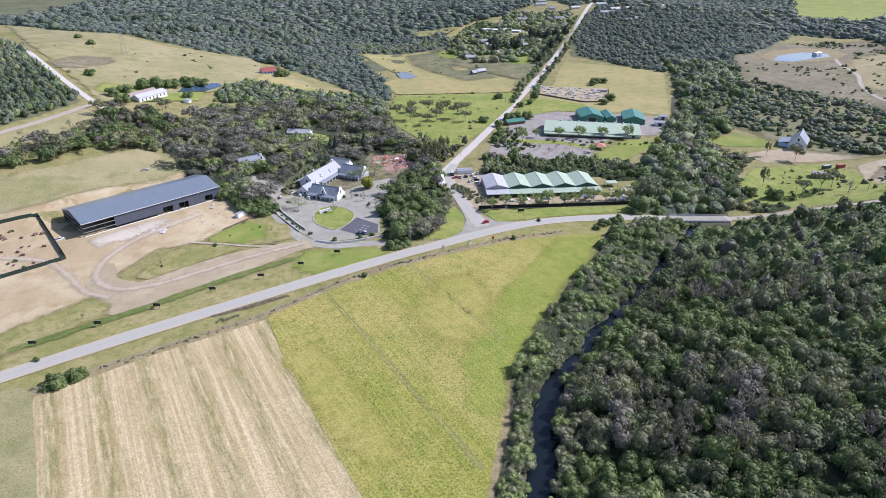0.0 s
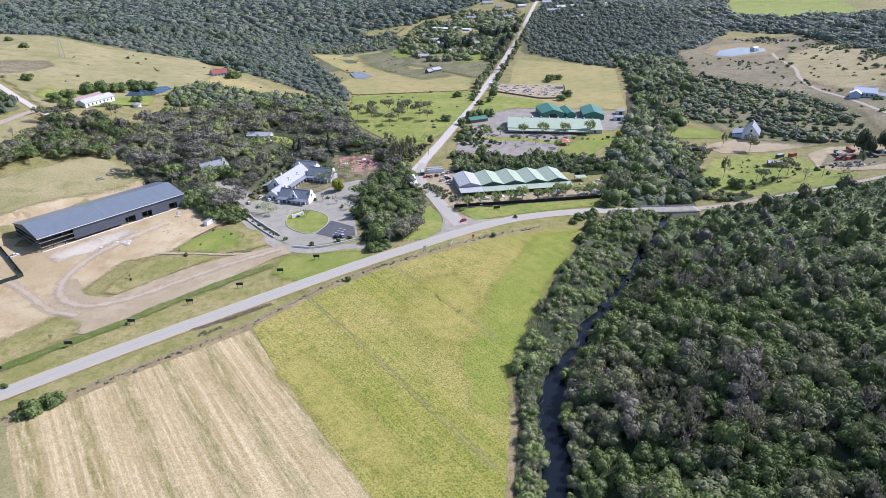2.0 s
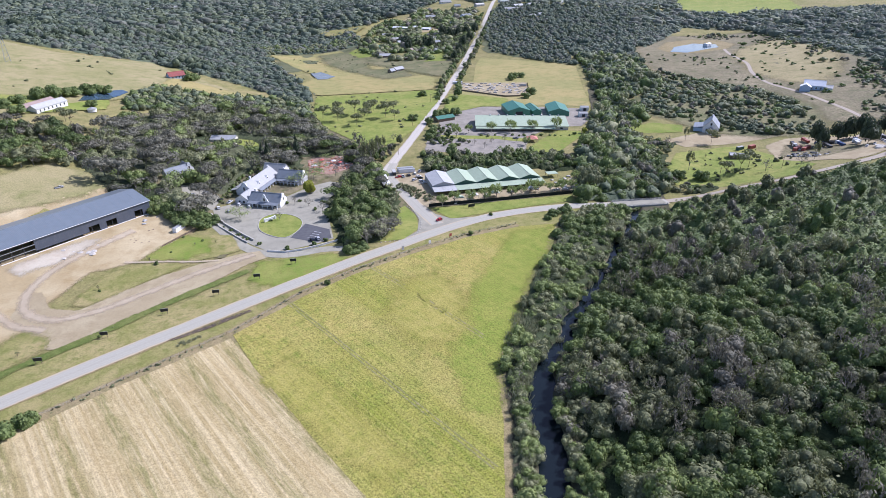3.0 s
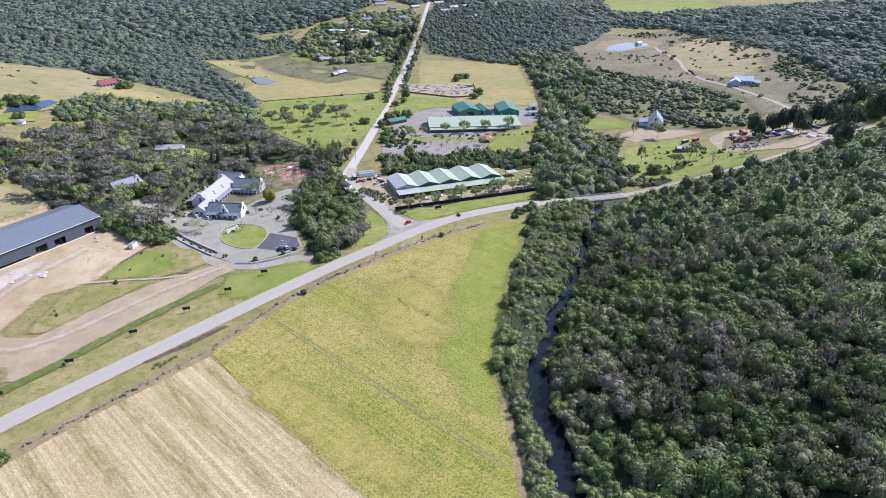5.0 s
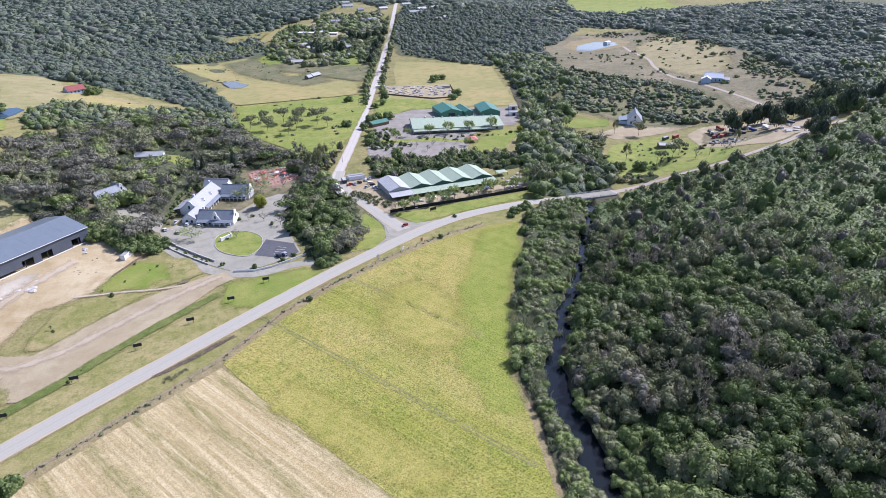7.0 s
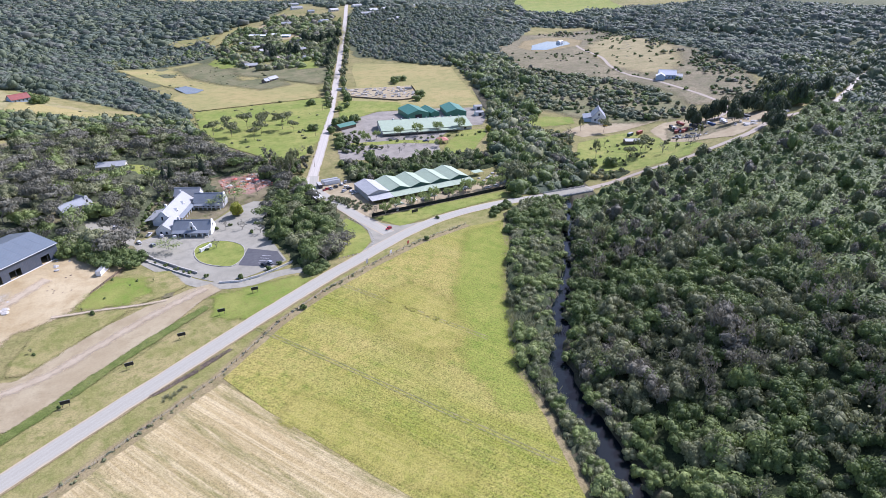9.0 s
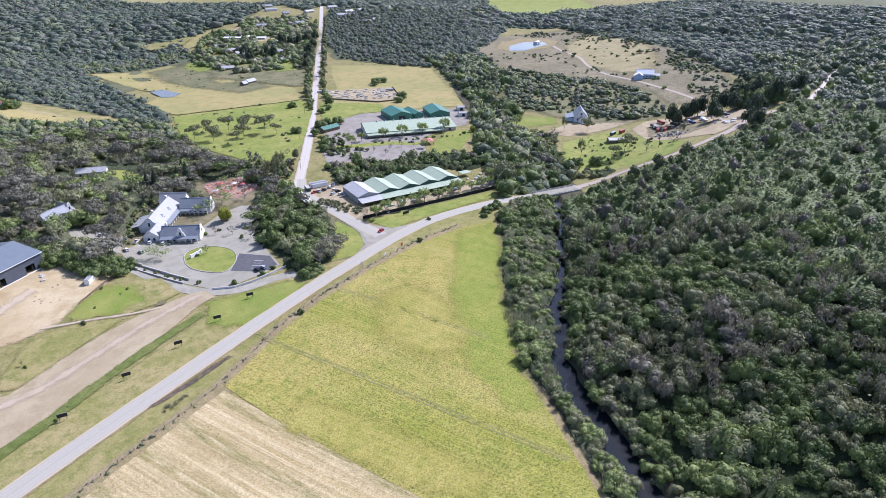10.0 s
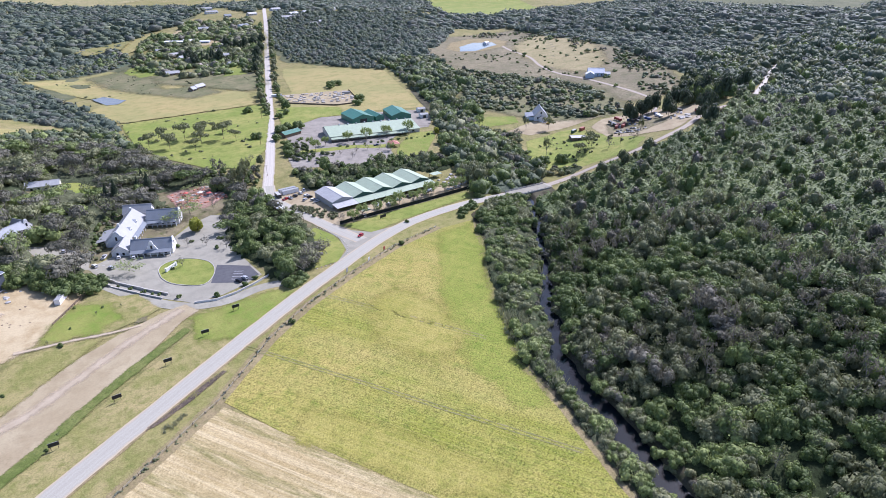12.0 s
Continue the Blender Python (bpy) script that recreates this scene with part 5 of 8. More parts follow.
plant("reeds", _xy, reeds, (1.5, 2.8), (1.1, 1.7), [leaf_reed], "pale reeds beside the water", "reeds", seed=10)
_xy = np.concatenate([scattered([(95, 121), (101, 117), (107, 128), (101, 133)], 2.6, 83), scattered([(88, 143), (93, 147), (98, 155), (92, 156)], 2.6, 84), scattered([(110, 175), (118, 182), (124, 192), (114, 186)], 2.8, 85)])
plant("plume_reeds", _xy, reeds, (1.5, 2.5), (1.4, 2.1), [leaf_reed], "tall pale reed plumes on the bank", "reeds", seed=86)
plant("road_reeds", scattered([(-31, 220.5), (-21, 225), (-19, 227.5), (-29, 224)], 1.3, 87), reeds, (0.8, 1.3), (1.0, 1.5), [leaf_reed], "clump of tall yellow grass by the fence", "grass", seed=88)

ROAD_LINE = [(112, 300), (110, 406), (156, 487), (294, 742), (460, 1050), (645, 1394)]
VALLEY = [(212, 302), (238, 346), (262, 388), (293, 423), (350, 502), (372, 520), (470, 715), (495, 780), (570, 730), (521, 640), (490, 570), (408, 532), (378, 458), (345, 442), (330, 400), (300, 345), (280, 300), (262, 292), (240, 296)]
patch("valley_floor", VALLEY, forest_shade_floor, 0.1, "ground under the valley bush, darkened to stand for shade", "ground cover", step=12, wobble=2, soft=5.0)
# Low tints darken this growth, as shade would between the clumps.
bushland("valley_thicket", VALLEY, 4.5, 9.0, 0.8, 2.5, bush_leaves, "low growth of the stream valley", 12, None, (0.0, 0.6), 0)
plant("valley_clumps", scattered(VALLEY, 8.0, 121), leafy_clumps, (3.6, 7.4), (1.1, 1.8), bush3, "closed thicket of the stream valley", seed=122, mix=(0.4, 0.35, 0.25), tints=(0.0, 1.3))
plant("valley_tall_trees", scattered([(212, 302), (262, 388), (350, 502), (400, 530), (378, 458), (345, 442), (330, 400), (300, 345), (262, 292)], 18.0, 143), big_crowns, (5.0, 8.2), (1.3, 1.9), green3, "tall rounded trees along the stream", seed=144, mix=(0.5, 0.4, 0.1), tints=(0.4, 1.4))
plant("valley_bush", scattered(VALLEY, 13.0, 12), mid_crowns + mid_bare[:1], (2.6, 6.6), (1.3, 2.0), green3, "dense bush filling the stream valley", seed=13, mix=(0.5, 0.4, 0.1), tints=(0.2, 1.3), weights=[0.23] * 4 + [0.08])
patch("upper_valley_floor", [(470, 715), (587, 1033), (659, 1268), (908, 1174), (732, 890), (625, 815), (570, 730), (495, 780)], bush_floor, 0.2, "shaded ground up the valley", "ground cover", step=30, wobble=4, soft=6.0, edge=12)
UPPER = [(470, 715), (587, 1033), (659, 1268), (908, 1174), (732, 890), (625, 815), (570, 730), (495, 780)]
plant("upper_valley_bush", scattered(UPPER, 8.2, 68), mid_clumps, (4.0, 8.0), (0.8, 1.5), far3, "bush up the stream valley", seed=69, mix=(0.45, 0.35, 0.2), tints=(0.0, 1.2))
HOTEL_WOOD = [(-20, 347), (-48, 374), (-80, 408), (-93, 439), (-92, 540), (-40, 600), (20, 622), (80, 585), (82, 521), (98, 489), (104, 430), (100, 412), (90, 416), (86, 455), (52, 460), (50, 432), (30, 434), (10, 432), (2, 412), (-5, 394), (-12, 380)]
_gap = lambda x, y: clear_of([(-40, 418), (-34, 424), (-26, 430)], 11)(x, y) & clear_of([(-6, 505), (4, 512), (16, 508), (24, 486)], 9)(x, y) & ~inside([(-36, 412), (-18, 406), (-6, 384), (-14, 364), (-30, 378)], x, y)
canopy("garden_undergrowth", HOTEL_WOOD, 3.2, 0.4, 2.8, 6.0, dry_canopy, "shrubs and undergrowth beneath the garden trees", _gap, 19)
_xy = scattered(HOTEL_WOOD, 10.0, 14, _gap)
_k = np.random.default_rng(15).random(len(_xy))
plant("garden_wood", _xy[_k < 0.45], near_crowns, (4.6, 8.6), (1.0, 1.5), green3, "rounded garden trees round the hotel", seed=16, mix=(0.4, 0.6, 0.0), tints=(0.65, 1.5))
plant("flat_topped_wood", _xy[(_k >= 0.45) & (_k < 0.8)], flat_crowns, (6.0, 9.5), (1.2, 1.6), [leaf_green, leaf_olive, leaf_dusk, grey_bark], "tall flat-topped trees with grey limbs", seed=18, mix=(0.12, 0.23, 0.65), tints=(0.6, 1.6))
plant("grey_wood", _xy[_k >= 0.8], near_bare, (4.5, 7.0), (1.6, 2.2), green3, "thin grey-limbed trees behind the hotel", seed=17, mix=(0.0, 0.5, 0.5))
HEDGEROW = [(-190, 378), (-190, 409), (-166, 440), (-164, 464), (-151, 484), (-168, 527), (-142, 529), (-104, 517), (-85, 438), (-112, 441), (-140, 424), (-166, 402)]
plant("hedgerow", scattered(HEDGEROW, 7.2, 18), mid_crowns + flat_crowns + near_bare[:1], (4.4, 8.0), (1.2, 1.8), green3, "ragged hedgerow of bush and tall trees", seed=19, weights=[0.13] * 4 + [0.13] * 3 + [0.09], mix=(0.35, 0.5, 0.15), tints=(-0.2, 0.75))
WOOD_W = [(-400, 880), (-370, 835), (-275, 683), (-186, 548), (-200, 498), (-215, 457), (-330, 470), (-480, 760)]
patch("west_wood_floor", WOOD_W, bush_floor, 0.2, "shaded ground under the western plantation", "ground cover", step=30, wobble=2, soft=4.0, edge=8)
plant("west_wood", scattered(WOOD_W, 6.2, 20, lambda x, y: x > -400), mid_clumps, (3.0, 4.8), (1.6, 2.3), bush3, "dark plantation on the western slope", seed=21, mix=(0.7, 0.2, 0.1), tints=(-0.2, 0.8))
BUSH_NW = [(-900, 1500), (-480, 1100), (-340, 945), (-273, 905), (-157, 858), (-78, 843), (-33, 811), (11, 762), (60, 700), (84, 620), (95, 688), (96, 788), (70, 992), (85, 1030), (200, 1058), (243, 1070), (258, 1186), (330, 1270), (420, 1300), (600, 1560), (700, 2000), (300, 2300), (-400, 2200), (-900, 1900)]
patch("north_bush_floor", BUSH_NW, bush_floor, 0.3, "shaded ground under the northern bush", "ground cover", step=40, wobble=6, soft=8.0, edge=15)
# Dark tints paint shaded gaps between the northern crowns.
bushland("north_undergrowth", BUSH_NW, 6.0, 12.0, 0.6, 2.0, bush_leaves, "low growth under the northern bush", 15, lambda x, y: (y < 1210) & (x > -520), (0.0, 0.5), 0)
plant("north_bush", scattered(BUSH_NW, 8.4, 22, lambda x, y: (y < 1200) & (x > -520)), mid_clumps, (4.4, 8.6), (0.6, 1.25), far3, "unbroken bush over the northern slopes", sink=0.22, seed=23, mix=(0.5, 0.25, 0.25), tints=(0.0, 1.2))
# Tints raised so distant crowns look paler, as through haze.
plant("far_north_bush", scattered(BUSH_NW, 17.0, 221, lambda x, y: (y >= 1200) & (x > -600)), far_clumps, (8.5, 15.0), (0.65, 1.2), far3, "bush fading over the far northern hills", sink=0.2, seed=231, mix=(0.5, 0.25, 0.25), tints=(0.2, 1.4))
COPSE = blotch(0.009, 0.22, 71.0)
plant("north_copses", scattered(BUSH_NW, 15.0, 147, lambda x, y: (y < 1500) & (x > -560) & COPSE(x, y)), leafy_clumps, (5.0, 8.5), (1.2, 1.9), [leaf_dark, bush_leaves, haze_leaves], "taller dark copses standing out of the northern bush", seed=148, mix=(0.25, 0.45, 0.3), tints=(0.1, 1.1))
plant("pasture_bush", scattered([(-85, 650), (-60, 690), (11, 668), (84, 680), (82, 580), (20, 618), (-40, 600), (-85, 590)], 6.0, 24), leafy_clumps, (2.8, 6.0), (1.1, 1.7), bush3, "bush below the pasture", seed=25, mix=(0.4, 0.3, 0.3), tints=(0.1, 1.2))
patch("roadside_floor", [(395, 878), (455, 1053), (516, 1167), (640, 1340), (659, 1268), (587, 1033), (463, 720), (440, 770)], bush_floor, 0.2, "shaded ground beside the village road", "ground cover", step=30, wobble=4, soft=6.0, edge=12)
# Tints lifted here too, in place of haze.
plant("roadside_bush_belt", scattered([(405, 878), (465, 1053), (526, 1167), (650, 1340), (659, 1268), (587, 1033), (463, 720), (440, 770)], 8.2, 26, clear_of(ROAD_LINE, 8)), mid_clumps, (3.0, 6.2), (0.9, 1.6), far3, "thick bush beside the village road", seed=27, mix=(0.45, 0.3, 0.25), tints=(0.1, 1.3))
BUSH_NE = [(860, 720), (940, 900), (861, 985), (735, 885), (645, 815), (640, 870), (700, 968), (944, 1180), (1090, 1090), (1500, 1260), (2100, 1100), (2300, 500), (1400, 240), (700, 120), (520, 160), (520, 262), (600, 310), (668, 379), (765, 529)]
patch("east_bush_floor", BUSH_NE, bush_floor, 0.3, "shaded ground under the eastern bush", "ground cover", step=40, wobble=6, soft=8.0, edge=15)
EAST_NEAR = lambda x, y: (x <= 900) & (y <= 1000) & clear_of(FOREST_ROAD, 6)(x, y)
# Same dark tints here: gap shade put into the leaf colour.
bushland("east_undergrowth", BUSH_NE, 6.0, 12.0, 0.6, 2.0, bush_leaves, "low growth under the eastern bush", 17, EAST_NEAR, (0.0, 0.5), 0)
# Lighter tints imitate haze over the near and far eastern bush.
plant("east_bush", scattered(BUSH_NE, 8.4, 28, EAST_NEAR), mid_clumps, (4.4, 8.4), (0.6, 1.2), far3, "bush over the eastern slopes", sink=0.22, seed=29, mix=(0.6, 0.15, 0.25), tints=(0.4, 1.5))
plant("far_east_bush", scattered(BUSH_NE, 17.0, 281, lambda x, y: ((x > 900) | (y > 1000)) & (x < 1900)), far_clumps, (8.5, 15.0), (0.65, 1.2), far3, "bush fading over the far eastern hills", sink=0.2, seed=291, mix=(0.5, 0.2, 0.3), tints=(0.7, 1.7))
plant("east_copses", scattered(BUSH_NE, 15.0, 149, lambda x, y: (x < 1300) & COPSE(x, y) & clear_of(FOREST_ROAD, 8)(x, y)), leafy_clumps, (5.0, 8.5), (1.2, 1.9), [bush_leaves, haze_leaves, pale_haze_leaves], "taller dark copses standing out of the eastern bush", seed=150, mix=(0.25, 0.45, 0.3), tints=(0.1, 1.1))
LOW_BUSH = [(532, 640), (545, 560), (560, 500), (548, 430), (500, 372), (473, 352), (430, 372), (408, 405), (402, 465), (392, 485), (440, 545), (480, 600)]
THICK = lambda x, y: drift(x, y, 26.0, 3) + 0.5 * drift(x, y, 9.0, 5) > 0.66
patch("thicket_floor", LOW_BUSH, scrub_ground, 0.34, "olive scrub and dry grass below the brown hill", step=15, wobble=4, soft=30.0)
plant("hill_thicket", scattered(LOW_BUSH, 6.4, 123, THICK), leafy_clumps, (2.4, 5.6), (0.9, 1.4), bush3, "low dense bush below the brown hill", seed=124, mix=(0.45, 0.2, 0.35), tints=(0.0, 1.2))
plant("hill_scrub", scattered(LOW_BUSH, 11.0, 30), mid_crowns[:2] + light_crowns, (2.2, 5.0), (0.9, 1.5), green3, "scrub on the lower hillside", seed=31, mix=(0.3, 0.5, 0.2))
GROVE = [(53, 328), (54, 346), (60, 364), (70, 380), (77, 406), (92, 412), (101, 398), (102, 350), (98, 332), (88, 310), (78, 293), (66, 290), (55, 287), (52, 300), (55, 312)]
canopy("grove_undergrowth", GROVE, 2.6, 0.4, 2.6, 5.0, scrub_shade_canopy, "shrubs beneath the grove at the junction", None, 20)
plant("junction_grove", scattered(GROVE, 8.4, 32), near_crowns[:2] + big_crowns + flat_crowns + near_bare[:1], (3.4, 7.2), (1.0, 1.5), green3, "mixed grove at the road junction", seed=33, mix=(0.5, 0.42, 0.08), weights=[0.14, 0.14, 0.16, 0.16, 0.12, 0.12, 0.08, 0.08], tints=(0.5, 1.6))
NURSERY_BACK = [(136, 394), (146, 436), (158, 425), (198, 412), (231, 406), (252, 398), (250, 362), (226, 358), (216, 372), (150, 384)]
canopy("nursery_undergrowth", NURSERY_BACK, 2.6, 0.8, 3.0, 5.0, scrub_shade_canopy, "dense shrubbery behind the nursery", None, 22)
plant("nursery_hedge", scattered(NURSERY_BACK, 5.8, 34), near_crowns[:1] + mid_crowns, (2.6, 5.2), (1.2, 1.9), green3, "dense planting behind the nursery", seed=35, mix=(0.6, 0.35, 0.05), tints=(0.3, 1.5))
plant("road_edge_trees", scattered([(93, 418), (104, 485), (121, 462), (140, 475), (112, 424)], 6.0, 36), mid_crowns, (2.4, 4.4), (1.4, 2.2), green3, "trees beside the village road", seed=37, mix=(0.4, 0.5, 0.1))
plant("village_trees", scattered([(240, 900), (230, 1050), (300, 1200), (430, 1290), (530, 1230), (480, 1090), (395, 950), (330, 860)], 10.0, 38, lambda x, y: clear_of(ROAD_LINE, 9)(x, y) & blotch(0.02, -0.35, 11.0)(x, y)), leafy_clumps, (4.0, 9.0), (1.0, 1.6), green3, "garden trees among village houses", seed=39, mix=(0.4, 0.5, 0.1), tints=(0.4, 1.4))
_xy = np.array([(p.x + s * 8.5, p.y - s * 4.5) for i, p in enumerate(spline([(232, 610), (294, 742), (394, 929), (460, 1050), (537, 1190)], 7.0)) for s in (-1, 1) if (i * 7 + s) % 3])
plant("roadside_trees", _xy, mid_crowns, (3.0, 6.8), (1.2, 1.9), green3, "ragged trees lining the gravel road", seed=44, mix=(0.5, 0.45, 0.05))
# Highest tints: haze over the ridge is painted into the leaves.
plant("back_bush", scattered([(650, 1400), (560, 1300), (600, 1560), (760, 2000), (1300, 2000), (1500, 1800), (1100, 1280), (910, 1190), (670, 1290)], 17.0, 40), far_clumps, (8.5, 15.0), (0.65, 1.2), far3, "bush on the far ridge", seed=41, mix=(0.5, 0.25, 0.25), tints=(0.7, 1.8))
DAM_ZONE = [(610, 690), (640, 660), (780, 750), (830, 840), (800, 900), (690, 880), (620, 790)]
plant("hill_bushes", scattered([(640, 700), (770, 860), (860, 800), (820, 690), (700, 520), (570, 400), (550, 480)], 30.0, 42, lambda x, y: ~inside(DAM_ZONE, x, y), True), low_crowns, (2.0, 5.5), (0.8, 1.2), [leaf_green], "dark bushes dotted over the brown hill", seed=43)
plant("hill_edge_scrub", scattered([(760, 905), (930, 890), (905, 720), (800, 560), (690, 420), (600, 350), (560, 372), (680, 500), (790, 660), (840, 780)], 8.5, 45, lambda x, y: blotch(0.02, 0.0, 31.0)(x, y) & ~inside(DAM_ZONE, x, y)), light_crowns, (2.4, 5.2), (0.8, 1.3), green3, "scrub creeping onto the brown hill", seed=46, mix=(0.3, 0.5, 0.2))
plant("hill_flank_scrub", scattered([(764, 555), (719, 460), (632, 377), (594, 330), (560, 350), (600, 400), (655, 440), (690, 500)], 10.5, 145, blotch(0.03, -0.15, 35.0)), leafy_clumps, (1.8, 4.6), (0.9, 1.5), bush3, "bush scattered down the flank of the brown hill", seed=146, mix=(0.4, 0.2, 0.4), tints=(0.1, 1.2))
plant("west_hill_scrub", scattered([(541, 652), (625, 800), (690, 700), (640, 600), (545, 480), (525, 560)], 15.0, 47, blotch(0.02, 0.05, 33.0), True), light_crowns, (1.5, 3.6), (0.9, 1.5), green3, "low scrub on the brown hillside", seed=48, mix=(0.3, 0.5, 0.2))

LAWN_BUSH = [(262, 298), (268, 330), (292, 352), (322, 392), (345, 400), (352, 384), (318, 352), (304, 330), (296, 306), (310, 284), (286, 284)]
canopy("paddock_undergrowth", LAWN_BUSH, 3.0, 0.5, 2.6, 5.0, scrub_shade_canopy, "bush along the edge of the paddock", blotch(0.05, -0.15, 41.0), 23)
plant("paddock_bush", scattered(LAWN_BUSH, 6.5, 90), mid_crowns + flat_crowns[:1], (2.4, 5.4), (1.0, 1.6), green3, "trees and bush along the paddock", seed=91, mix=(0.4, 0.5, 0.1), tints=(0.3, 1.0))

for _nm, _poly in (("village_belt", [(318, 856), (342, 846), (392, 938), (452, 1050), (436, 1066), (370, 962)]), ("green_house_belt", [(285, 985), (300, 1030), (360, 1055), (430, 1065), (400, 1000), (350, 950), (310, 955)])):
    canopy(_nm + "_undergrowth", _poly, 4.0, 0.5, 3.0, 7.0, scrub_shade_canopy, "undergrowth between village trees", blotch(0.03, -0.2, 51.0), 24)
    plant(_nm, scattered(_poly, 9.0, 95, clear_of(ROAD_LINE, 8)), mid_crowns, (3.0, 6.5), (1.2, 1.9), green3, "dark belt of tall trees beside the village", seed=96, mix=(0.6, 0.4, 0.0), tints=(0.0, 0.7))

plant("yard_wood", scattered([(497, 292), (520, 316), (600, 352), (660, 372), (640, 330), (560, 296), (520, 268), (498, 262)], 11.5, 141), big_crowns, (5.6, 8.6), (1.6, 2.2), [leaf_dark, leaf_green, leaf_olive, grey_bark], "dark wood of tall trees beyond the truck yard", seed=142, mix=(0.5, 0.3, 0.2), tints=(0.2, 1.0))
plant("hillside_wood", scattered([(520, 150), (520, 262), (560, 300), (640, 352), (760, 420), (900, 360), (900, 180), (700, 120)], 8.8, 98, clear_of(FOREST_ROAD, 6)), mid_clumps, (3.6, 7.8), (1.2, 1.9), bush3, "darker wood climbing the eastern hillside", seed=99, mix=(0.6, 0.2, 0.2), tints=(-0.2, 0.8))

plant("pasture_edge_bush", scattered([(80, 1016), (100, 1040), (200, 1062), (245, 1080), (250, 1160), (215, 1130), (150, 1100), (60, 1080)], 8.0, 101), mid_clumps, (3.0, 6.4), (1.1, 1.6), green3, "bush at the edge of the dry pasture", seed=102, mix=(0.4, 0.5, 0.1), tints=(0.3, 1.0))


# ---- buildings ----
def gable(th, m, L, W, H, R, wall, roof, over=0.5, ridge=0.0, ends=True, front=True):
    """Gabled block with its ridge along x: four walls, two roof slopes and a ridge cap, as parts of th."""
    if front:
        for y0, y1 in ((-W / 2, -W / 2 + 0.3), (W / 2 - 0.3, W / 2)):
            part("wall", boxed(-L / 2 + 0.3, L / 2 - 0.3, y0, y1, -1.5, H, m=m), wall, th)
    if ends:
        for x0 in (-L / 2, L / 2 - 0.3):
            bm = bmesh.new()
            prism(bm, [(-W / 2, -1.5), (W / 2, -1.5), (W / 2, H), (ridge, H + R), (-W / 2, H)], "x", x0, x0 + 0.3, m)
            part("gable_wall", bm, wall, th)
    for side in (-1, 1):
        run = W / 2 - side * ridge
        s = R / run
        y0, z0 = side * (W / 2 + over), H - over * s + 0.05
        bm = bmesh.new()
        prism(bm, [(y0, z0), (ridge, H + R + 0.05), (ridge, H + R + 0.23), (y0, z0 + 0.18)], "x", -L / 2 - over, L / 2 + over, m)
        part("roof_slope", bm, roof, th)
    bm = bmesh.new()
    prism(bm, [(ridge - 0.3, H + R + 0.2), (ridge + 0.3, H + R + 0.2), (ridge, H + R + 0.38)], "x", -L / 2 - over, L / 2 + over, m)
    part("ridge_cap", bm, roof, th)


def openings(th, m, L, W, items, frame_mat, glass):
    """Windows and doors: (face, along, sill, width, height, name)."""
    for face, u, z, w, h, name in items:
        f = {"f": pose(u, -W / 2, 0), "b": pose(u, W / 2, 0, 0, 0, 180), "r": pose(L / 2, u, 0, 0, 0, 90), "l": pose(-L / 2, u, 0, 0, 0, -90)}[face]
        ob = part(name, boxed(-w / 2 - 0.15, w / 2 + 0.15, -0.06, 0.05, z - 0.15, z + h + 0.15, m=m @ f), frame_mat, th)
        part("pane" if name == "window" else "leaf", boxed(-w / 2, w / 2, -0.1, -0.02, z, z + h, m=m @ f), glass, ob)


def row(face, n, span_m, z, w, h, name="window"):
    return [(face, (i + 0.5) * span_m / n - span_m / 2, z, w, h, name) for i in range(n)]


def house(name, label, x, y, turn, L, W, H, R, wall, roof, items=(), category="house", group="", over=0.5, frame_mat=None):
    th = empty(name, x, y, high(x, y) + 0.2, turn, label, category, group)
    gable(th, Matrix(), L, W, H, R, wall, roof, over)
    openings(th, Matrix(), L, W, items, frame_mat or white_paint, window_glass)
    return th


# steel shed on the building site
shed = empty("steel_shed", -91.0, 355.0, 5.1, 36.6, "long blue-grey steel shed with open bays on sandy ground", "shed")
SL, SW, SH, SR = 82.0, 32.0, 8.0, 3.6
slope = SR / (SW / 2)
for side in (-1, 1):
    y0, z0 = side * (SW / 2 + 0.5), SH - 0.5 * slope
    for k in range(14):
        bm = bmesh.new()
        x0 = -SL / 2 - 0.6 + k * (SL + 1.2) / 14
        prism(bm, [(y0, z0), (0, SH + SR), (0, SH + SR + 0.2), (y0, z0 + 0.2)], "x", x0, x0 + (SL + 1.2) / 14 - 0.03)
        part("roof_sheet", bm, shed_roof, shed)
bm = bmesh.new()
prism(bm, [(-0.7, SH + SR + 0.06), (0.7, SH + SR + 0.06), (0.0, SH + SR + 0.34)], "x", -SL / 2 - 0.6, SL / 2 + 0.6)
part("ridge_cap", bm, shed_roof, shed)
for k in range(15):
    x = -SL / 2 + 0.2 + k * (SL - 0.4) / 14
    for y in (-SW / 2 + 0.5, SW / 2 - 0.5):
        part("column", boxed(x - 0.15, x + 0.15, y - 0.15, y + 0.15, -0.1, SH - 0.2), dark_steel, shed)
# front wall: upper sheeting all along but for the open bays, lower sheeting between the doorways
part("wall_sheet", boxed(-SL / 2 + 17.0, SL / 2, -SW / 2 - 0.02, -SW / 2 + 0.1, 4.2, SH + 0.05), shed_wall, shed)
for x0, x1 in ((-24.0, 4.0), (10.0, 14.0), (20.0, 31.0), (36.0, 41.0)):
    part("wall_sheet", boxed(x0, x1, -SW / 2, -SW / 2 + 0.1, 1.3 if x0 < 0 else 0.0, 4.2), shed_wall, shed)
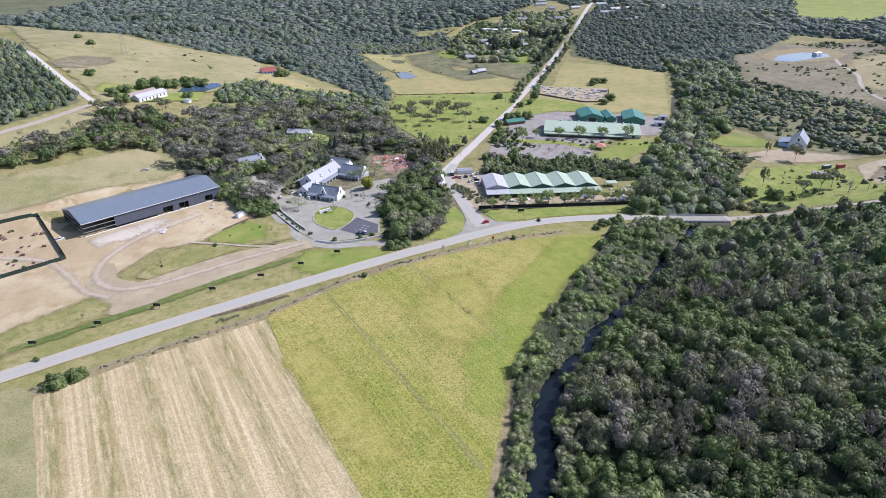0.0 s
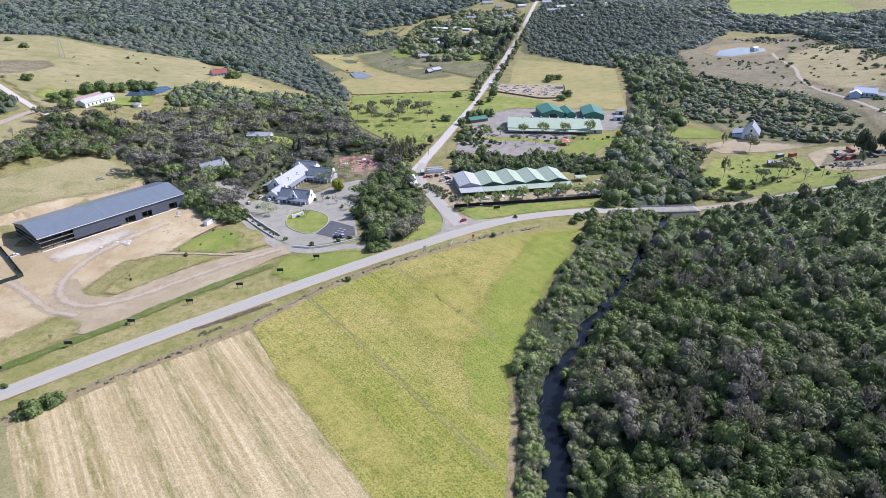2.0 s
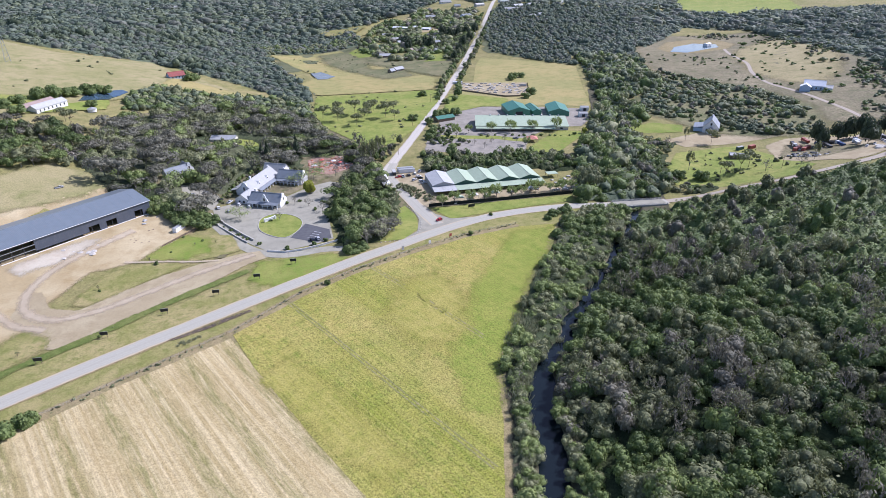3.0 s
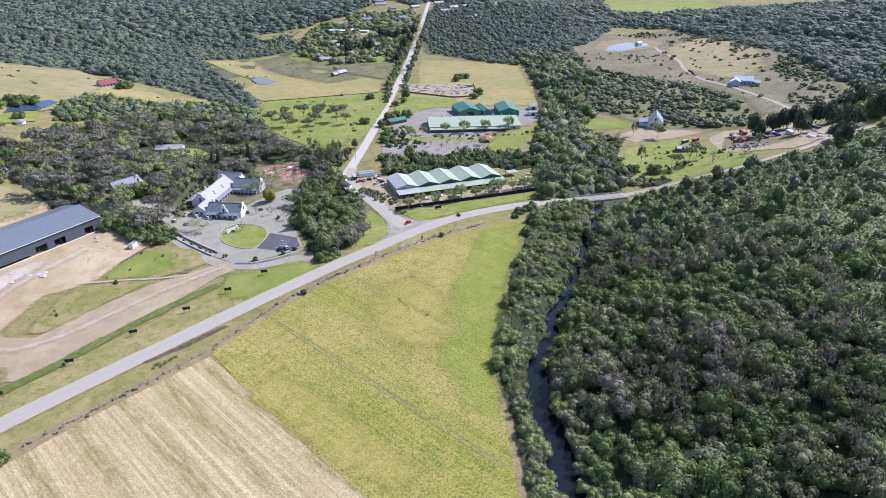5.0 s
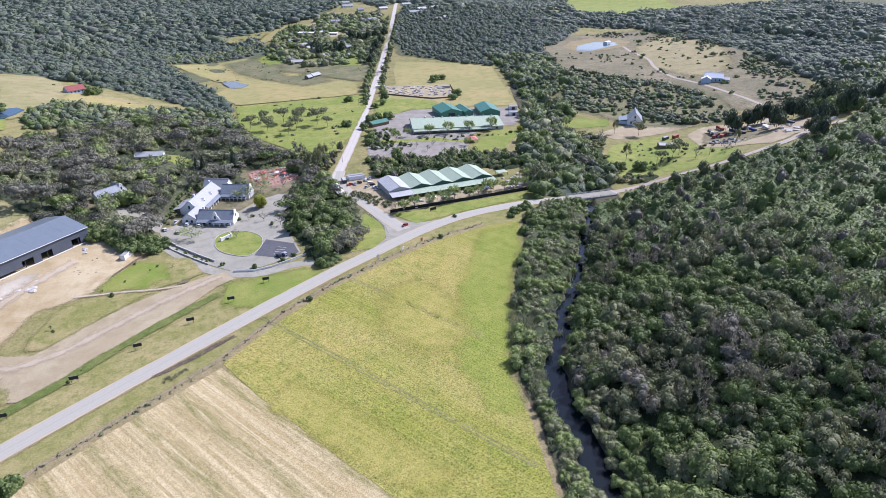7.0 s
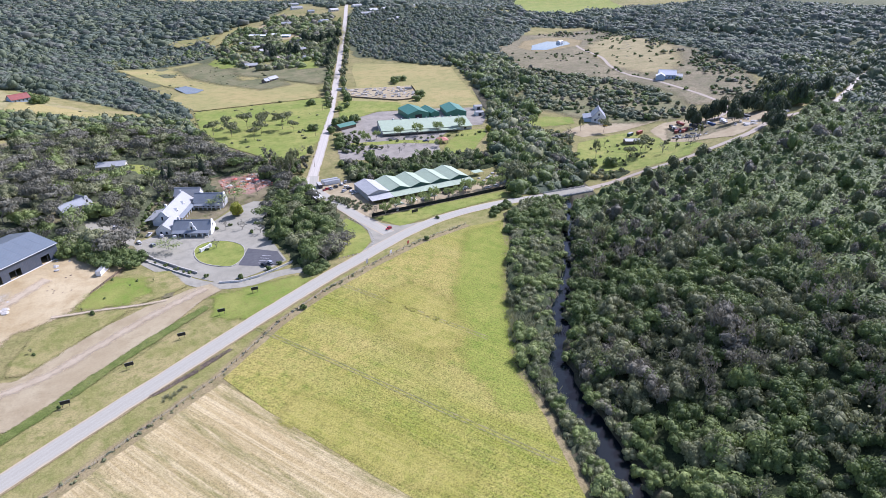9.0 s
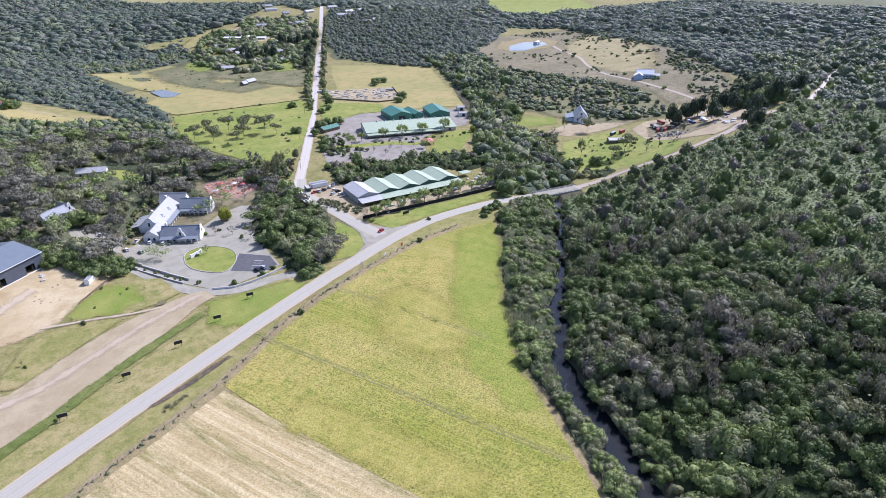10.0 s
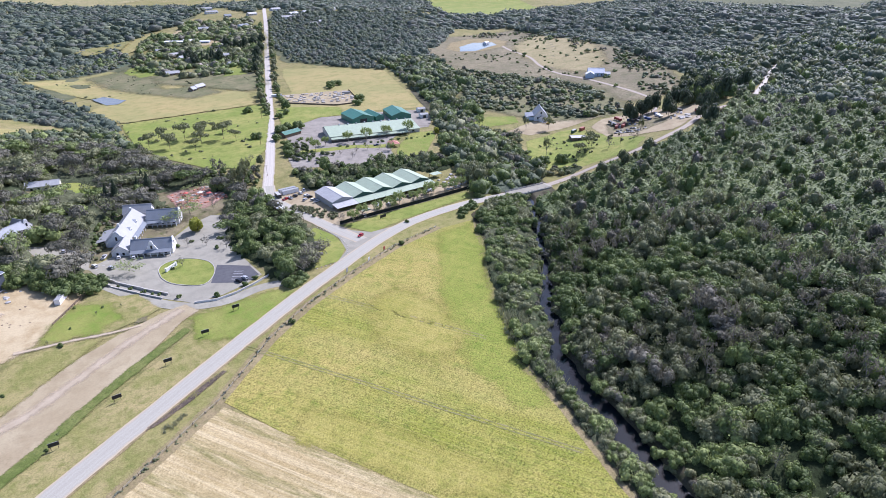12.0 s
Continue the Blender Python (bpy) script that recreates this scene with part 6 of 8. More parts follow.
for z in (2.4, 5.0, 7.4):
    part("girt", boxed(-SL / 2, -SL / 2 + 17.0, -SW / 2 - 0.1, -SW / 2 + 0.1, z - 0.16, z + 0.16), steel, shed)
    part("girt", boxed(-SL / 2 - 0.1, -SL / 2 + 0.1, -SW / 2, SW / 2, z - 0.16, z + 0.16), steel, shed)
part("wall_sheet", boxed(-SL / 2, SL / 2, SW / 2 - 0.1, SW / 2, 0.0, SH), shed_wall, shed)
bm = bmesh.new()
prism(bm, [(-SW / 2 + 0.1, 0), (SW / 2 - 0.1, 0), (SW / 2 - 0.1, SH), (0, SH + SR - 0.05), (-SW / 2 + 0.1, SH)], "x", SL / 2 - 0.12, SL / 2)
part("gable_sheet", bm, shed_wall, shed)
bm = bmesh.new()
prism(bm, [(-SW / 2 + 0.1, SH - 0.3), (SW / 2 - 0.1, SH - 0.3), (0, SH + SR - 0.05)], "x", -SL / 2, -SL / 2 + 0.12)
part("gable_sheet", bm, shed_wall, shed)
part("gutter", boxed(-SL / 2 - 0.6, SL / 2 + 0.6, -SW / 2 - 0.75, -SW / 2 - 0.5, SH - 0.28, SH - 0.1), white_paint, shed)
part("verge_trim", boxed(-SL / 2 - 0.75, -SL / 2 - 0.6, -SW / 2 - 0.6, -SW / 2 - 0.2, SH - 0.4, SH + 0.1), white_paint, shed)
part("plinth", boxed(-SL / 2 - 0.1, SL / 2, -SW / 2 - 0.85, -SW / 2 - 0.6, -0.4, 0.45), white_wall, shed, "pale concrete plinth")
part("floor_slab", boxed(-SL / 2, SL / 2, -SW / 2 - 0.6, SW / 2, -0.6, 0.06), concrete, shed)

# gabled hotel with three wings
hotel = empty("hotel", 18, 392, 0.4, 0, "white gabled country hotel under pale slate-blue roofs", "hotel")
A = pose(-1.5, 10, 0, 0, 0, 57.5)
gable(hotel, A, 36, 12.5, 4.2, 5.0, white_wall, light_roof, 0.5)
openings(hotel, A, 36, 12.5, row("f", 8, 32, 1.0, 1.3, 1.8) + row("l", 2, 6, 1.0, 1.2, 1.8) + row("r", 2, 6, 1.0, 1.2, 1.8), white_paint, window_glass)
B = pose(2.0, -23.0, 0, 0, 0, -32.5)
gable(hotel, B, 21, 10, 3.6, 4.0, white_wall, slate_roof, 0.4)
openings(hotel, B, 21, 10, row("f", 5, 18, 0.4, 1.4, 2.2) + row("b", 5, 18, 1.0, 1.2, 1.6) + [("r", 0, 1.0, 1.4, 1.8, "window")], white_paint, window_glass)
C = pose(22.0, 14.5, 0, 0, 0, -32.5)
gable(hotel, C, 18, 11, 4.0, 4.4, white_wall, slate_roof, 0.4)
openings(hotel, C, 18, 11, row("f", 5, 16, 1.0, 1.3, 1.8) + row("r", 2, 6, 1.0, 1.2, 1.8), white_paint, window_glass)


E = pose(-10.5, -13.0, 0, 0, 0, 57.5)
gable(hotel, E, 13, 9, 3.4, 3.2, white_wall, light_roof, 0.4)
openings(hotel, E, 13, 9, row("l", 2, 6, 1.0, 1.2, 1.6) + row("b", 3, 10, 1.0, 1.2, 1.6), white_paint, window_glass)
E2 = pose(13.0, 32.0, 0, 0, 0, -32.5)
gable(hotel, E2, 16, 9, 4.6, 4.2, white_wall, light_roof, 0.4)


def curved_gable(th, m, w, h):
    """A raised ornamental gable with stepped curves."""
    ring = [(-w / 2, 0), (w / 2, 0), (w / 2, h * 0.42), (w * 0.40, h * 0.47), (w * 0.34, h * 0.62), (w * 0.2, h * 0.7), (w * 0.17, h * 0.86), (w * 0.09, h * 0.97), (0, h)]
    ring += [(-p, q) for p, q in ring[-2:1:-1]]
    bm = bmesh.new()
    prism(bm, ring, "y", -0.25, 0.25, m)
    g = part("ornamental_gable", bm, white_wall, th, "white curved gable")
    part("gable_window", boxed(-0.5, 0.5, -0.32, -0.2, h * 0.45, h * 0.68, m=m), window_glass, g)


curved_gable(hotel, B @ pose(0.5, -5.3, 0.0), 6.0, 8.6)
curved_gable(hotel, B @ pose(10.7, 0, 0, 0, 0, 90), 9.6, 8.4)
curved_gable(hotel, C @ pose(9.2, 0, 0, 0, 0, 90), 10.4, 9.2)
curved_gable(hotel, A @ pose(-18.2, 0, 0, 0, 0, -90), 11.0, 10.0)
# verandas
for m, L, W, d, zz in ((B, 21, 10, 3.2, 3.0), (A, 24, 12.5, 3.0, 3.2), (C, 17, 11, 3.0, 3.2)):
    bm = bmesh.new()
    prism(bm, [(-W / 2 - d, zz - 0.5), (-W / 2 - 0.35, zz + 0.35), (-W / 2 - 0.35, zz + 0.5), (-W / 2 - d, zz - 0.35)], "x", -L / 2, L / 2, m)
    part("veranda_roof", bm, slate_roof, hotel)
    for k in range(7):
        x = -L / 2 + 0.3 + k * (L - 0.6) / 6
        part("veranda_post", boxed(x - 0.16, x + 0.16, -W / 2 - d + 0.2, -W / 2 - d + 0.52, -0.6, zz - 0.45, m=m), white_paint, hotel)
bm = bmesh.new()
prism(bm, [(12.8, 2.4), (6.4, 4.0), (6.4, 4.15), (12.8, 2.55)], "x", -16.0, 2.0, A)
part("lean_to_roof", bm, light_roof, hotel)
for x in (-15.5, -9, -3, 1.5):
    part("veranda_post", boxed(x - 0.15, x + 0.15, 12.3, 12.6, -0.6, 2.45, m=A), white_paint, hotel)
for x in (-6.5, 5.0):
    d = A @ pose(x, -3.4, 4.6)
    bm = bmesh.new()
    prism(bm, [(-1.3, 0), (1.3, 0), (1.3, 1.6), (0, 2.9), (-1.3, 1.6)], "y", -1.4, 2.4, d)
    dm = part("dormer", bm, white_wall, hotel)
    part("dormer_window", boxed(-0.6, 0.6, -1.46, -1.35, 0.5, 1.6, m=d), window_glass, dm)
for m, x in ((A, 17.0), (A, -8.0), (C, -6.0), (B, -8.5)):
    part("chimney", boxed(x - 0.5, x + 0.5, 0.4, 1.5, 5.0, 10.6 if m is A else 9.4, m=m), white_wall, hotel)

cottage = empty("cottage", -36, 424, high(-36, 424) + 0.3, 28, "white cottage with grey hipped roofs among trees", "house")
gable(cottage, Matrix(), 15, 8, 3.2, 3.6, white_wall, slate_roof)
gable(cottage, pose(9.5, 3.5, 0, 0, 0, 90), 9, 6, 3.8, 3.0, white_wall, light_roof)
openings(cottage, Matrix(), 15, 8, row("f", 4, 12, 0.9, 1.2, 1.6) + row("l", 2, 5, 0.9, 1.1, 1.6), white_paint, window_glass)
openings(cottage, pose(9.5, 3.5, 0, 0, 0, 90), 9, 6, [("l", 0, 1.0, 1.4, 1.9, "window")], white_paint, window_glass)
curved_gable(cottage, pose(9.5, -1.2, 0), 6.4, 8.0)

house("wood_house", "grey-roofed house hidden among garden trees", -2, 510, -20, 20, 9, 3.2, 2.2, cream_wall, grey_roof, row("f", 4, 17, 0.9, 1.5, 1.5) + row("l", 2, 6, 0.9, 1.2, 1.5))

# plant nursery: five gabled bays and a front lean-to
nursery = empty("plant_nursery", 167, 361, 0.75, -5.9, "nursery hall of five gables, one grey and four faded green", "greenhouse")
for i in range(5):
    x = (i - 2) * 15.6
    g = pose(x, 0, 0, 0, 0, 90)
    roof = grey_roof if i == 0 else pale_green_roof
    gable(nursery, g, 25, 15.2, 4.0, 2.3, green_wall if i else concrete, roof, 0.3)
    part("doorway", boxed(x - 3.2, x + 3.2, -12.62, -12.5, 0.0, 2.6), dark_board, nursery)
for i, (x0, x1) in enumerate(((-39.5, -23.5), (-23.4, -7.5), (-7.4, 8.0), (8.1, 24.0), (24.1, 40.0))):
    bm = bmesh.new()
    prism(bm, [(-20.5, 2.4), (-12.7, 3.3), (-12.7, 3.45), (-20.5, 2.55)], "x", x0, x1)
    part("lean_to_roof", bm, grey_roof if i == 0 else pale_green_roof, nursery)
    for x in (x0 + 0.3, (x0 + x1) / 2):
        part("lean_to_post", boxed(x - 0.1, x + 0.1, -20.3, -20.1, 0.0, 2.45), timber, nursery)
annex = empty("shade_structure", 218, 352, high(218, 352) + 0.2, -6, "small green lean-to shelter beside the nursery", "shelter")
part("roof_sheet", boxed(-4, 4, -3, 3, 2.5, 2.65), pale_green_roof, annex)
for x in (-3.8, 3.6):
    for y in (-2.8, 2.6):
        part("post", boxed(x, x + 0.2, y, y + 0.2, 0, 2.5), timber, annex)
for k, (x, y, w, d) in enumerate(((138, 331, 6, 4), (149, 332, 5, 4), (163, 331, 7, 4), (190, 330, 5, 4))):
    ob = empty("market_canopy", x, y, 0.8, -6, "small pale canopy in front of the nursery", "canopy", "nursery canopies")
    bm = bmesh.new()
    prism(bm, [(-w / 2, 2.4), (w / 2, 2.4), (0, 3.5)], "y", -d / 2, d / 2)
    part("canopy_top", bm, (pale_green_roof, white_paint)[k % 2], ob)
    for sx in (-1, 1):
        for sy in (-1, 1):
            part("post", boxed(sx * (w / 2 - 0.2) - 0.06, sx * (w / 2 - 0.2) + 0.06, sy * (d / 2 - 0.2) - 0.06, sy * (d / 2 - 0.2) + 0.06, 0, 2.4), steel, ob)

# green-roofed halls
hall = empty("long_hall", 260, 486, 1.6, -21.5, "long low hall with a faded green roof", "hall")
gable(hall, Matrix(), 84, 34, 3.6, 3.4, cream_wall, pale_green_roof, 0.6, ridge=8.0)
openings(hall, Matrix(), 84, 34, row("f", 12, 78, 0.9, 2.4, 1.8), white_paint, window_glass)
bm = bmesh.new()
prism(bm, [(-22.0, 2.3), (-17.4, 3.1), (-17.4, 3.25), (-22.0, 2.45)], "x", -42, 30)
part("veranda_roof", bm, pale_green_roof, hall)
for k in range(13):
    part("veranda_post", boxed(-41.5 + k * 5.9, -41.2 + k * 5.9, -21.8, -21.5, -0.5, 2.4), timber, hall)
for k in range(9):
    bm = bmesh.new()
    bmesh.ops.create_uvsphere(bm, u_segments=10, v_segments=6, radius=0.75, matrix=pose(-28 + k * 8, 8.0, 7.6))
    part("roof_vent", bm, steel, hall)
barn = empty("green_barn", 277, 531, 2.2, -12 - 90, "dark green steel barn with a gabled roof", "barn")
gable(barn, Matrix(), 30, 22, 5.0, 3.4, dark_green_roof, dark_green_roof, 0.4)
part("barn_door", boxed(14.9, 15.2, -3.5, 3.5, 0, 4.2), dark_board, barn)
barn2 = empty("green_lean_barn", 295, 527, 2.2, -12 - 90, "lower dark green barn beside the hall", "barn")
gable(barn2, Matrix(), 28, 9, 4.0, 1.8, dark_green_roof, dark_green_roof, 0.3)
barn3 = empty("green_store", 315, 515, 2.4, -22 - 90, "dark green steel store", "barn")
gable(barn3, Matrix(), 32, 20, 4.6, 3.2, dark_green_roof, dark_green_roof, 0.4)
hut = house("green_shelter", "small green-roofed shelter beside the road", 200, 530, 12, 19, 9, 2.8, 1.8, timber, dark_green_roof, category="shelter")
for x, y, L in ((345, 512, 8), (331, 492, 8)):
    th = empty("white_store", x, y, high(x, y) + 0.2, -22, "white flat-roofed store beside the yard", "store", "white stores")
    gable(th, Matrix(), L, 7, 3.2, 0.9, white_wall, light_roof, 0.3)
    part("door", boxed(-1.5, 1.5, -3.6, -3.5, 0, 2.6), dark_steel, th)
pergola = empty("red_pavilion", 246, 436, high(246, 436) + 0.2, -20, "open pavilion with a salmon-red roof", "pavilion")
bm = bmesh.new()
bmesh.ops.create_cone(bm, cap_ends=True, segments=4, radius1=6.6, radius2=1.2, depth=1.8, matrix=pose(0, 0, 3.6, 0, 0, 45) )
part("roof", bm, plain("salmon_roof", (0.52, 0.2, 0.15), 0.7), pergola)
for x in (-3.9, 3.7):
    for y in (-3.9, 3.7):
        part("post", boxed(x, x + 0.25, y, y + 0.25, 0, 2.9), timber, pergola)

# white house with a steep blue roof
church = empty("white_gabled_house", 409, 405, 4.3, 45, "white house with a steep blue-grey roof", "house")
gable(church, Matrix(), 21, 13, 4.2, 7.0, white_wall, slate_roof, 0.5)
openings(church, Matrix(), 21, 13, row("f", 4, 18, 1.0, 1.3, 2.0) + [("l", -3.2, 1.0, 1.3, 2.0, "window"), ("l", 3.2, 1.0, 1.3, 2.0, "window"), ("l", 0, 6.2, 1.4, 2.0, "window")], blue_wall, window_glass)
gable(church, pose(-11.6, 0, 0, 0, 0, 0), 3.0, 4.5, 2.8, 1.9, white_wall, slate_roof, 0.3)
bm = bmesh.new()
prism(bm, [(14.5, 2.8), (6.7, 4.1), (6.7, 4.25), (14.5, 2.95)], "x", -9.0, 9.0)
part("lean_to_roof", bm, slate_roof, church)
part("lean_to_wall", boxed(-8.8, 8.8, 6.6, 14.0, -0.5, 2.75), blue_wall, church)
shack = empty("blue_roofed_shack", 372, 334, high(372, 334) + 0.2, -35, "low shack with a pale blue tin roof", "shack")
gable(shack, Matrix(), 13, 8, 2.4, 1.0, timber, light_roof, 0.5)
part("door", boxed(-0.5, 0.5, -4.08, -4.0, 0, 2.0), dark_board, shack)
farm = empty("farmhouse", 604, 470, high(604, 470) + 0.3, -50, "white farmhouse with a pale roof and blue walls", "house")
gable(farm, Matrix(), 20, 13, 4.4, 4.6, blue_wall, white_paint)
gable(farm, pose(-8, -10, 0, 0, 0, 90), 9, 10, 3.6, 2.8, blue_wall, white_paint)
gable(farm, pose(13, -3, 0, 0, 0, 0), 8, 9, 3.2, 2.2, blue_wall, grey_roof)
openings(farm, Matrix(), 20, 13, row("f", 4, 17, 1.0, 1.4, 1.8) + row("l", 2, 8, 1.0, 1.4, 1.8), white_paint, window_glass)
pump = empty("pump_house", 752, 796, high(752, 796) + 0.7, 25, "white pump house at the edge of the dam", "pump house")
gable(pump, Matrix(), 16, 7, 2.6, 1.0, white_wall, white_paint, 0.3)
part("door", boxed(-0.6, 0.6, -3.6, -3.5, 0, 2.0), dark_steel, pump)
white_barn = empty("white_barn", -138, 580, high(-138, 580) + 0.3, 60, "long white barn with rusty and grey tin roofs", "barn")
gable(white_barn, Matrix(), 34, 9, 3.6, 2.6, white_wall, grey_roof)
gable(white_barn, pose(-1, 8.8, 0), 32, 8, 4.0, 2.6, white_wall, rust_roof)
openings(white_barn, Matrix(), 34, 9, row("f", 7, 31, 0.8, 1.4, 1.8), white_paint, window_glass)
tank_hut = empty("round_hut", -106, 580, high(-106, 580) + 0.2, 0, "small round white hut on the lawn", "hut")
bm = bmesh.new()
bmesh.ops.create_cone(bm, cap_ends=True, segments=16, radius1=3.6, radius2=3.6, depth=2.6, matrix=pose(0, 0, 1.3))
part("wall", bm, white_wall, tank_hut)
bm = bmesh.new()
bmesh.ops.create_cone(bm, cap_ends=True, segments=16, radius1=4.1, radius2=0.2, depth=1.5, matrix=pose(0, 0, 3.35))
part("roof", bm, light_roof, tank_hut)
red = empty("red_roofed_house", -46, 757, high(-46, 757) + 0.3, 25, "small house with a rust-red roof and pale blue walls", "house")
gable(red, Matrix(), 18, 10, 3.2, 4.0, blue_wall, red_roof)
openings(red, Matrix(), 18, 10, row("f", 4, 15, 0.9, 1.5, 1.6), white_paint, window_glass)

# village houses along the gravel road
VILLAGE = [(258, 1017, 10, 26, 14, dark_green_roof, cream_wall), (251, 940, -10, 18, 9, grey_roof, brick_wall), (236, 815, 30, 16, 8, light_roof, timber), (224, 806, 30, 8, 7, slate_roof, timber), (308, 1030, 5, 22, 10, grey_roof, white_wall), (361, 985, -15, 20, 9, grey_roof, cream_wall), (337, 925, 10, 18, 9, light_roof, white_wall), (517, 1390, 0, 26, 12, light_roof, white_wall), (484, 1180, 20, 22, 12, slate_roof, blue_wall), (672, 1253, 10, 26, 10, grey_roof, white_wall), (630, 1130, 0, 18, 9, grey_roof, cream_wall), (440, 1130, 30, 18, 10, red_roof, white_wall), (420, 1210, -30, 20, 10, grey_roof, cream_wall), (560, 1290, 15, 22, 10, grey_roof, cream_wall), (700, 1330, -10, 20, 9, light_roof, white_wall), (760, 1290, 0, 16, 8, grey_roof, white_wall), (380, 1060, 20, 18, 9, grey_roof, white_wall), (300, 955, 40, 12, 8, rust_roof, brick_wall), (302, 1063, 15, 16, 8, light_roof, white_wall), (297, 1110, 0, 12, 7, light_roof, white_wall), (365, 1020, 10, 24, 9, light_roof, cream_wall), (454, 1170, -20, 24, 12, slate_roof, blue_wall), (553, 1500, 0, 26, 12, light_roof, blue_wall), (637, 1329, 10, 24, 10, light_roof, white_wall), (597, 1207, 0, 30, 10, light_roof, white_wall), (601, 1117, 0, 14, 8, light_roof, white_wall), (631, 1243, 20, 26, 10, grey_roof, white_wall), (513, 1304, 0, 14, 8, slate_roof, cream_wall), (1165, 960, 0, 26, 10, light_roof, white_wall), (946, 620, -20, 22, 10, light_roof, white_wall), (-120, 1560, 10, 24, 10, light_roof, white_wall), (-80, 1590, 30, 20, 9, grey_roof, cream_wall), (-300, 1500, 0, 18, 9, light_roof, white_wall)]
for k, (x, y, turn, L, W, roof, wall) in enumerate(VILLAGE):
    what = {"dark_green_sheeting": "green-roofed", "bare_grey_sheeting": "grey-roofed", "pale_grey_sheeting": "pale-roofed", "blue_slate_sheeting": "slate-roofed", "rust_red_sheeting": "red-roofed", "weathered_sheeting": "rust-roofed"}[roof.name]
    tone = {"cream_plaster": "cream", "red_brown_wall": "brick", "weathered_timber": "timber", "white_limewash": "white", "pale_blue_plaster": "pale blue"}[wall.name]
    house("village_house", f"{what} {tone} house among garden trees", x, y, turn, L, W, 3.2, 2.6, wall, roof, row("f", 4, L - 3, 0.9, 1.6, 1.5) + row("l", 2, W - 3, 0.9, 1.2, 1.5), group="village houses")
school = empty("school", 352, 1130, high(352, 1130) + 0.4, -40, "low blue-white school block with wide flat roofs", "school")
for dx, dy, L in ((-18, 0, 34), (20, 5, 36), (6, 24, 40)):
    gable(school, pose(dx, dy, 0), L, 12, 4.2, 1.2, blue_wall, white_paint, 0.8)
    openings(school, pose(dx, dy, 0), L, 12, row("f", 8, L - 3, 1.2, 2.2, 1.8), white_paint, window_glass)

# carport beside the road and store containers
carport = empty("carport", 101, 384, 0.7, 84, "long white-roofed carport beside the road", "carport")
part("roof_sheet", boxed(-16, 16, -2.6, 2.6, 2.9, 3.1), white_paint, carport)
part("back_wall", boxed(-16, 16, 2.2, 2.5, -0.4, 2.88), timber, carport)
for k in range(7):
    part("post", boxed(-15.8 + k * 5.2, -15.6 + k * 5.2, -2.4, -2.2, -0.4, 2.9), steel, carport)


def container(x, y, turn, L, mat, label, roof=None):
    th = empty("shipping_container", x, y, high(x, y) + 0.25, turn, label, "container", "containers")
    part("body", boxed(-L / 2, L / 2, -1.22, 1.22, 0, 2.5), mat, th)
    part("roof_sheet", boxed(-L / 2 - 0.03, L / 2 + 0.03, -1.25, 1.25, 2.5, 2.6), roof or mat, th)
    for x0 in (-L / 2 - 0.02, L / 2 - 0.08):
        for y0 in (-1.25, 1.15):
            part("corner_post", boxed(x0, x0 + 0.1, y0, y0 + 0.1, -0.05, 2.5), dark_steel, th)
    part("door", boxed(L / 2 + 0.0, L / 2 + 0.06, -1.1, 1.1, 0.1, 2.4), dark_steel, th)
    return th


container(-32.5, 340.5, 55, 8.5, white_paint, "white site container on the sandy ground", light_roof)
container(112, 396, 80, 7, dark_steel, "dark grey container in the nursery yard", grey_roof)
container(122, 397, -6, 12, white_paint, "pale container with a blue-grey roof", light_roof)
container(122, 401, -6, 12, white_paint, "pale container with a blue-grey roof", light_roof)
rust = plain("rust_red_paint", (0.33, 0.09, 0.06), 0.6, 0.1, 0.3)
container(398, 347, 10, 7, rust, "red container beside the gravel yard")
container(388, 349, 10, 7, green_wall, "green-grey container beside the gravel yard", light_roof)
container(420, 324, 20, 12, rust, "red-brown container in the truck yard")
container(424, 320, 20, 12, rust, "red-brown container in the truck yard")
container(276, 690, -25, 12, white_paint, "white container at the stone yard")
container(340, 640, -25, 9, concrete, "grey site office at the stone yard", light_roof)

# bridge
bridge = empty("road_bridge", 245, 285.5, 1.75, -12, "concrete road bridge with pale rails over the river", "bridge")
part("deck", boxed(-17, 17, -4.8, 4.8, -0.9, 0.0), concrete, bridge)
part("road_surface", boxed(-17, 17, -4.2, 4.2, 0.0, 0.05), paving, bridge)
for y in (-4.7, 4.5):
    part("parapet", boxed(-17, 17, y, y + 0.2, 0.0, 0.35), concrete, bridge)
    for z in (0.62, 1.0):
        part("rail", boxed(-17, 17, y + 0.05, y + 0.15, z, z + 0.1), concrete, bridge)
    for k in range(14):
        part("rail_post", boxed(-16.8 + k * 2.57, -16.6 + k * 2.57, y + 0.02, y + 0.18, 0.3, 1.15), concrete, bridge)
for x in (-10, 0, 10):
    part("pier", boxed(x - 0.5, x + 0.5, -4.2, 4.2, -5.5, -0.85), concrete, bridge)

# lattice mast on the pasture
mast = empty("power_mast", -205, 757, high(-205, 757), 20, "grey lattice power mast on the pasture", "mast")
for sx in (-1, 1):
    for sy in (-1, 1):
        bm = bmesh.new()
        rod(bm, (sx * 2.6, sy * 2.6, -0.5), (sx * 0.35, sy * 0.35, 33), 0.14, 0.1, 4)
        part("leg", bm, steel, mast)
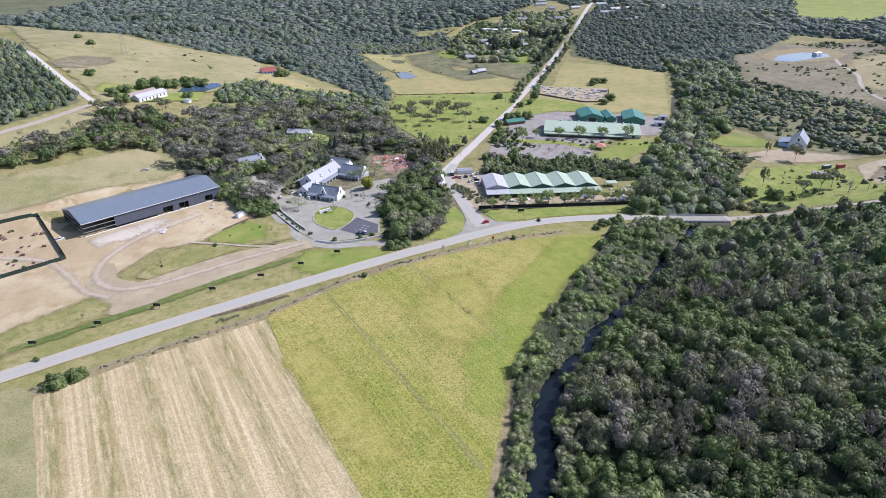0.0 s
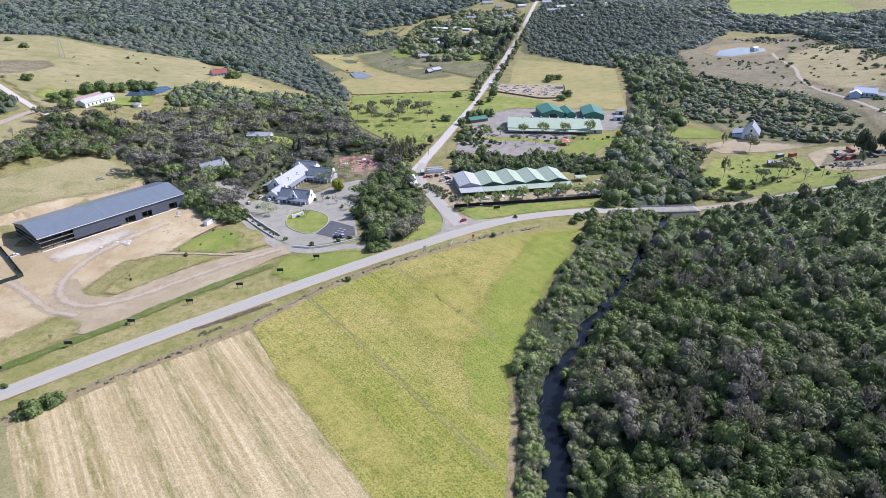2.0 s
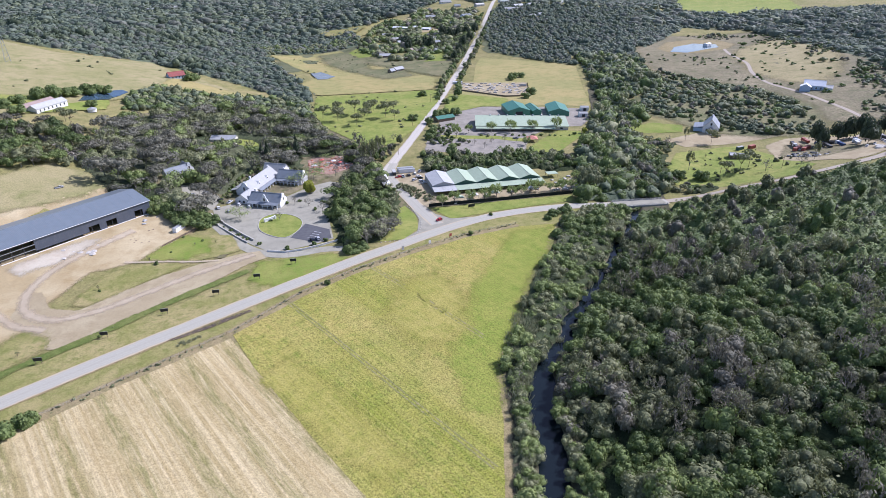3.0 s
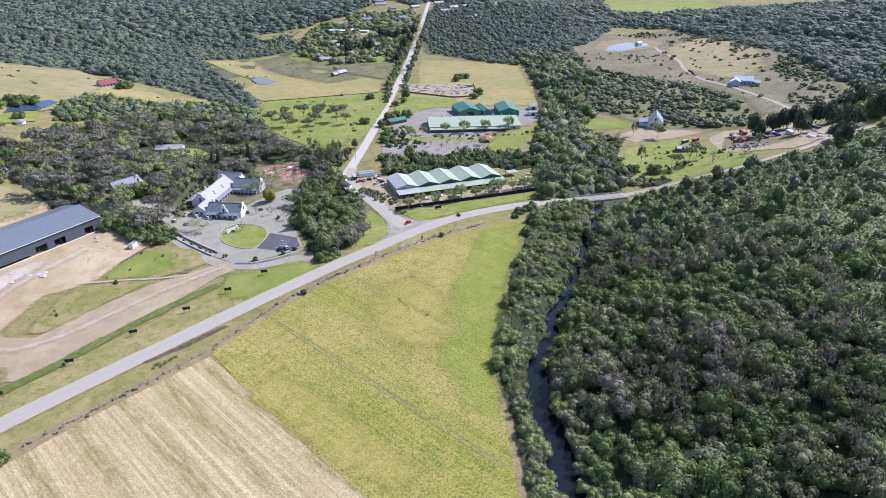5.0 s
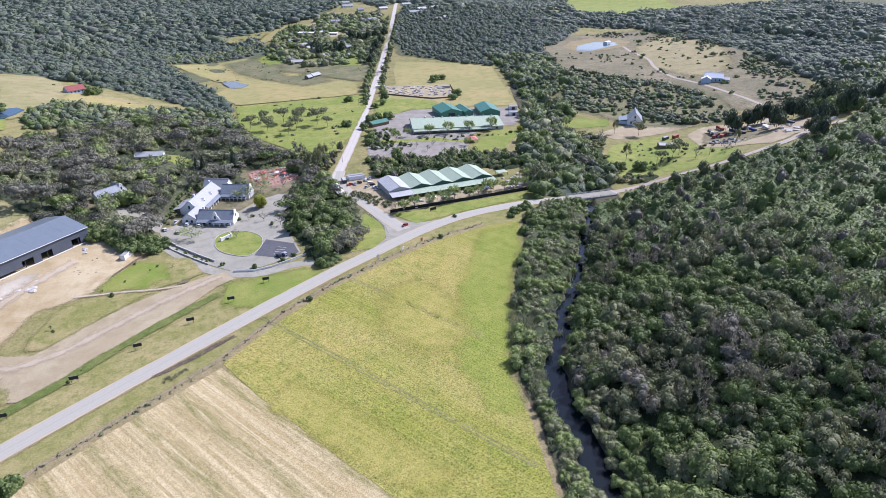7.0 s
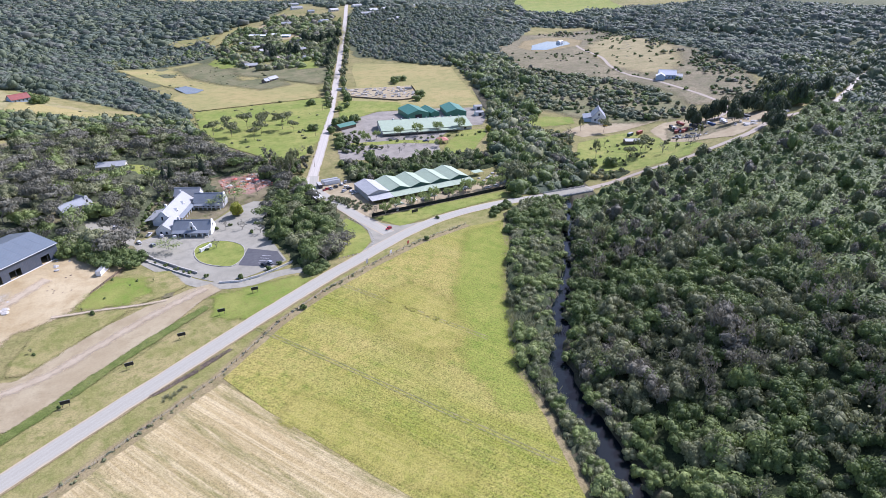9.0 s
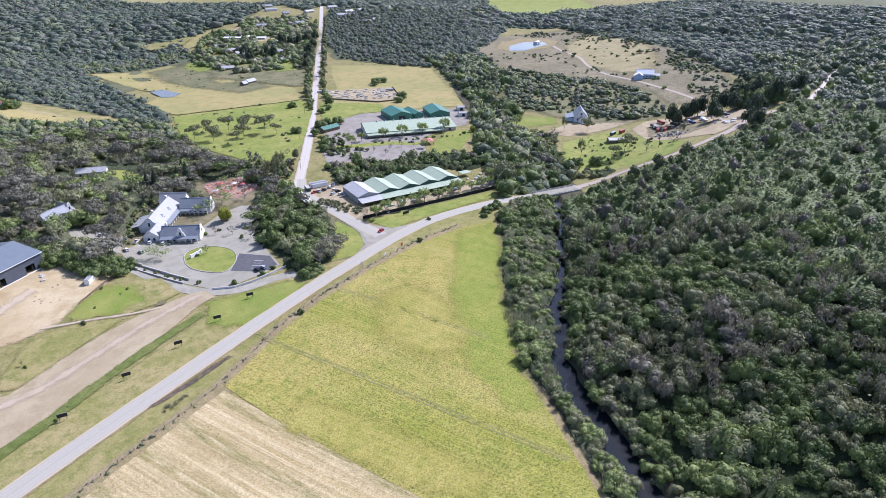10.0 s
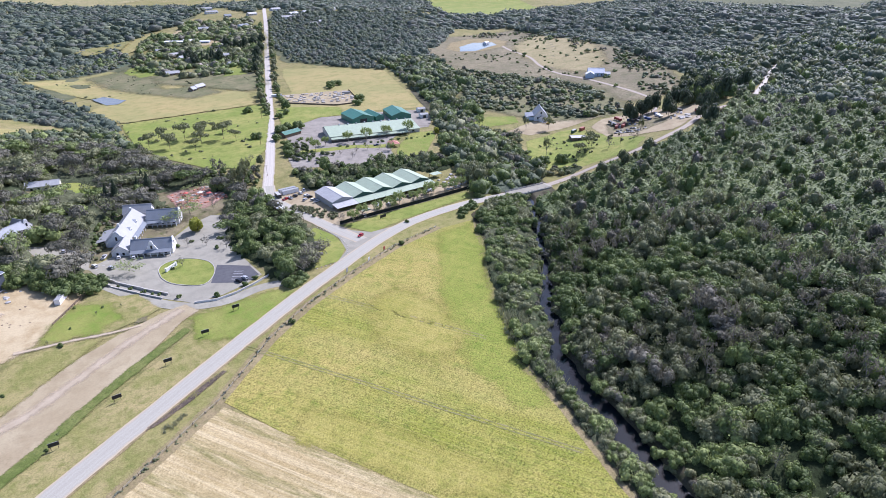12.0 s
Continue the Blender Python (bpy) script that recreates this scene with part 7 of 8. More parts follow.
for k in range(9):
    z0, z1 = 33 * k / 9, 33 * (k + 1) / 9
    w0, w1 = 2.6 - 2.25 * k / 9, 2.6 - 2.25 * (k + 1) / 9
    for ax in (0, 1):
        for s in (-1, 1):
            bm = bmesh.new()
            p, q = ((-w0, s * w0, z0), (w1, s * w1, z1)) if ax else ((s * w0, -w0, z0), (s * w1, w1, z1))
            rod(bm, p, q, 0.07, 0.07, 4)
            part("brace", bm, steel, mast)
for z in (24, 28, 32):
    bm = bmesh.new()
    rod(bm, (-4.5, 0, z), (4.5, 0, z + 0.4), 0.12, 0.12, 4)
    part("cross_arm", bm, steel, mast)


# ---- vehicles ----
def paint(name, col):
    return plain(name, col, 0.3, 0.1, 0.05)


CAR_PAINT = {"white": paint("white_car", (0.75, 0.75, 0.74)), "red": paint("red_car", (0.4, 0.025, 0.03)), "silver": paint("silver_car", (0.45, 0.46, 0.47)), "black": paint("black_car", (0.025, 0.025, 0.03)), "blue": paint("blue_car", (0.05, 0.09, 0.2)), "yellow": paint("yellow_car", (0.55, 0.36, 0.05))}


def wheel(th, x, y, r):
    bm = bmesh.new()
    bmesh.ops.create_cone(bm, cap_ends=True, segments=12, radius1=r, radius2=r, depth=0.24, matrix=pose(x, y, r, 90))
    w = part("wheel", bm, rubber, th)
    bm = bmesh.new()
    bmesh.ops.create_cone(bm, cap_ends=True, segments=10, radius1=r * 0.6, radius2=r * 0.6, depth=0.27, matrix=pose(x, y, r, 90))
    part("rim", bm, steel, w)


def car(x, y, turn, colour, kind="hatchback", z=None, where="parked on the forecourt"):
    th = empty("pickup" if kind == "pickup" else "car", x, y, (high(x, y) + 0.24) if z is None else z, turn, f"{colour} {kind} {where}", "car", "parked cars")
    m = CAR_PAINT[colour]
    L = 5.1 if kind == "pickup" else 4.2
    bm = bmesh.new()
    ring = [(-L / 2, 0.35), (L / 2 - 0.1, 0.35), (L / 2, 0.6), (L / 2 - 0.15, 0.85), (L / 2 - 1.1, 0.98), (-L / 2 + 0.1, 0.98), (-L / 2, 0.8)]
    prism(bm, ring, "y", -0.85, 0.85)
    part("body", bm, m, th)
    c0, c1 = (-0.3, L / 2 - 1.0) if kind == "pickup" else (-L / 2 + 0.15, L / 2 - 1.0)
    bm = bmesh.new()
    prism(bm, [(c0, 0.96), (c1, 0.96), (c1 - 0.6, 1.42), (c0 + 0.3, 1.42)], "y", -0.76, 0.76)
    cab = part("window_band", bm, window_glass, th)
    bm = bmesh.new()
    prism(bm, [(c0 + 0.25, 1.42), (c1 - 0.55, 1.42), (c1 - 0.75, 1.5), (c0 + 0.45, 1.5)], "y", -0.74, 0.74)
    part("cab_roof", bm, m, cab)
    if kind == "pickup":
        part("load_bed", boxed(-L / 2 + 0.1, -0.4, -0.7, 0.7, 0.985, 1.02), dark_steel, th)
    for wx in (-L / 2 + 0.8, L / 2 - 0.8):
        for wy in (-0.78, 0.78):
            wheel(th, wx, wy, 0.33)
    for wy in (-0.6, 0.6):
        part("headlight", boxed(L / 2 - 0.08, L / 2 + 0.01, wy - 0.15, wy + 0.15, 0.62, 0.78), white_paint, th)
    return th


def truck(x, y, turn, cab_mat, bed_mat, label, L=9.0):
    th = empty("truck", x, y, high(x, y) + 0.25, turn, label, "truck", "yard trucks")
    bm = bmesh.new()
    prism(bm, [(L / 2 - 2.2, 0.7), (L / 2, 0.7), (L / 2, 1.9), (L / 2 - 0.35, 3.0), (L / 2 - 2.2, 3.0)], "y", -1.2, 1.2)
    cab = part("cab", bm, cab_mat, th)
    part("windscreen", boxed(L / 2 - 0.25, L / 2 + 0.02, -1.0, 1.0, 1.75, 2.5), window_glass, cab)
    part("chassis", boxed(-L / 2, L / 2 - 0.2, -0.5, 0.5, 0.6, 0.95), dark_steel, th)
    part("load_body", boxed(-L / 2, L / 2 - 2.5, -1.25, 1.25, 0.96, 2.7), bed_mat, th)
    for wx in (-L / 2 + 1.0, -L / 2 + 2.2, L / 2 - 1.2):
        for wy in (-1.05, 1.05):
            wheel(th, wx, wy, 0.5)


car(114.8, 305.5, 200, "red", "hatchback", where="waiting at the road junction")
for x, y, a, c, k in ((-9, 381, 40, "black", "hatchback"), (-3.5, 376.5, 55, "white", "pickup"), (2.5, 371.5, 60, "white", "hatchback"), (8.5, 366.5, 60, "white", "hatchback"), (-10.5, 368, 100, "white", "hatchback"), (-4.5, 361.5, 100, "silver", "hatchback"), (-22, 384, 40, "white", "hatchback"), (-26, 390, 62, "white", "pickup"), (-18, 394, 62, "silver", "hatchback"), (38, 304, 100, "black", "hatchback"), (41.5, 304.5, 100, "silver", "hatchback")):
    car(x, y, a, c, k)
for x, y, a, c, k in ((113, 388, 20, "red", "pickup"), (116.5, 388, 90, "white", "pickup"), (121, 389, 95, "black", "hatchback"), (126.5, 391, 80, "white", "hatchback"), (131, 394, 60, "white", "pickup"), (122, 378, 30, "silver", "hatchback"), (126, 374, 10, "white", "hatchback"), (126, 370, 10, "white", "pickup"), (127, 380, 5, "black", "hatchback"), (127, 384, 5, "white", "hatchback"), (158, 333, 85, "white", "hatchback"), (176, 334, 85, "black", "pickup"), (180, 334, 85, "black", "hatchback"), (192, 333, 85, "silver", "hatchback"), (196, 333, 85, "white", "hatchback"), (135, 327, 0, "white", "hatchback"), (207, 325, -10, "white", "pickup"), (213, 324, -10, "silver", "hatchback")):
    car(x, y, a, c, k, where="parked in the nursery yard")
car(236, 447, -20, "blue", "pickup", where="parked by the hall")
car(398, 390, -40, "white", "pickup", where="parked by the white house")
car(397, 385, -40, "yellow", "hatchback", where="parked by the white house")
car(-127, 316, 40, "white", "pickup", z=5.1, where="parked beside the steel shed")
car(-101, 401, 30, "silver", "pickup", where="parked on the yellow slope")
truck_white, truck_blue = CAR_PAINT["white"], CAR_PAINT["blue"]
truck_red = plain("faded_red_paint", (0.3, 0.06, 0.045), 0.5, 0.0, 0.25)
for x, y, a, cm, bm_, lab in ((444, 338, 70, truck_red, truck_red, "faded red tipper truck in the dusty yard"), (428, 335, 60, CAR_PAINT["black"], dark_steel, "small black truck in the dusty yard"), (424, 329, 60, truck_white, dark_steel, "white-cabbed flat truck in the dusty yard"), (445, 309, 75, truck_white, truck_blue, "white truck with a blue body"), (439, 321, 80, truck_blue, dark_steel, "dark blue truck in the dusty yard"), (451, 324, 100, truck_blue, dark_steel, "dark blue truck in the dusty yard"), (436, 312, 70, CAR_PAINT["black"], dark_steel, "black truck in the dusty yard"), (449, 300, 60, truck_white, steel, "white truck with a steel body"), (471, 297, 70, CAR_PAINT["black"], dark_steel, "black truck in the dusty yard"), (464, 290, 80, truck_white, dark_steel, "white-cabbed flat truck in the dusty yard"), (443, 262, 50, truck_red, dark_steel, "faded red tipper truck in the dusty yard"), (458, 306, 60, truck_blue, steel, "dark blue truck in the dusty yard")):
    truck(x, y, a, cm, bm_, lab)
for x, y, c in ((431, 318, "white"), (428, 311, "silver"), (441, 281, "white"), (450, 280, "white"), (432, 280, "white"), (456, 286, "silver"), (421, 322, "white")):
    car(x, y, 30, c, "pickup", where="parked in the truck yard")


# ---- roadside things ----
def billboard(x, y, turn):
    th = empty("billboard", x, y, high(x, y), turn, "dark advertising board on two timber posts", "billboard", "roadside boards")
    part("panel", boxed(-1.6, 1.6, -0.06, 0.06, 1.5, 3.0), dark_board, th)
    part("panel_frame", boxed(-1.67, 1.67, -0.04, 0.04, 3.0, 3.1), concrete, th)
    for px in (-1.1, 1.1):
        part("post", boxed(px - 0.08, px + 0.08, 0.07, 0.22, -0.3, 3.0), timber, th)
    return th


first = billboard(24.6, 279.5, -12)
for k, (x, y) in enumerate(((5.5, 269), (-14, 259.5), (-36, 250), (-59, 239), (-81, 228), (-103, 217))):
    copy_thing(first, pose(x, y, high(x, y), 0, 0, -12 + (k % 3) * 3))
for tone, (x, y, h) in enumerate(((82.4, 273, 3.6), (99, 276.5, 2.6), (113, 281, 2.8))):
    th = empty("road_sign", x, y, high(x, y), 20, ("tall pale sign board on timber posts", "white sign board on timber posts", "faded red sign board on timber posts")[tone], "sign", "junction signs")
    part("panel", boxed(-0.8, 0.8, -0.06, 0.06, h * 0.35, h), (concrete, white_wall, plain("faded_red_board", (0.42, 0.1, 0.07), 0.7))[tone], th)
    for px in (-0.6, 0.6):
        part("post", boxed(px - 0.07, px + 0.07, 0.06, 0.18, -0.3, h), timber, th)
th = empty("info_board", 141, 317.5, high(141, 317.5), 0, "dark notice board on the grassy bank", "sign")
part("panel", boxed(-2.2, 2.2, -0.1, 0.1, 0.8, 2.6), dark_board, th)
for px in (-1.9, 1.9):
    part("post", boxed(px - 0.1, px + 0.1, 0.1, 0.25, -0.3, 2.7), timber, th)


def line_of(pts, gap):
    out, carry = [], 0.0
    for a, b in zip(pts, pts[1:]):
        a, b = Vector(a), Vector(b)
        d = (b - a).length
        while carry < d:
            out.append((a.lerp(b, carry / d), (b - a).normalized()))
            carry += gap
        carry -= d
    return out


def cloth_fence(name, pts, h, mat, label, gap=3.0):
    """A cloth-covered fence: posts and a panel in each bay."""
    th = empty(name, *pts[0], 0, 0, label, "fence")
    th.matrix_world = Matrix()
    ps = line_of(pts, gap)
    for (p, d), (q, _) in zip(ps, ps[1:]):
        mid, L = (p + q) / 2, (q - p).length
        a = math.degrees(math.atan2((q - p).y, (q - p).x))
        z = high(mid.x, mid.y)
        part("fence_panel", boxed(-L / 2, L / 2, -0.04, 0.04, -0.2, h, m=pose(mid.x, mid.y, z, 0, 0, a)), mat, th)
        part("fence_post", boxed(-0.07, 0.07, 0.05, 0.19, -0.3, h + 0.15, m=pose(p.x, p.y, high(p.x, p.y), 0, 0, a)), timber, th)


cloth_fence("nursery_fence", [(116, 328), (124, 327.5), (172, 321.5), (213, 317.5), (221, 317)], 2.3, shade_net, "black shade-cloth fence along the nursery")
cloth_fence("site_fence", [(-170, 329), (-146, 341.5), (-117, 295.5), (-145, 279), (-170, 265)], 2.4, fence_green, "dark green shade-cloth fence round a plant yard")
cloth_fence("site_wire_fence", [(-24, 339), (-31, 331), (-42, 319)], 1.3, timber, "low timber fence beside the green patch", 2.5)
cloth_fence("stone_yard_fence", [(264, 651), (298, 599), (325, 591), (354, 655)], 1.6, timber, "weathered fence round the stone yard", 4.0)


def low_wall(name, pts, h, thick, mat, label):
    th = empty(name, 0, 0, 0, 0, label, "wall")
    for a, b in zip(pts, pts[1:]):
        a, b = Vector(a), Vector(b)
        mid, L = (a + b) / 2, (b - a).length
        m = pose(mid.x, mid.y, high(mid.x, mid.y) + 0.1, 0, 0, math.degrees(math.atan2((b - a).y, (b - a).x)))
        part("wall_length", boxed(-L / 2, L / 2, -thick / 2, thick / 2, -0.4, h, m=m), mat, th)
        part("coping", boxed(-L / 2, L / 2, -thick / 2 - 0.06, thick / 2 + 0.06, h, h + 0.1, m=m), stone, th)


low_wall("drive_wall", [(-15, 360), (-8, 344), (0, 328), (7, 315)], 1.0, 0.5, stone, "low stone wall along the drive")
low_wall("planter_wall", [(-18, 357), (-11, 341), (-3.5, 326), (3.5, 313)], 0.7, 0.4, stone, "low stone wall of the planted bed beside the drive")
low_wall("lawn_kerb", LAWN_RING, 0.2, 0.2, concrete, "pale kerb round the lawn island")
low_wall("entrance_wall", [(13, 298.5), (22, 294), (32, 294), (42, 296), (52, 299)], 0.9, 0.4, white_wall, "low white wall curving round the entrance")
for a0 in range(9):
    th = empty("parking_bay_line", 0, 0, 0, 0, "white painted parking bay line", "road marking", "bay lines", kind="structure")
    x, y = (40 + a0 * 1.6, 305.5 + a0 * 2.4) if a0 < 4 else (-14 + (a0 - 4) * 4.0, 361 + (a0 - 4) * 3.2)
    th.matrix_world = pose(x, y, high(x, y) + 0.2, 0, 0, 140)
    part("line", boxed(0, 4.8, -0.08, 0.08, 0, 0.02), white_paint, th)

# stones edging the junction lawn
_first = None
for p, d in line_of([(74, 288.5), (88, 286.8), (96, 292), (101.5, 300), (104.5, 310), (105, 322), (103, 336)], 2.6):
    if _first is None:
        _first = empty("edging_stone", p.x, p.y, high(p.x, p.y) + 0.2, 0, "whitewashed edging stone on the lawn kerb", "stone", "kerb stones")
        bm = bmesh.new()
        bmesh.ops.create_icosphere(bm, subdivisions=1, radius=0.42)
        for v in bm.verts:
            v.co.z *= 0.8
        part("stone", bm, stone, _first)
    else:
        copy_thing(_first, pose(p.x, p.y, high(p.x, p.y) + 0.2, 0, 0, p.x * 40))

# field fence along the road
fence = empty("field_fence", 0, 0, 0, 0, "old wire fence with timber posts along the field", "fence")
FENCE = [(-92, 186), (-50, 205), (-8, 225), (25, 248), (54, 262), (88, 273), (122, 282), (157, 285)]
for p, d in line_of(FENCE, 6.0):
    part("fence_post", boxed(-0.08, 0.08, -0.08, 0.08, -0.3, 1.35, m=pose(p.x, p.y, high(p.x, p.y))), timber, fence)
for z in (0.5, 0.9, 1.2):
    for a, b in zip(FENCE, FENCE[1:]):
        bm = bmesh.new()
        rod(bm, (*a, high(*a) + z), (*b, high(*b) + z), 0.02, 0.02, 4)
        part("wire", bm, steel, fence)


def pole(x, y, h, label):
    th = empty("utility_pole", x, y, high(x, y), 0, label, "pole", "utility poles")
    bm = bmesh.new()
    rod(bm, (0, 0, -0.5), (0, 0, h), 0.16, 0.11, 8)
    part("shaft", bm, timber, th)
    part("cross_arm", boxed(-1.0, 1.0, -0.07, 0.07, h - 0.8, h - 0.65), timber, th)


for x, y, h in ((98, 340, 9.5), (128, 440, 9), (165, 520, 9), (213, 608, 9), (262, 700, 9), (252, 640, 11), (445, 372, 9), (500, 400, 9), (322, 300, 9), (362, 286, 9)):
    pole(x, y, h, "weathered timber utility pole")

# heaps, pots and clutter
def heap(name, xs, ys, n, size, mat, label, seed, flat=0.5, category="heap"):
    rng = random.Random(seed)
    bm = bmesh.new()
    for _ in range(n):
        x, y, r = rng.uniform(*xs), rng.uniform(*ys), rng.uniform(*size)
        q = bmesh.ops.create_icosphere(bm, subdivisions=1, radius=r, matrix=pose(x, y, high(x, y) + r * 0.25, 0, 0, rng.uniform(0, 90)))
        for v in q["verts"]:
            v.co.z = high(x, y) + 0.15 + (v.co.z - high(x, y) - 0.15) * flat
            v.co.x += rng.uniform(-0.3, 0.3) * r
            v.co.y += rng.uniform(-0.3, 0.3) * r
    ob = part(name, bm, mat)
    return tagged(ob, label, category, kind="stuff")


heap("rubble", (-52, -36), (350, 366), 16, (0.5, 1.3), concrete, "loose rubble and pale blocks on the site", 1)
heap("site_spoil", (-92, -72), (318, 330), 8, (1.0, 2.4), stone, "pale heaps of cement and sand before the shed", 2, 0.3)
heap("site_blocks", (-60, -44), (328, 344), 10, (0.3, 0.7), timber, "timber and blocks lying on the site", 3)
rng_s = random.Random(4)
_first = None
for line_no in range(9):
    for slab_no in range(14):
        x, y = 272 + slab_no * 4.9 + line_no * 1.0 + rng_s.uniform(-1.2, 1.2), 690 - line_no * 7.6 - slab_no * 2.6 + rng_s.uniform(-1.5, 1.5)
        if rng_s.random() < 0.3 or not inside([(278, 692), (351, 656), (324, 594), (299, 602), (266, 652)], np.array([x]), np.array([y]))[0]:
            continue
        m = pose(x, y, high(x, y) + 0.3, 0, 0, -24 + rng_s.uniform(-15, 15)) @ Matrix.Diagonal((rng_s.uniform(0.6, 1.3), rng_s.uniform(0.6, 1.3), rng_s.uniform(0.5, 1.6), 1))
        if _first is None:
            _first = empty("stone_stack", 0, 0, 0, 0, "stack of pale cut stone in the stone yard", "stone", "stone stacks")
            bm = boxed(-1.9, 1.9, -1.3, 1.3, 0, 1.3)
            bmesh.ops.bevel(bm, geom=bm.edges[:], offset=0.12, segments=1, affect="EDGES")
            part("slab", bm, stone, _first)
            _first.matrix_world = m
        else:
            copy_thing(_first, m)
heap("quarry_spoil", (214, 230), (326, 350), 26, (0.8, 2.0), stone, "heaps of pale stone at the yard's end", 5)
heap("yard_spoil", (425, 480), (262, 272), 16, (1.5, 4.0), stone, "sand and rubble heaps along the track", 6, 0.35)
heap("scrap_heap", (398, 416), (290, 316), 30, (0.8, 2.2), dark_steel, "dark scrap heap in the truck yard", 7, 0.5)
patch("terrace", [(54, 420), (58, 450), (74, 458), (90, 448), (92, 430), (82, 420), (68, 412)], brick_paving, 0.2, "pinkish brick terrace behind the hotel", wobble=1.0)
heap("terrace_clutter", (56, 88), (420, 450), 60, (0.5, 1.3), terracotta, "terracotta pots and brick stacks on the terrace", 8, 0.6)
heap("terrace_stone", (56, 88), (420, 450), 30, (0.6, 1.6), stone, "pale stone pieces on the terrace", 9, 0.6)
red_cloth = plain("faded_red_canvas", (0.55, 0.13, 0.1), 0.8)
for k, (x, y) in enumerate(((60, 430), (64, 425), (67, 441), (75, 436), (79, 431))):
    th = empty("parasol", x, y, high(x, y) + 0.2, k * 17, "faded red parasol on the terrace", "parasol", "terrace parasols")
    bm = bmesh.new()
    bmesh.ops.create_cone(bm, cap_ends=True, segments=8, radius1=1.9, radius2=0.05, depth=0.8, matrix=pose(0, 0, 2.6))
    part("canopy", bm, red_cloth if k % 3 else white_paint, th)
    bm = bmesh.new()
    rod(bm, (0, 0, -0.1), (0, 0, 2.4), 0.04, 0.04)
    part("pole", bm, steel, th)
th = empty("entrance_sign", 18.5, 341, high(18.5, 341) + 0.2, 30, "white freestanding entrance sign on the round lawn", "sign")
part("panel", boxed(-3.6, 3.6, -0.3, 0.3, 0.0, 1.6), white_wall, th)
part("coping", boxed(-3.8, 3.8, -0.4, 0.4, 1.6, 1.8), white_paint, th)
for px in (-3.6, 3.6):
    part("pier", boxed(px - 0.5, px + 0.5, -0.5, 0.5, -0.2, 2.1), white_wall, th)

def sown_spots(poly, n, seed):
    rng = random.Random(seed)
    xs, ys = [p[0] for p in poly], [p[1] for p in poly]
    out = []
    while len(out) < n:
        x, y = rng.uniform(min(xs), max(xs)), rng.uniform(min(ys), max(ys))
        if inside(poly, np.array([x]), np.array([y]))[0]:
            out.append((x, y, rng.uniform(0.7, 1.3)))
    return out


# stock standing in the walled yard
_stock = None
for k, (x, y, sc) in enumerate(sown_spots([(-164, 330), (-146, 338), (-118, 298), (-140, 281)], 18, 8)):
    m = pose(x, y, high(x, y) + 0.3, 0, 0, k * 37) @ Matrix.Diagonal((sc, sc, sc, 1))
    if _stock is None:
        _stock = empty("timber_stack", 0, 0, 0, 0, "stack of dark reddish timber in the yard", "timber stack", "yard stock")
        for lay in range(4):
            part("plank_layer", boxed(-1.1, 1.1, -0.7 + 0.1 * (lay % 2), 0.7, lay * 0.3, lay * 0.3 + 0.24), brick_wall if lay % 2 else timber, _stock)
        _stock.matrix_world = m
    else:
        copy_thing(_stock, m)


# ---- single trees ----
def tree(name, label, crown_parts, bark_mat, leaf_mat, r, h, category="tree", group=""):
    """A tree at the origin: a trunk with limbs, and a crown."""
    th = empty(name, 0, 0, -500, 0, label, category, group)
    V, F, S = crown_parts
    for nm, k, mat in (("trunk", 1, bark_mat), ("crown", 0, leaf_mat)):
        f = F[S == k]
        used, inv = np.unique(f, return_inverse=True)
        me = mesh_np(nm, V[used] * np.array([r, r, h]), inv.reshape(-1, 3), [mat], tint=np.full(len(used), 0.55))
        ob = new(nm, me)
        ob.parent = th
    return th


def yard_pine(seed, n, leaf):
    """A bare lower trunk, rising limbs and a rounded, heavy crown in several clumps."""
    V, F, S = crown(seed, n, leaf, lobes=13, low=0.3, flat=0.8, wide=0.62, core=0.74, top=1.0)
    out, _ = limbs(seed, 2, 0.7, 0.42, 0.035, 5)
    return join([(V, F, 0)] + out)


def full(seed, n, leaf, **k):
    V, F, S = crown(seed, n, leaf, **k)
    out, _ = limbs(seed, 2, 0.8, k.get("low", 0.25) + 0.1, 0.045, 4)
    return join([(V, F, 0)] + out)


def conifer(seed, n=420, leaf=0.11):
    rng = np.random.default_rng(seed)
    z = rng.uniform(0.06, 1.0, n)
    a = rng.uniform(0, 6.28, n)
    r = (1 - z) ** 0.8 * rng.uniform(0.6, 1.05, n)
    p = np.stack([r * np.cos(a), r * np.sin(a), z], 1)
    core = ICO_V * np.array([0.5, 0.5, 0.42]) + [0, 0, 0.42]
    return join([(*sprays(p, np.stack([np.cos(a), np.sin(a), 0 * a + 0.5], 1), leaf, rng), 0), (core, ICO_F, 0), (*stick(np.array([0, 0, -0.05]), np.array([0, 0, 0.9]), 0.06, 0.02), 1)])


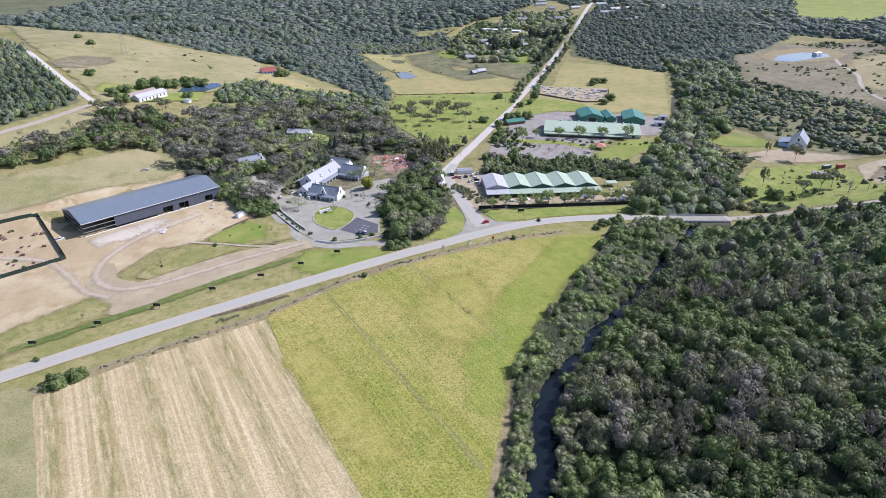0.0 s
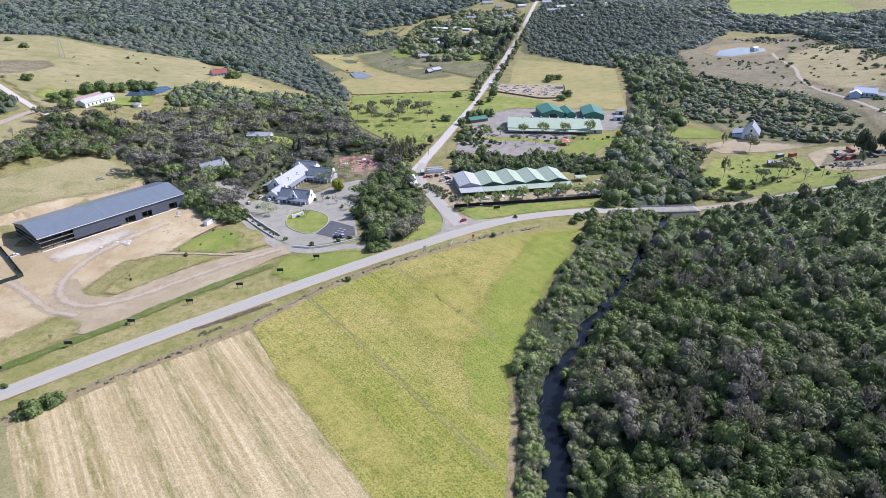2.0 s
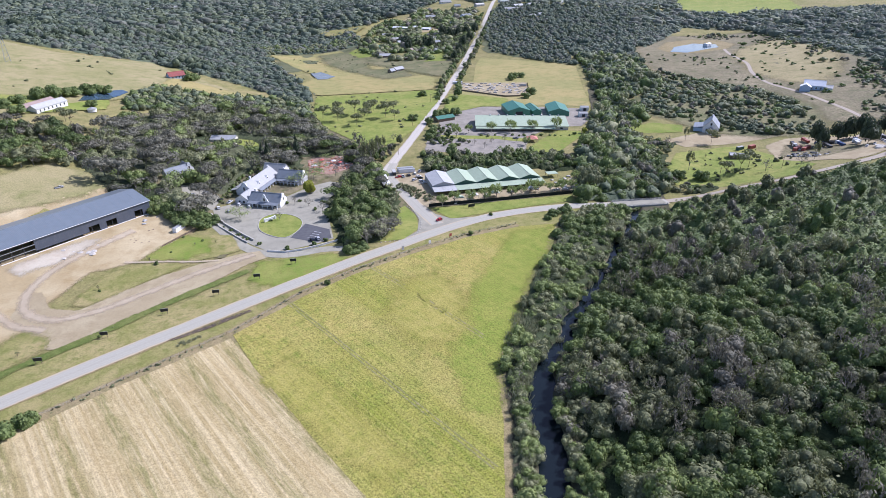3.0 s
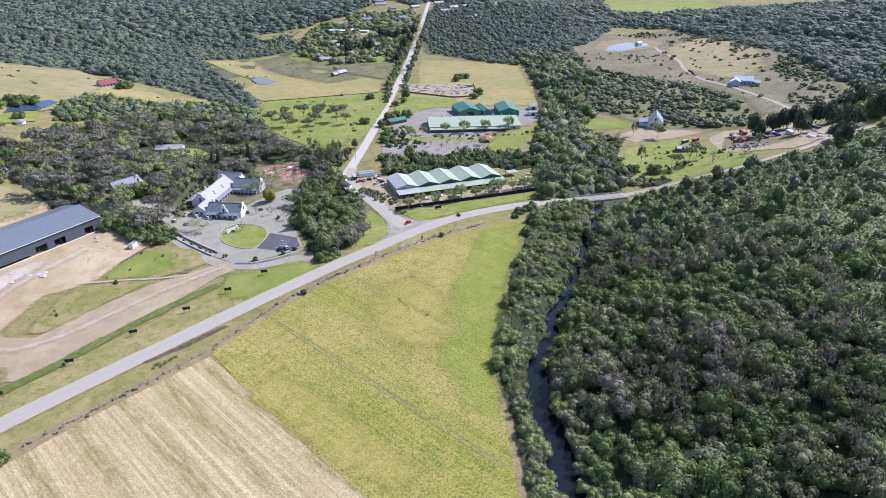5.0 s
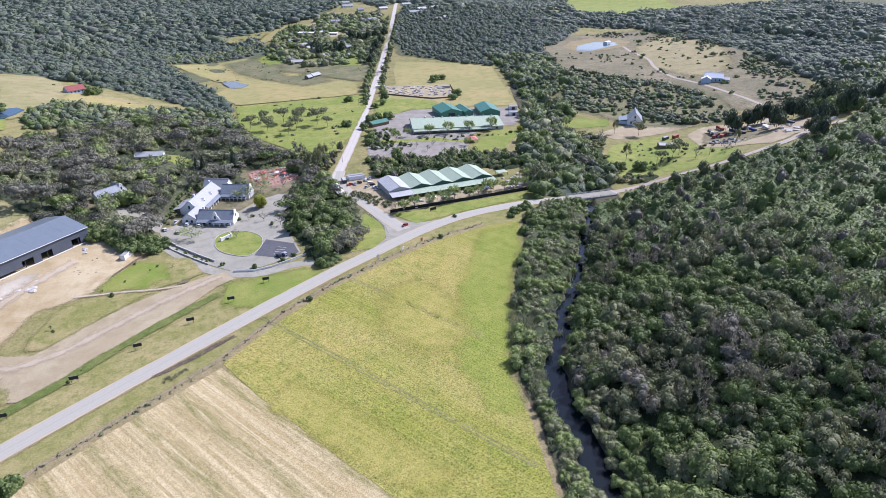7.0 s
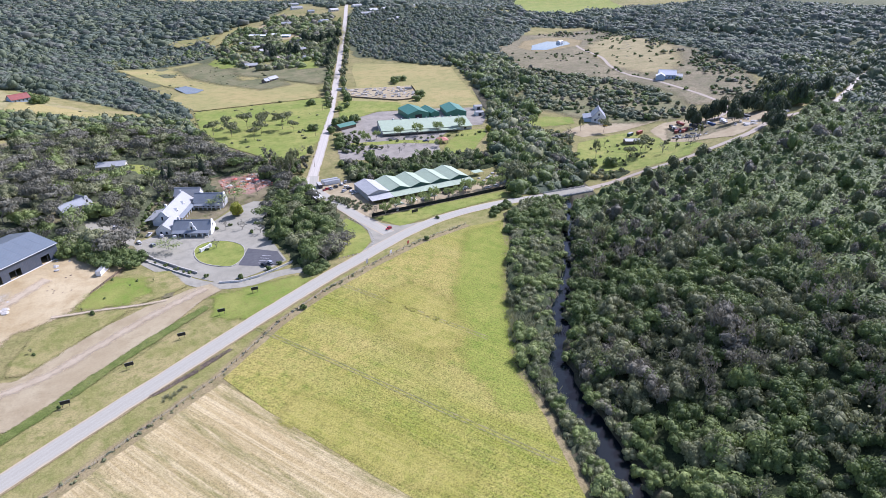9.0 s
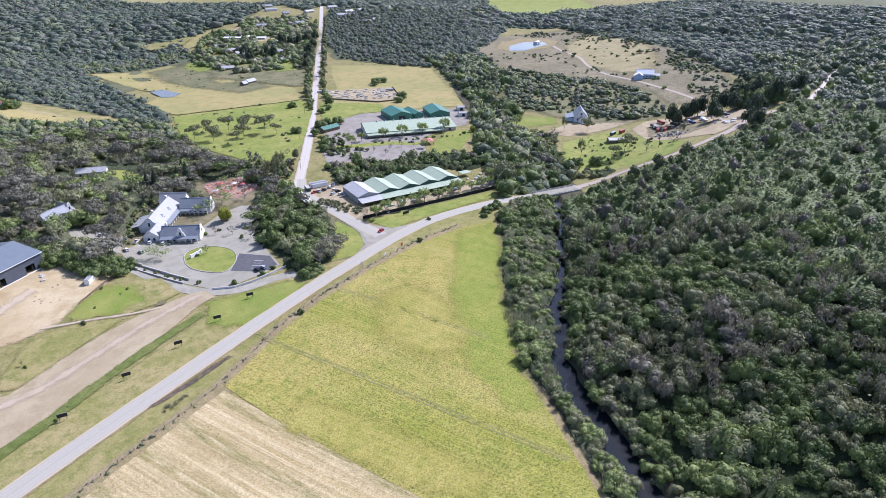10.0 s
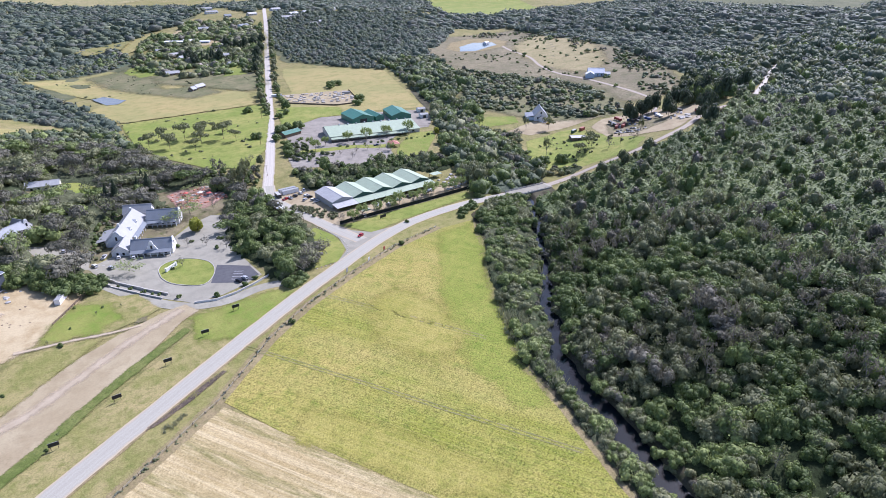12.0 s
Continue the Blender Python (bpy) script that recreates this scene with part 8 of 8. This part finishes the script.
def palm(seed):
    rng = np.random.default_rng(seed)
    out = [(*stick(np.array([0, 0, -0.03]), np.array([0.03, 0, 0.72]), 0.07, 0.05), 1)]
    top = np.array([0.03, 0, 0.72])
    for a in np.linspace(0, 6.28, 15)[:-1]:
        d = np.array([math.cos(a), math.sin(a), 0])
        s = np.array([-d[1], d[0], 0])
        lift = rng.uniform(0.05, 0.3)
        pts = [top + d * t * 0.95 + np.array([0, 0, lift * math.sin(t * 2.6) * 1.2 - 0.22 * t * t]) for t in (0, 0.35, 0.7, 1.0)]
        V = np.array([q for p, w in zip(pts, (0.03, 0.13, 0.11, 0.02)) for q in (p - s * w, p + s * w)])
        F = np.array([t for i in range(3) for t in ((2 * i, 2 * i + 1, 2 * i + 3), (2 * i, 2 * i + 3, 2 * i + 2))])
        out.append((V, F, 0))
    return join(out)


def grow(base, spots, seed=0, vary=0.25):
    """Copies of a tree at (x, y, scale); the first spot takes the tree itself."""
    rng = random.Random(seed)
    for k, (x, y, s) in enumerate(spots):
        m = pose(x, y, high(x, y) - 0.1, 0, 0, rng.uniform(0, 360))
        ob = base if k == 0 else copy_thing(base, m)
        s = s * rng.uniform(1 - vary * 0.4, 1 + vary * 0.4)
        ob.matrix_basis = m @ Matrix.Diagonal((s, s, s * rng.uniform(0.9, 1.12), 1))


def sown(poly, n, seed, lo=0.8, hi=1.2):
    rng = random.Random(seed)
    xs, ys = [p[0] for p in poly], [p[1] for p in poly]
    out = []
    while len(out) < n:
        x, y = rng.uniform(min(xs), max(xs)), rng.uniform(min(ys), max(ys))
        if inside(poly, np.array([x]), np.array([y]))[0] and all(math.hypot(x - a, y - b) > 4 for a, b, _ in out):
            out.append((x, y, rng.uniform(lo, hi)))
    return out


lime = tree("fever_tree", "spreading lime-green tree with pale limbs", bare_crown(101, 760, 0.062, 3), grey_bark, leaf_lime, 5.4, 7.6, "tree", "lime trees")
grow(lime, [(124, 325, 0.9), (134, 329.5, 1.0), (154, 326.5, 1.0), (163, 327.5, 1.1), (173, 325.5, 1.0), (188, 326.5, 1.1), (202, 325.5, 0.9), (144, 327.5, 0.9), (181, 326, 1.0), (195, 329, 1.0), (208, 323, 0.9), (219, 326, 0.9), (190, 471, 1.1), (205, 479, 0.8), (224, 472, 1.2), (241, 468, 1.2), (261, 464, 1.2), (282, 459, 1.2), (236, 428, 0.9), (196, 490, 0.8), (212, 326, 0.9), (228, 335, 1.0), (345, 428, 1.2)], 1)
thin = tree("yellowing_tree", "thin spreading tree with sparse yellow-green leaves", umbrella(143, 430, 0.06), grey_bark, leaf_lime, 6.4, 6.2, "tree", "forecourt trees")
grow(thin, [(1.5, 352, 1.0), (55, 405, 1.25), (46, 397, 1.3), (63, 428, 1.0), (84, 442, 1.1), (72, 448, 0.9)], 21)
bare = tree("bare_tree", "leafless tree with spreading grey limbs", bare_crown(103, 180, 0.05, 3), grey_bark, leaf_grey, 4.0, 7.0, "tree", "bare trees")
grow(bare, [(-18, 388, 1.2), (-8, 396, 1.1), (24, 340, 0.75), (44, 356, 0.8), (36, 362, 0.7), (51, 345, 0.8), (74, 295, 1.7), (85, 300, 1.5), (-17, 367, 1.5), (-24, 357, 1.4), (71, 407, 1.2), (-13, 380, 1.3), (66, 288, 1.2), (196, 444, 0.6), (200, 432, 0.6), (210, 441, 0.7), (223, 443, 0.7), (232, 438, 0.6), (335, 372, 1.3), (118, 330, 0.7), (122, 333, 0.7), (352, 290, 1.2), (372, 280, 1.1), (-150, 480, 1.1), (-168, 470, 1.0), (-188, 440, 1.0), (108, 470, 1.0), (135, 480, 0.8), (-34, 404, 1.3), (-26, 412, 1.2)], 2)
pine = tree("umbrella_pine", "umbrella pine with a flat olive crown on a bare trunk", dome(107, 420, 0.07), bark, leaf_olive, 4.6, 10.0, "tree", "paddock trees")
grow(pine, [(91, 578, 1.4), (103, 563, 1.5), (124, 583, 1.6), (150, 561, 1.5), (155, 546, 1.1), (116, 541, 1.1), (135, 575, 1.3), (145, 592, 1.2), (163, 580, 1.2), (108, 596, 1.1), (128, 556, 1.2), (-160, 512, 1.2), (-120, 545, 1.4), (-115, 536, 1.2), (158, 600, 0.8), (147, 600, 0.8), (380, 372, 1.1), (345, 305, 1.2), (358, 310, 1.3), (330, 303, 1.1)], 3)
gum = tree("tall_gum", "tall gum tree with a high thin crown", bare_crown(109, 520, 0.06, 3), grey_bark, leaf_olive, 4.6, 15.0, "tree", "tall trees")
grow(gum, [(319, 327, 1.0), (367, 388, 0.8), (102, 425, 1.0), (107, 436, 1.0), (113, 445, 1.1), (96, 428, 0.9), (118, 452, 0.9), (390, 285, 0.7)], 4)
dark = tree("dark_pine", "dark tall pine with an uneven heavy crown", yard_pine(111, 560, 0.085), bark, leaf_dark, 7.6, 19.0, "tree", "yard pines")
grow(dark, [(440, 323, 0.9), (471, 326, 0.85), (481, 324, 0.95), (464, 326, 0.8), (447, 290, 1.0), (486, 293, 1.0), (494, 299, 0.8), (455, 264, 0.9), (468, 262, 0.85), (425, 250, 0.8), (415, 240, 0.8), (500, 268, 1.1), (511, 290, 1.1), (492, 310, 1.0), (528, 278, 0.9), (535, 302, 0.9), (550, 270, 0.9), (303, 1004, 1.0), (300, 975, 0.9), (333, 965, 1.0), (392, 1018, 1.0), (386, 1045, 1.0), (320, 978, 0.8), (404, 1019, 1.0), (422, 1025, 0.9), (357, 890, 0.8), (379, 934, 0.9), (408, 973, 0.9), (332, 850, 0.7), (442, 1032, 0.9)], 5)
broad = tree("shade_tree", "broad evergreen shade tree on grass", full(113, 480, 0.085, lobes=10, low=0.1, wide=0.66, core=0.82), bark, leaf_green, 6.2, 7.6, "tree", "shade trees")
grow(broad, [(198, 264, 1.0), (206, 274, 0.9), (190, 256, 0.8), (212, 283, 0.8), (64, 345, 1.0), (60, 330, 0.9), (72, 330, 1.0), (84, 330, 1.1), (78, 345, 1.1), (92, 352, 1.0), (70, 362, 1.0), (86, 372, 1.1), (96, 384, 1.0), (82, 390, 1.0), (98, 402, 0.9), (66, 308, 1.0), (60, 296, 1.2), (74, 308, 0.9), (172, 540, 0.9), (182, 522, 0.8), (178, 500, 0.8), (172, 485, 0.9), (166, 474, 0.8), (218, 545, 1.0), (208, 548, 0.9), (200, 546, 0.9), (214, 640, 0.8), (226, 596, 0.7), (330, 600, 1.0), (316, 585, 0.9), (352, 690, 1.0), (362, 690, 1.0), (345, 680, 0.9), (300, 315, 0.8), (312, 306, 0.9), (-150, 612, 1.5), (-128, 628, 1.4), (-115, 640, 1.4), (-140, 620, 1.3), (-104, 648, 1.2), (-108, 596, 0.8), (-162, 590, 1.2), (-155, 560, 1.2), (-168, 575, 1.1), (-205, 640, 0.8), (-32, 745, 1.2), (-26, 752, 1.1), (-38, 775, 0.9), (-250, 790, 0.9), (-280, 840, 0.8)], 6)
cypress = tree("dark_conifer", "dark pointed conifer above the garden", conifer(115), bark, leaf_dark, 4.2, 15.0, "tree", "conifers")
grow(cypress, [(28, 457, 1.1), (24, 462, 0.9), (51, 464, 1.1), (46, 470, 0.9), (52, 478, 0.9), (330, 985, 1.0), (336, 990, 0.9), (322, 1000, 0.9), (342, 1010, 1.0), (350, 1000, 1.0), (316, 985, 0.8), (400, 1010, 0.9)], 7)
fir = tree("garden_fir", "mid-green pyramid-shaped fir beside the car park", conifer(125, 520, 0.11), bark, leaf_green, 5.0, 12.0, "tree", "firs")
grow(fir, [(57, 330, 1.0), (62, 352, 0.8)], 12)
bright = tree("bright_tree", "bright yellow-green young tree beside the hotel", full(127, 640, 0.075, lobes=10, low=0.12), bark, leaf_spring, 4.4, 8.0, "tree", "bright trees")
grow(bright, [(48.5, 378, 1.1), (300, 440, 0.8)], 13)
flat = tree("flat_topped_tree", "tall flat-topped tree with bare grey limbs", dome(131, 620, 0.06), grey_bark, leaf_dusk, 7.0, 11.5, "tree", "flat-topped trees")
grow(flat, [(-47, 413, 1.0), (-21, 389, 0.9), (-8, 400, 0.8), (0, 431, 1.0), (-17, 414, 1.1), (-53, 441, 1.1), (-30, 470, 1.2), (-41, 490, 1.2), (44, 520, 1.2), (24, 540, 1.2), (-62, 428, 0.9), (90, 436, 0.9), (66, 470, 1.0), (84, 395, 0.9), (96, 372, 0.8)], 14)
spread = tree("spreading_grey_tree", "wide grey spreading tree beside the road junction", dome(133, 460, 0.06), grey_bark, leaf_grey, 8.0, 7.5, "tree", "junction trees")
grow(spread, [(76, 296, 1.0), (84, 306, 0.8)], 15)
palms = tree("palm", "green palm with drooping fronds", palm(117), bark, leaf_green, 2.6, 6.0, "palm", "palms")
grow(palms, [(167, 426, 1.0), (180, 424, 1.0), (199, 408, 1.1), (205, 413, 1.2), (330, 478, 0.8), (322, 470, 0.8)], 8)
shrub = tree("shrub", "small rounded green garden shrub", full(119, 160, 0.2, lobes=5, low=0.05), bark, leaf_green, 1.3, 1.8, "shrub", "garden shrubs")
grow(shrub, [(1.5, 320, 0.9), (-1.5, 326, 0.8), (-5, 333, 0.9), (-8, 339, 0.8), (-11.5, 346, 0.9), (-14.5, 353, 0.8), (21, 343, 1.1), (19, 340, 0.9), (31, 365, 1.3), (40, 366, 1.2), (54, 358, 1.3), (10, 309, 1.2), (4, 318, 1.1), (0, 325, 1.0), (-4, 333, 1.0), (38, 298, 1.4), (45, 301, 1.5), (24, 297, 1.8), (47, 348, 1.2), (53, 360, 1.1), (-42, 301, 1.3), (-20, 323, 0.9), (-66, 281, 0.9), (-36, 313, 0.7), (-97, 206, 1.2), (-61, 240, 0.8), (38, 252, 1.4), (125, 281, 1.5), (148, 302, 1.3), (-30, 330, 0.9), (330, 312, 1.2), (290, 440, 1.6), (296, 432, 1.4)] + sown([(-160, 330), (-146, 336), (-120, 296), (-142, 283)], 3, 5, 0.8, 1.5), 9)
bush = tree("roadside_bush", "dense dark bush beside the road", full(121, 520, 0.11, lobes=13, low=0.0, wide=0.72), bark, leaf_green, 4.6, 4.8, "bush", "roadside bushes")
grow(bush, [(-84, 188, 1.0), (-77.5, 192, 0.85), (185, 290, 0.9), (194, 292, 1.0), (178, 285, 0.6), (183, 263, 1.5), (192, 268, 1.3), (201, 272, 1.2), (210, 277, 1.2), (219, 279, 1.1), (228, 279, 1.2), (172, 262, 1.0), (240, 300, 1.2), (262, 295, 1.1), (226, 300, 1.0), (212, 302, 0.8), (56, 283, 1.1), (62, 285, 0.9)], 10)
saplings = tree("sapling", "thin young tree on the grass", bare_crown(123, 70, 0.08, 2), bark, leaf_olive, 1.4, 3.0, "tree", "saplings")
grow(saplings, [(-67, 283, 0.9), (-46, 306, 0.8), (-24, 318, 0.8), (-13, 319, 0.7), (-90, 236, 0.9), (350, 345, 1.0), (395, 340, 0.8)], 11)
plant("site_hedge", scattered([(-58, 383), (-50, 366), (-34, 350), (-20, 338), (-13, 340), (-14, 350), (-30, 366), (-48, 388)], 4.2, 50), near_crowns, (3.2, 5.0), (1.1, 1.6), [leaf_green], "dense tall hedge between site and hotel", "hedge", seed=51)
plant("nursery_front_hedge", scattered([(106, 368), (110, 350), (118, 338), (126, 342), (120, 360), (110, 374)], 3.0, 52), mid_crowns, (1.4, 2.2), (1.1, 1.5), [leaf_olive], "clipped bushes at the nursery corner", "hedge", seed=53)
_xy = np.array([(p.x + random.Random(i).uniform(-1, 1), p.y + random.Random(i + 900).uniform(-1, 1)) for i, (p, d) in enumerate(line_of(FENCE, 1.5)) if random.Random(i + 50).random() < 0.55])
plant("fence_weeds", _xy, low_crowns, (0.5, 1.35), (0.6, 1.1), [leaf_olive], "weeds and tufts along the field fence", "weeds", seed=55)
_xy = np.array([(p.x + random.Random(i).uniform(-0.8, 0.8), p.y + random.Random(i + 700).uniform(-0.8, 0.8)) for i, (p, d) in enumerate(line_of(DITCH, 1.0))])
plant("ditch_weeds", _xy, low_crowns, (0.5, 1.0), (0.5, 0.8), [leaf_green], "low green weeds along the grassy ditch", "weeds", seed=56)
_xy = scattered([(60, 640), (100, 690), (240, 668), (160, 505), (130, 468), (104, 490)], 19.0, 57, blotch(0.02, -0.1, 21.0), True)
plant("paddock_shrubs", _xy, low_crowns, (1.2, 2.8), (0.9, 1.4), [leaf_olive], "shrubs dotted over the green paddock", "shrubs", seed=58)
_xy = scattered([(200, 1040), (330, 860), (260, 735), (130, 830), (90, 1010)], 13.0, 59, blotch(0.015, -0.05, 22.0), True)
plant("marsh_shrubs", _xy, low_crowns, (1.0, 2.8), (0.8, 1.3), [leaf_olive], "shrubs in the dry pasture and marsh", "shrubs", seed=60)
_xy = scattered([(-470, 1080), (-180, 835), (-60, 800), (20, 690), (-90, 640), (-180, 570), (-300, 753)], 60.0, 62, None, True)
plant("pasture_shrubs", _xy, low_crowns, (1.5, 3.2), (0.8, 1.3), [leaf_olive], "lone shrubs on the bleached pasture", "shrubs", seed=63)
_xy = scattered([(295, 305), (340, 360), (385, 355), (400, 315), (375, 275), (345, 266)], 11.0, 64, blotch(0.04, 0.0, 23.0), True)
plant("lawn_shrubs", _xy, low_crowns + mid_crowns[:1], (1.2, 2.8), (0.9, 1.6), [leaf_olive], "shrubs scattered on the grassy paddock", "shrubs", seed=65)
_xy = np.array([(212 + 6.5 * k * 0.93 + 1.5 * math.sin(k * 5), 466 - 6.5 * k * 0.366 + 1.2 * math.cos(k * 3)) for k in range(13)])
plant("hall_front_shrubs", _xy, mid_crowns, (1.2, 2.4), (1.0, 1.5), green3, "shrubs along the front of the hall", "shrubs", seed=70, mix=(0.7, 0.3, 0.0))
plant("hotel_shrubs", scattered([(-12, 382), (-4, 398), (4, 418), (14, 436), (30, 440), (52, 432), (54, 424), (34, 428), (22, 428), (8, 408), (0, 388), (-6, 374)], 4.0, 73), mid_crowns, (1.4, 2.8), (1.1, 1.7), green3, "garden shrubs close round the hotel", "shrubs", seed=74, mix=(0.5, 0.4, 0.1))
plant("centre_shrubs", scattered([(160, 470), (184, 510), (200, 512), (186, 474), (196, 450), (170, 440)], 6.0, 75, None, True), mid_crowns, (1.6, 3.2), (1.0, 1.6), green3, "shrubs at the yard entrance", "shrubs", seed=76, mix=(0.6, 0.35, 0.05))
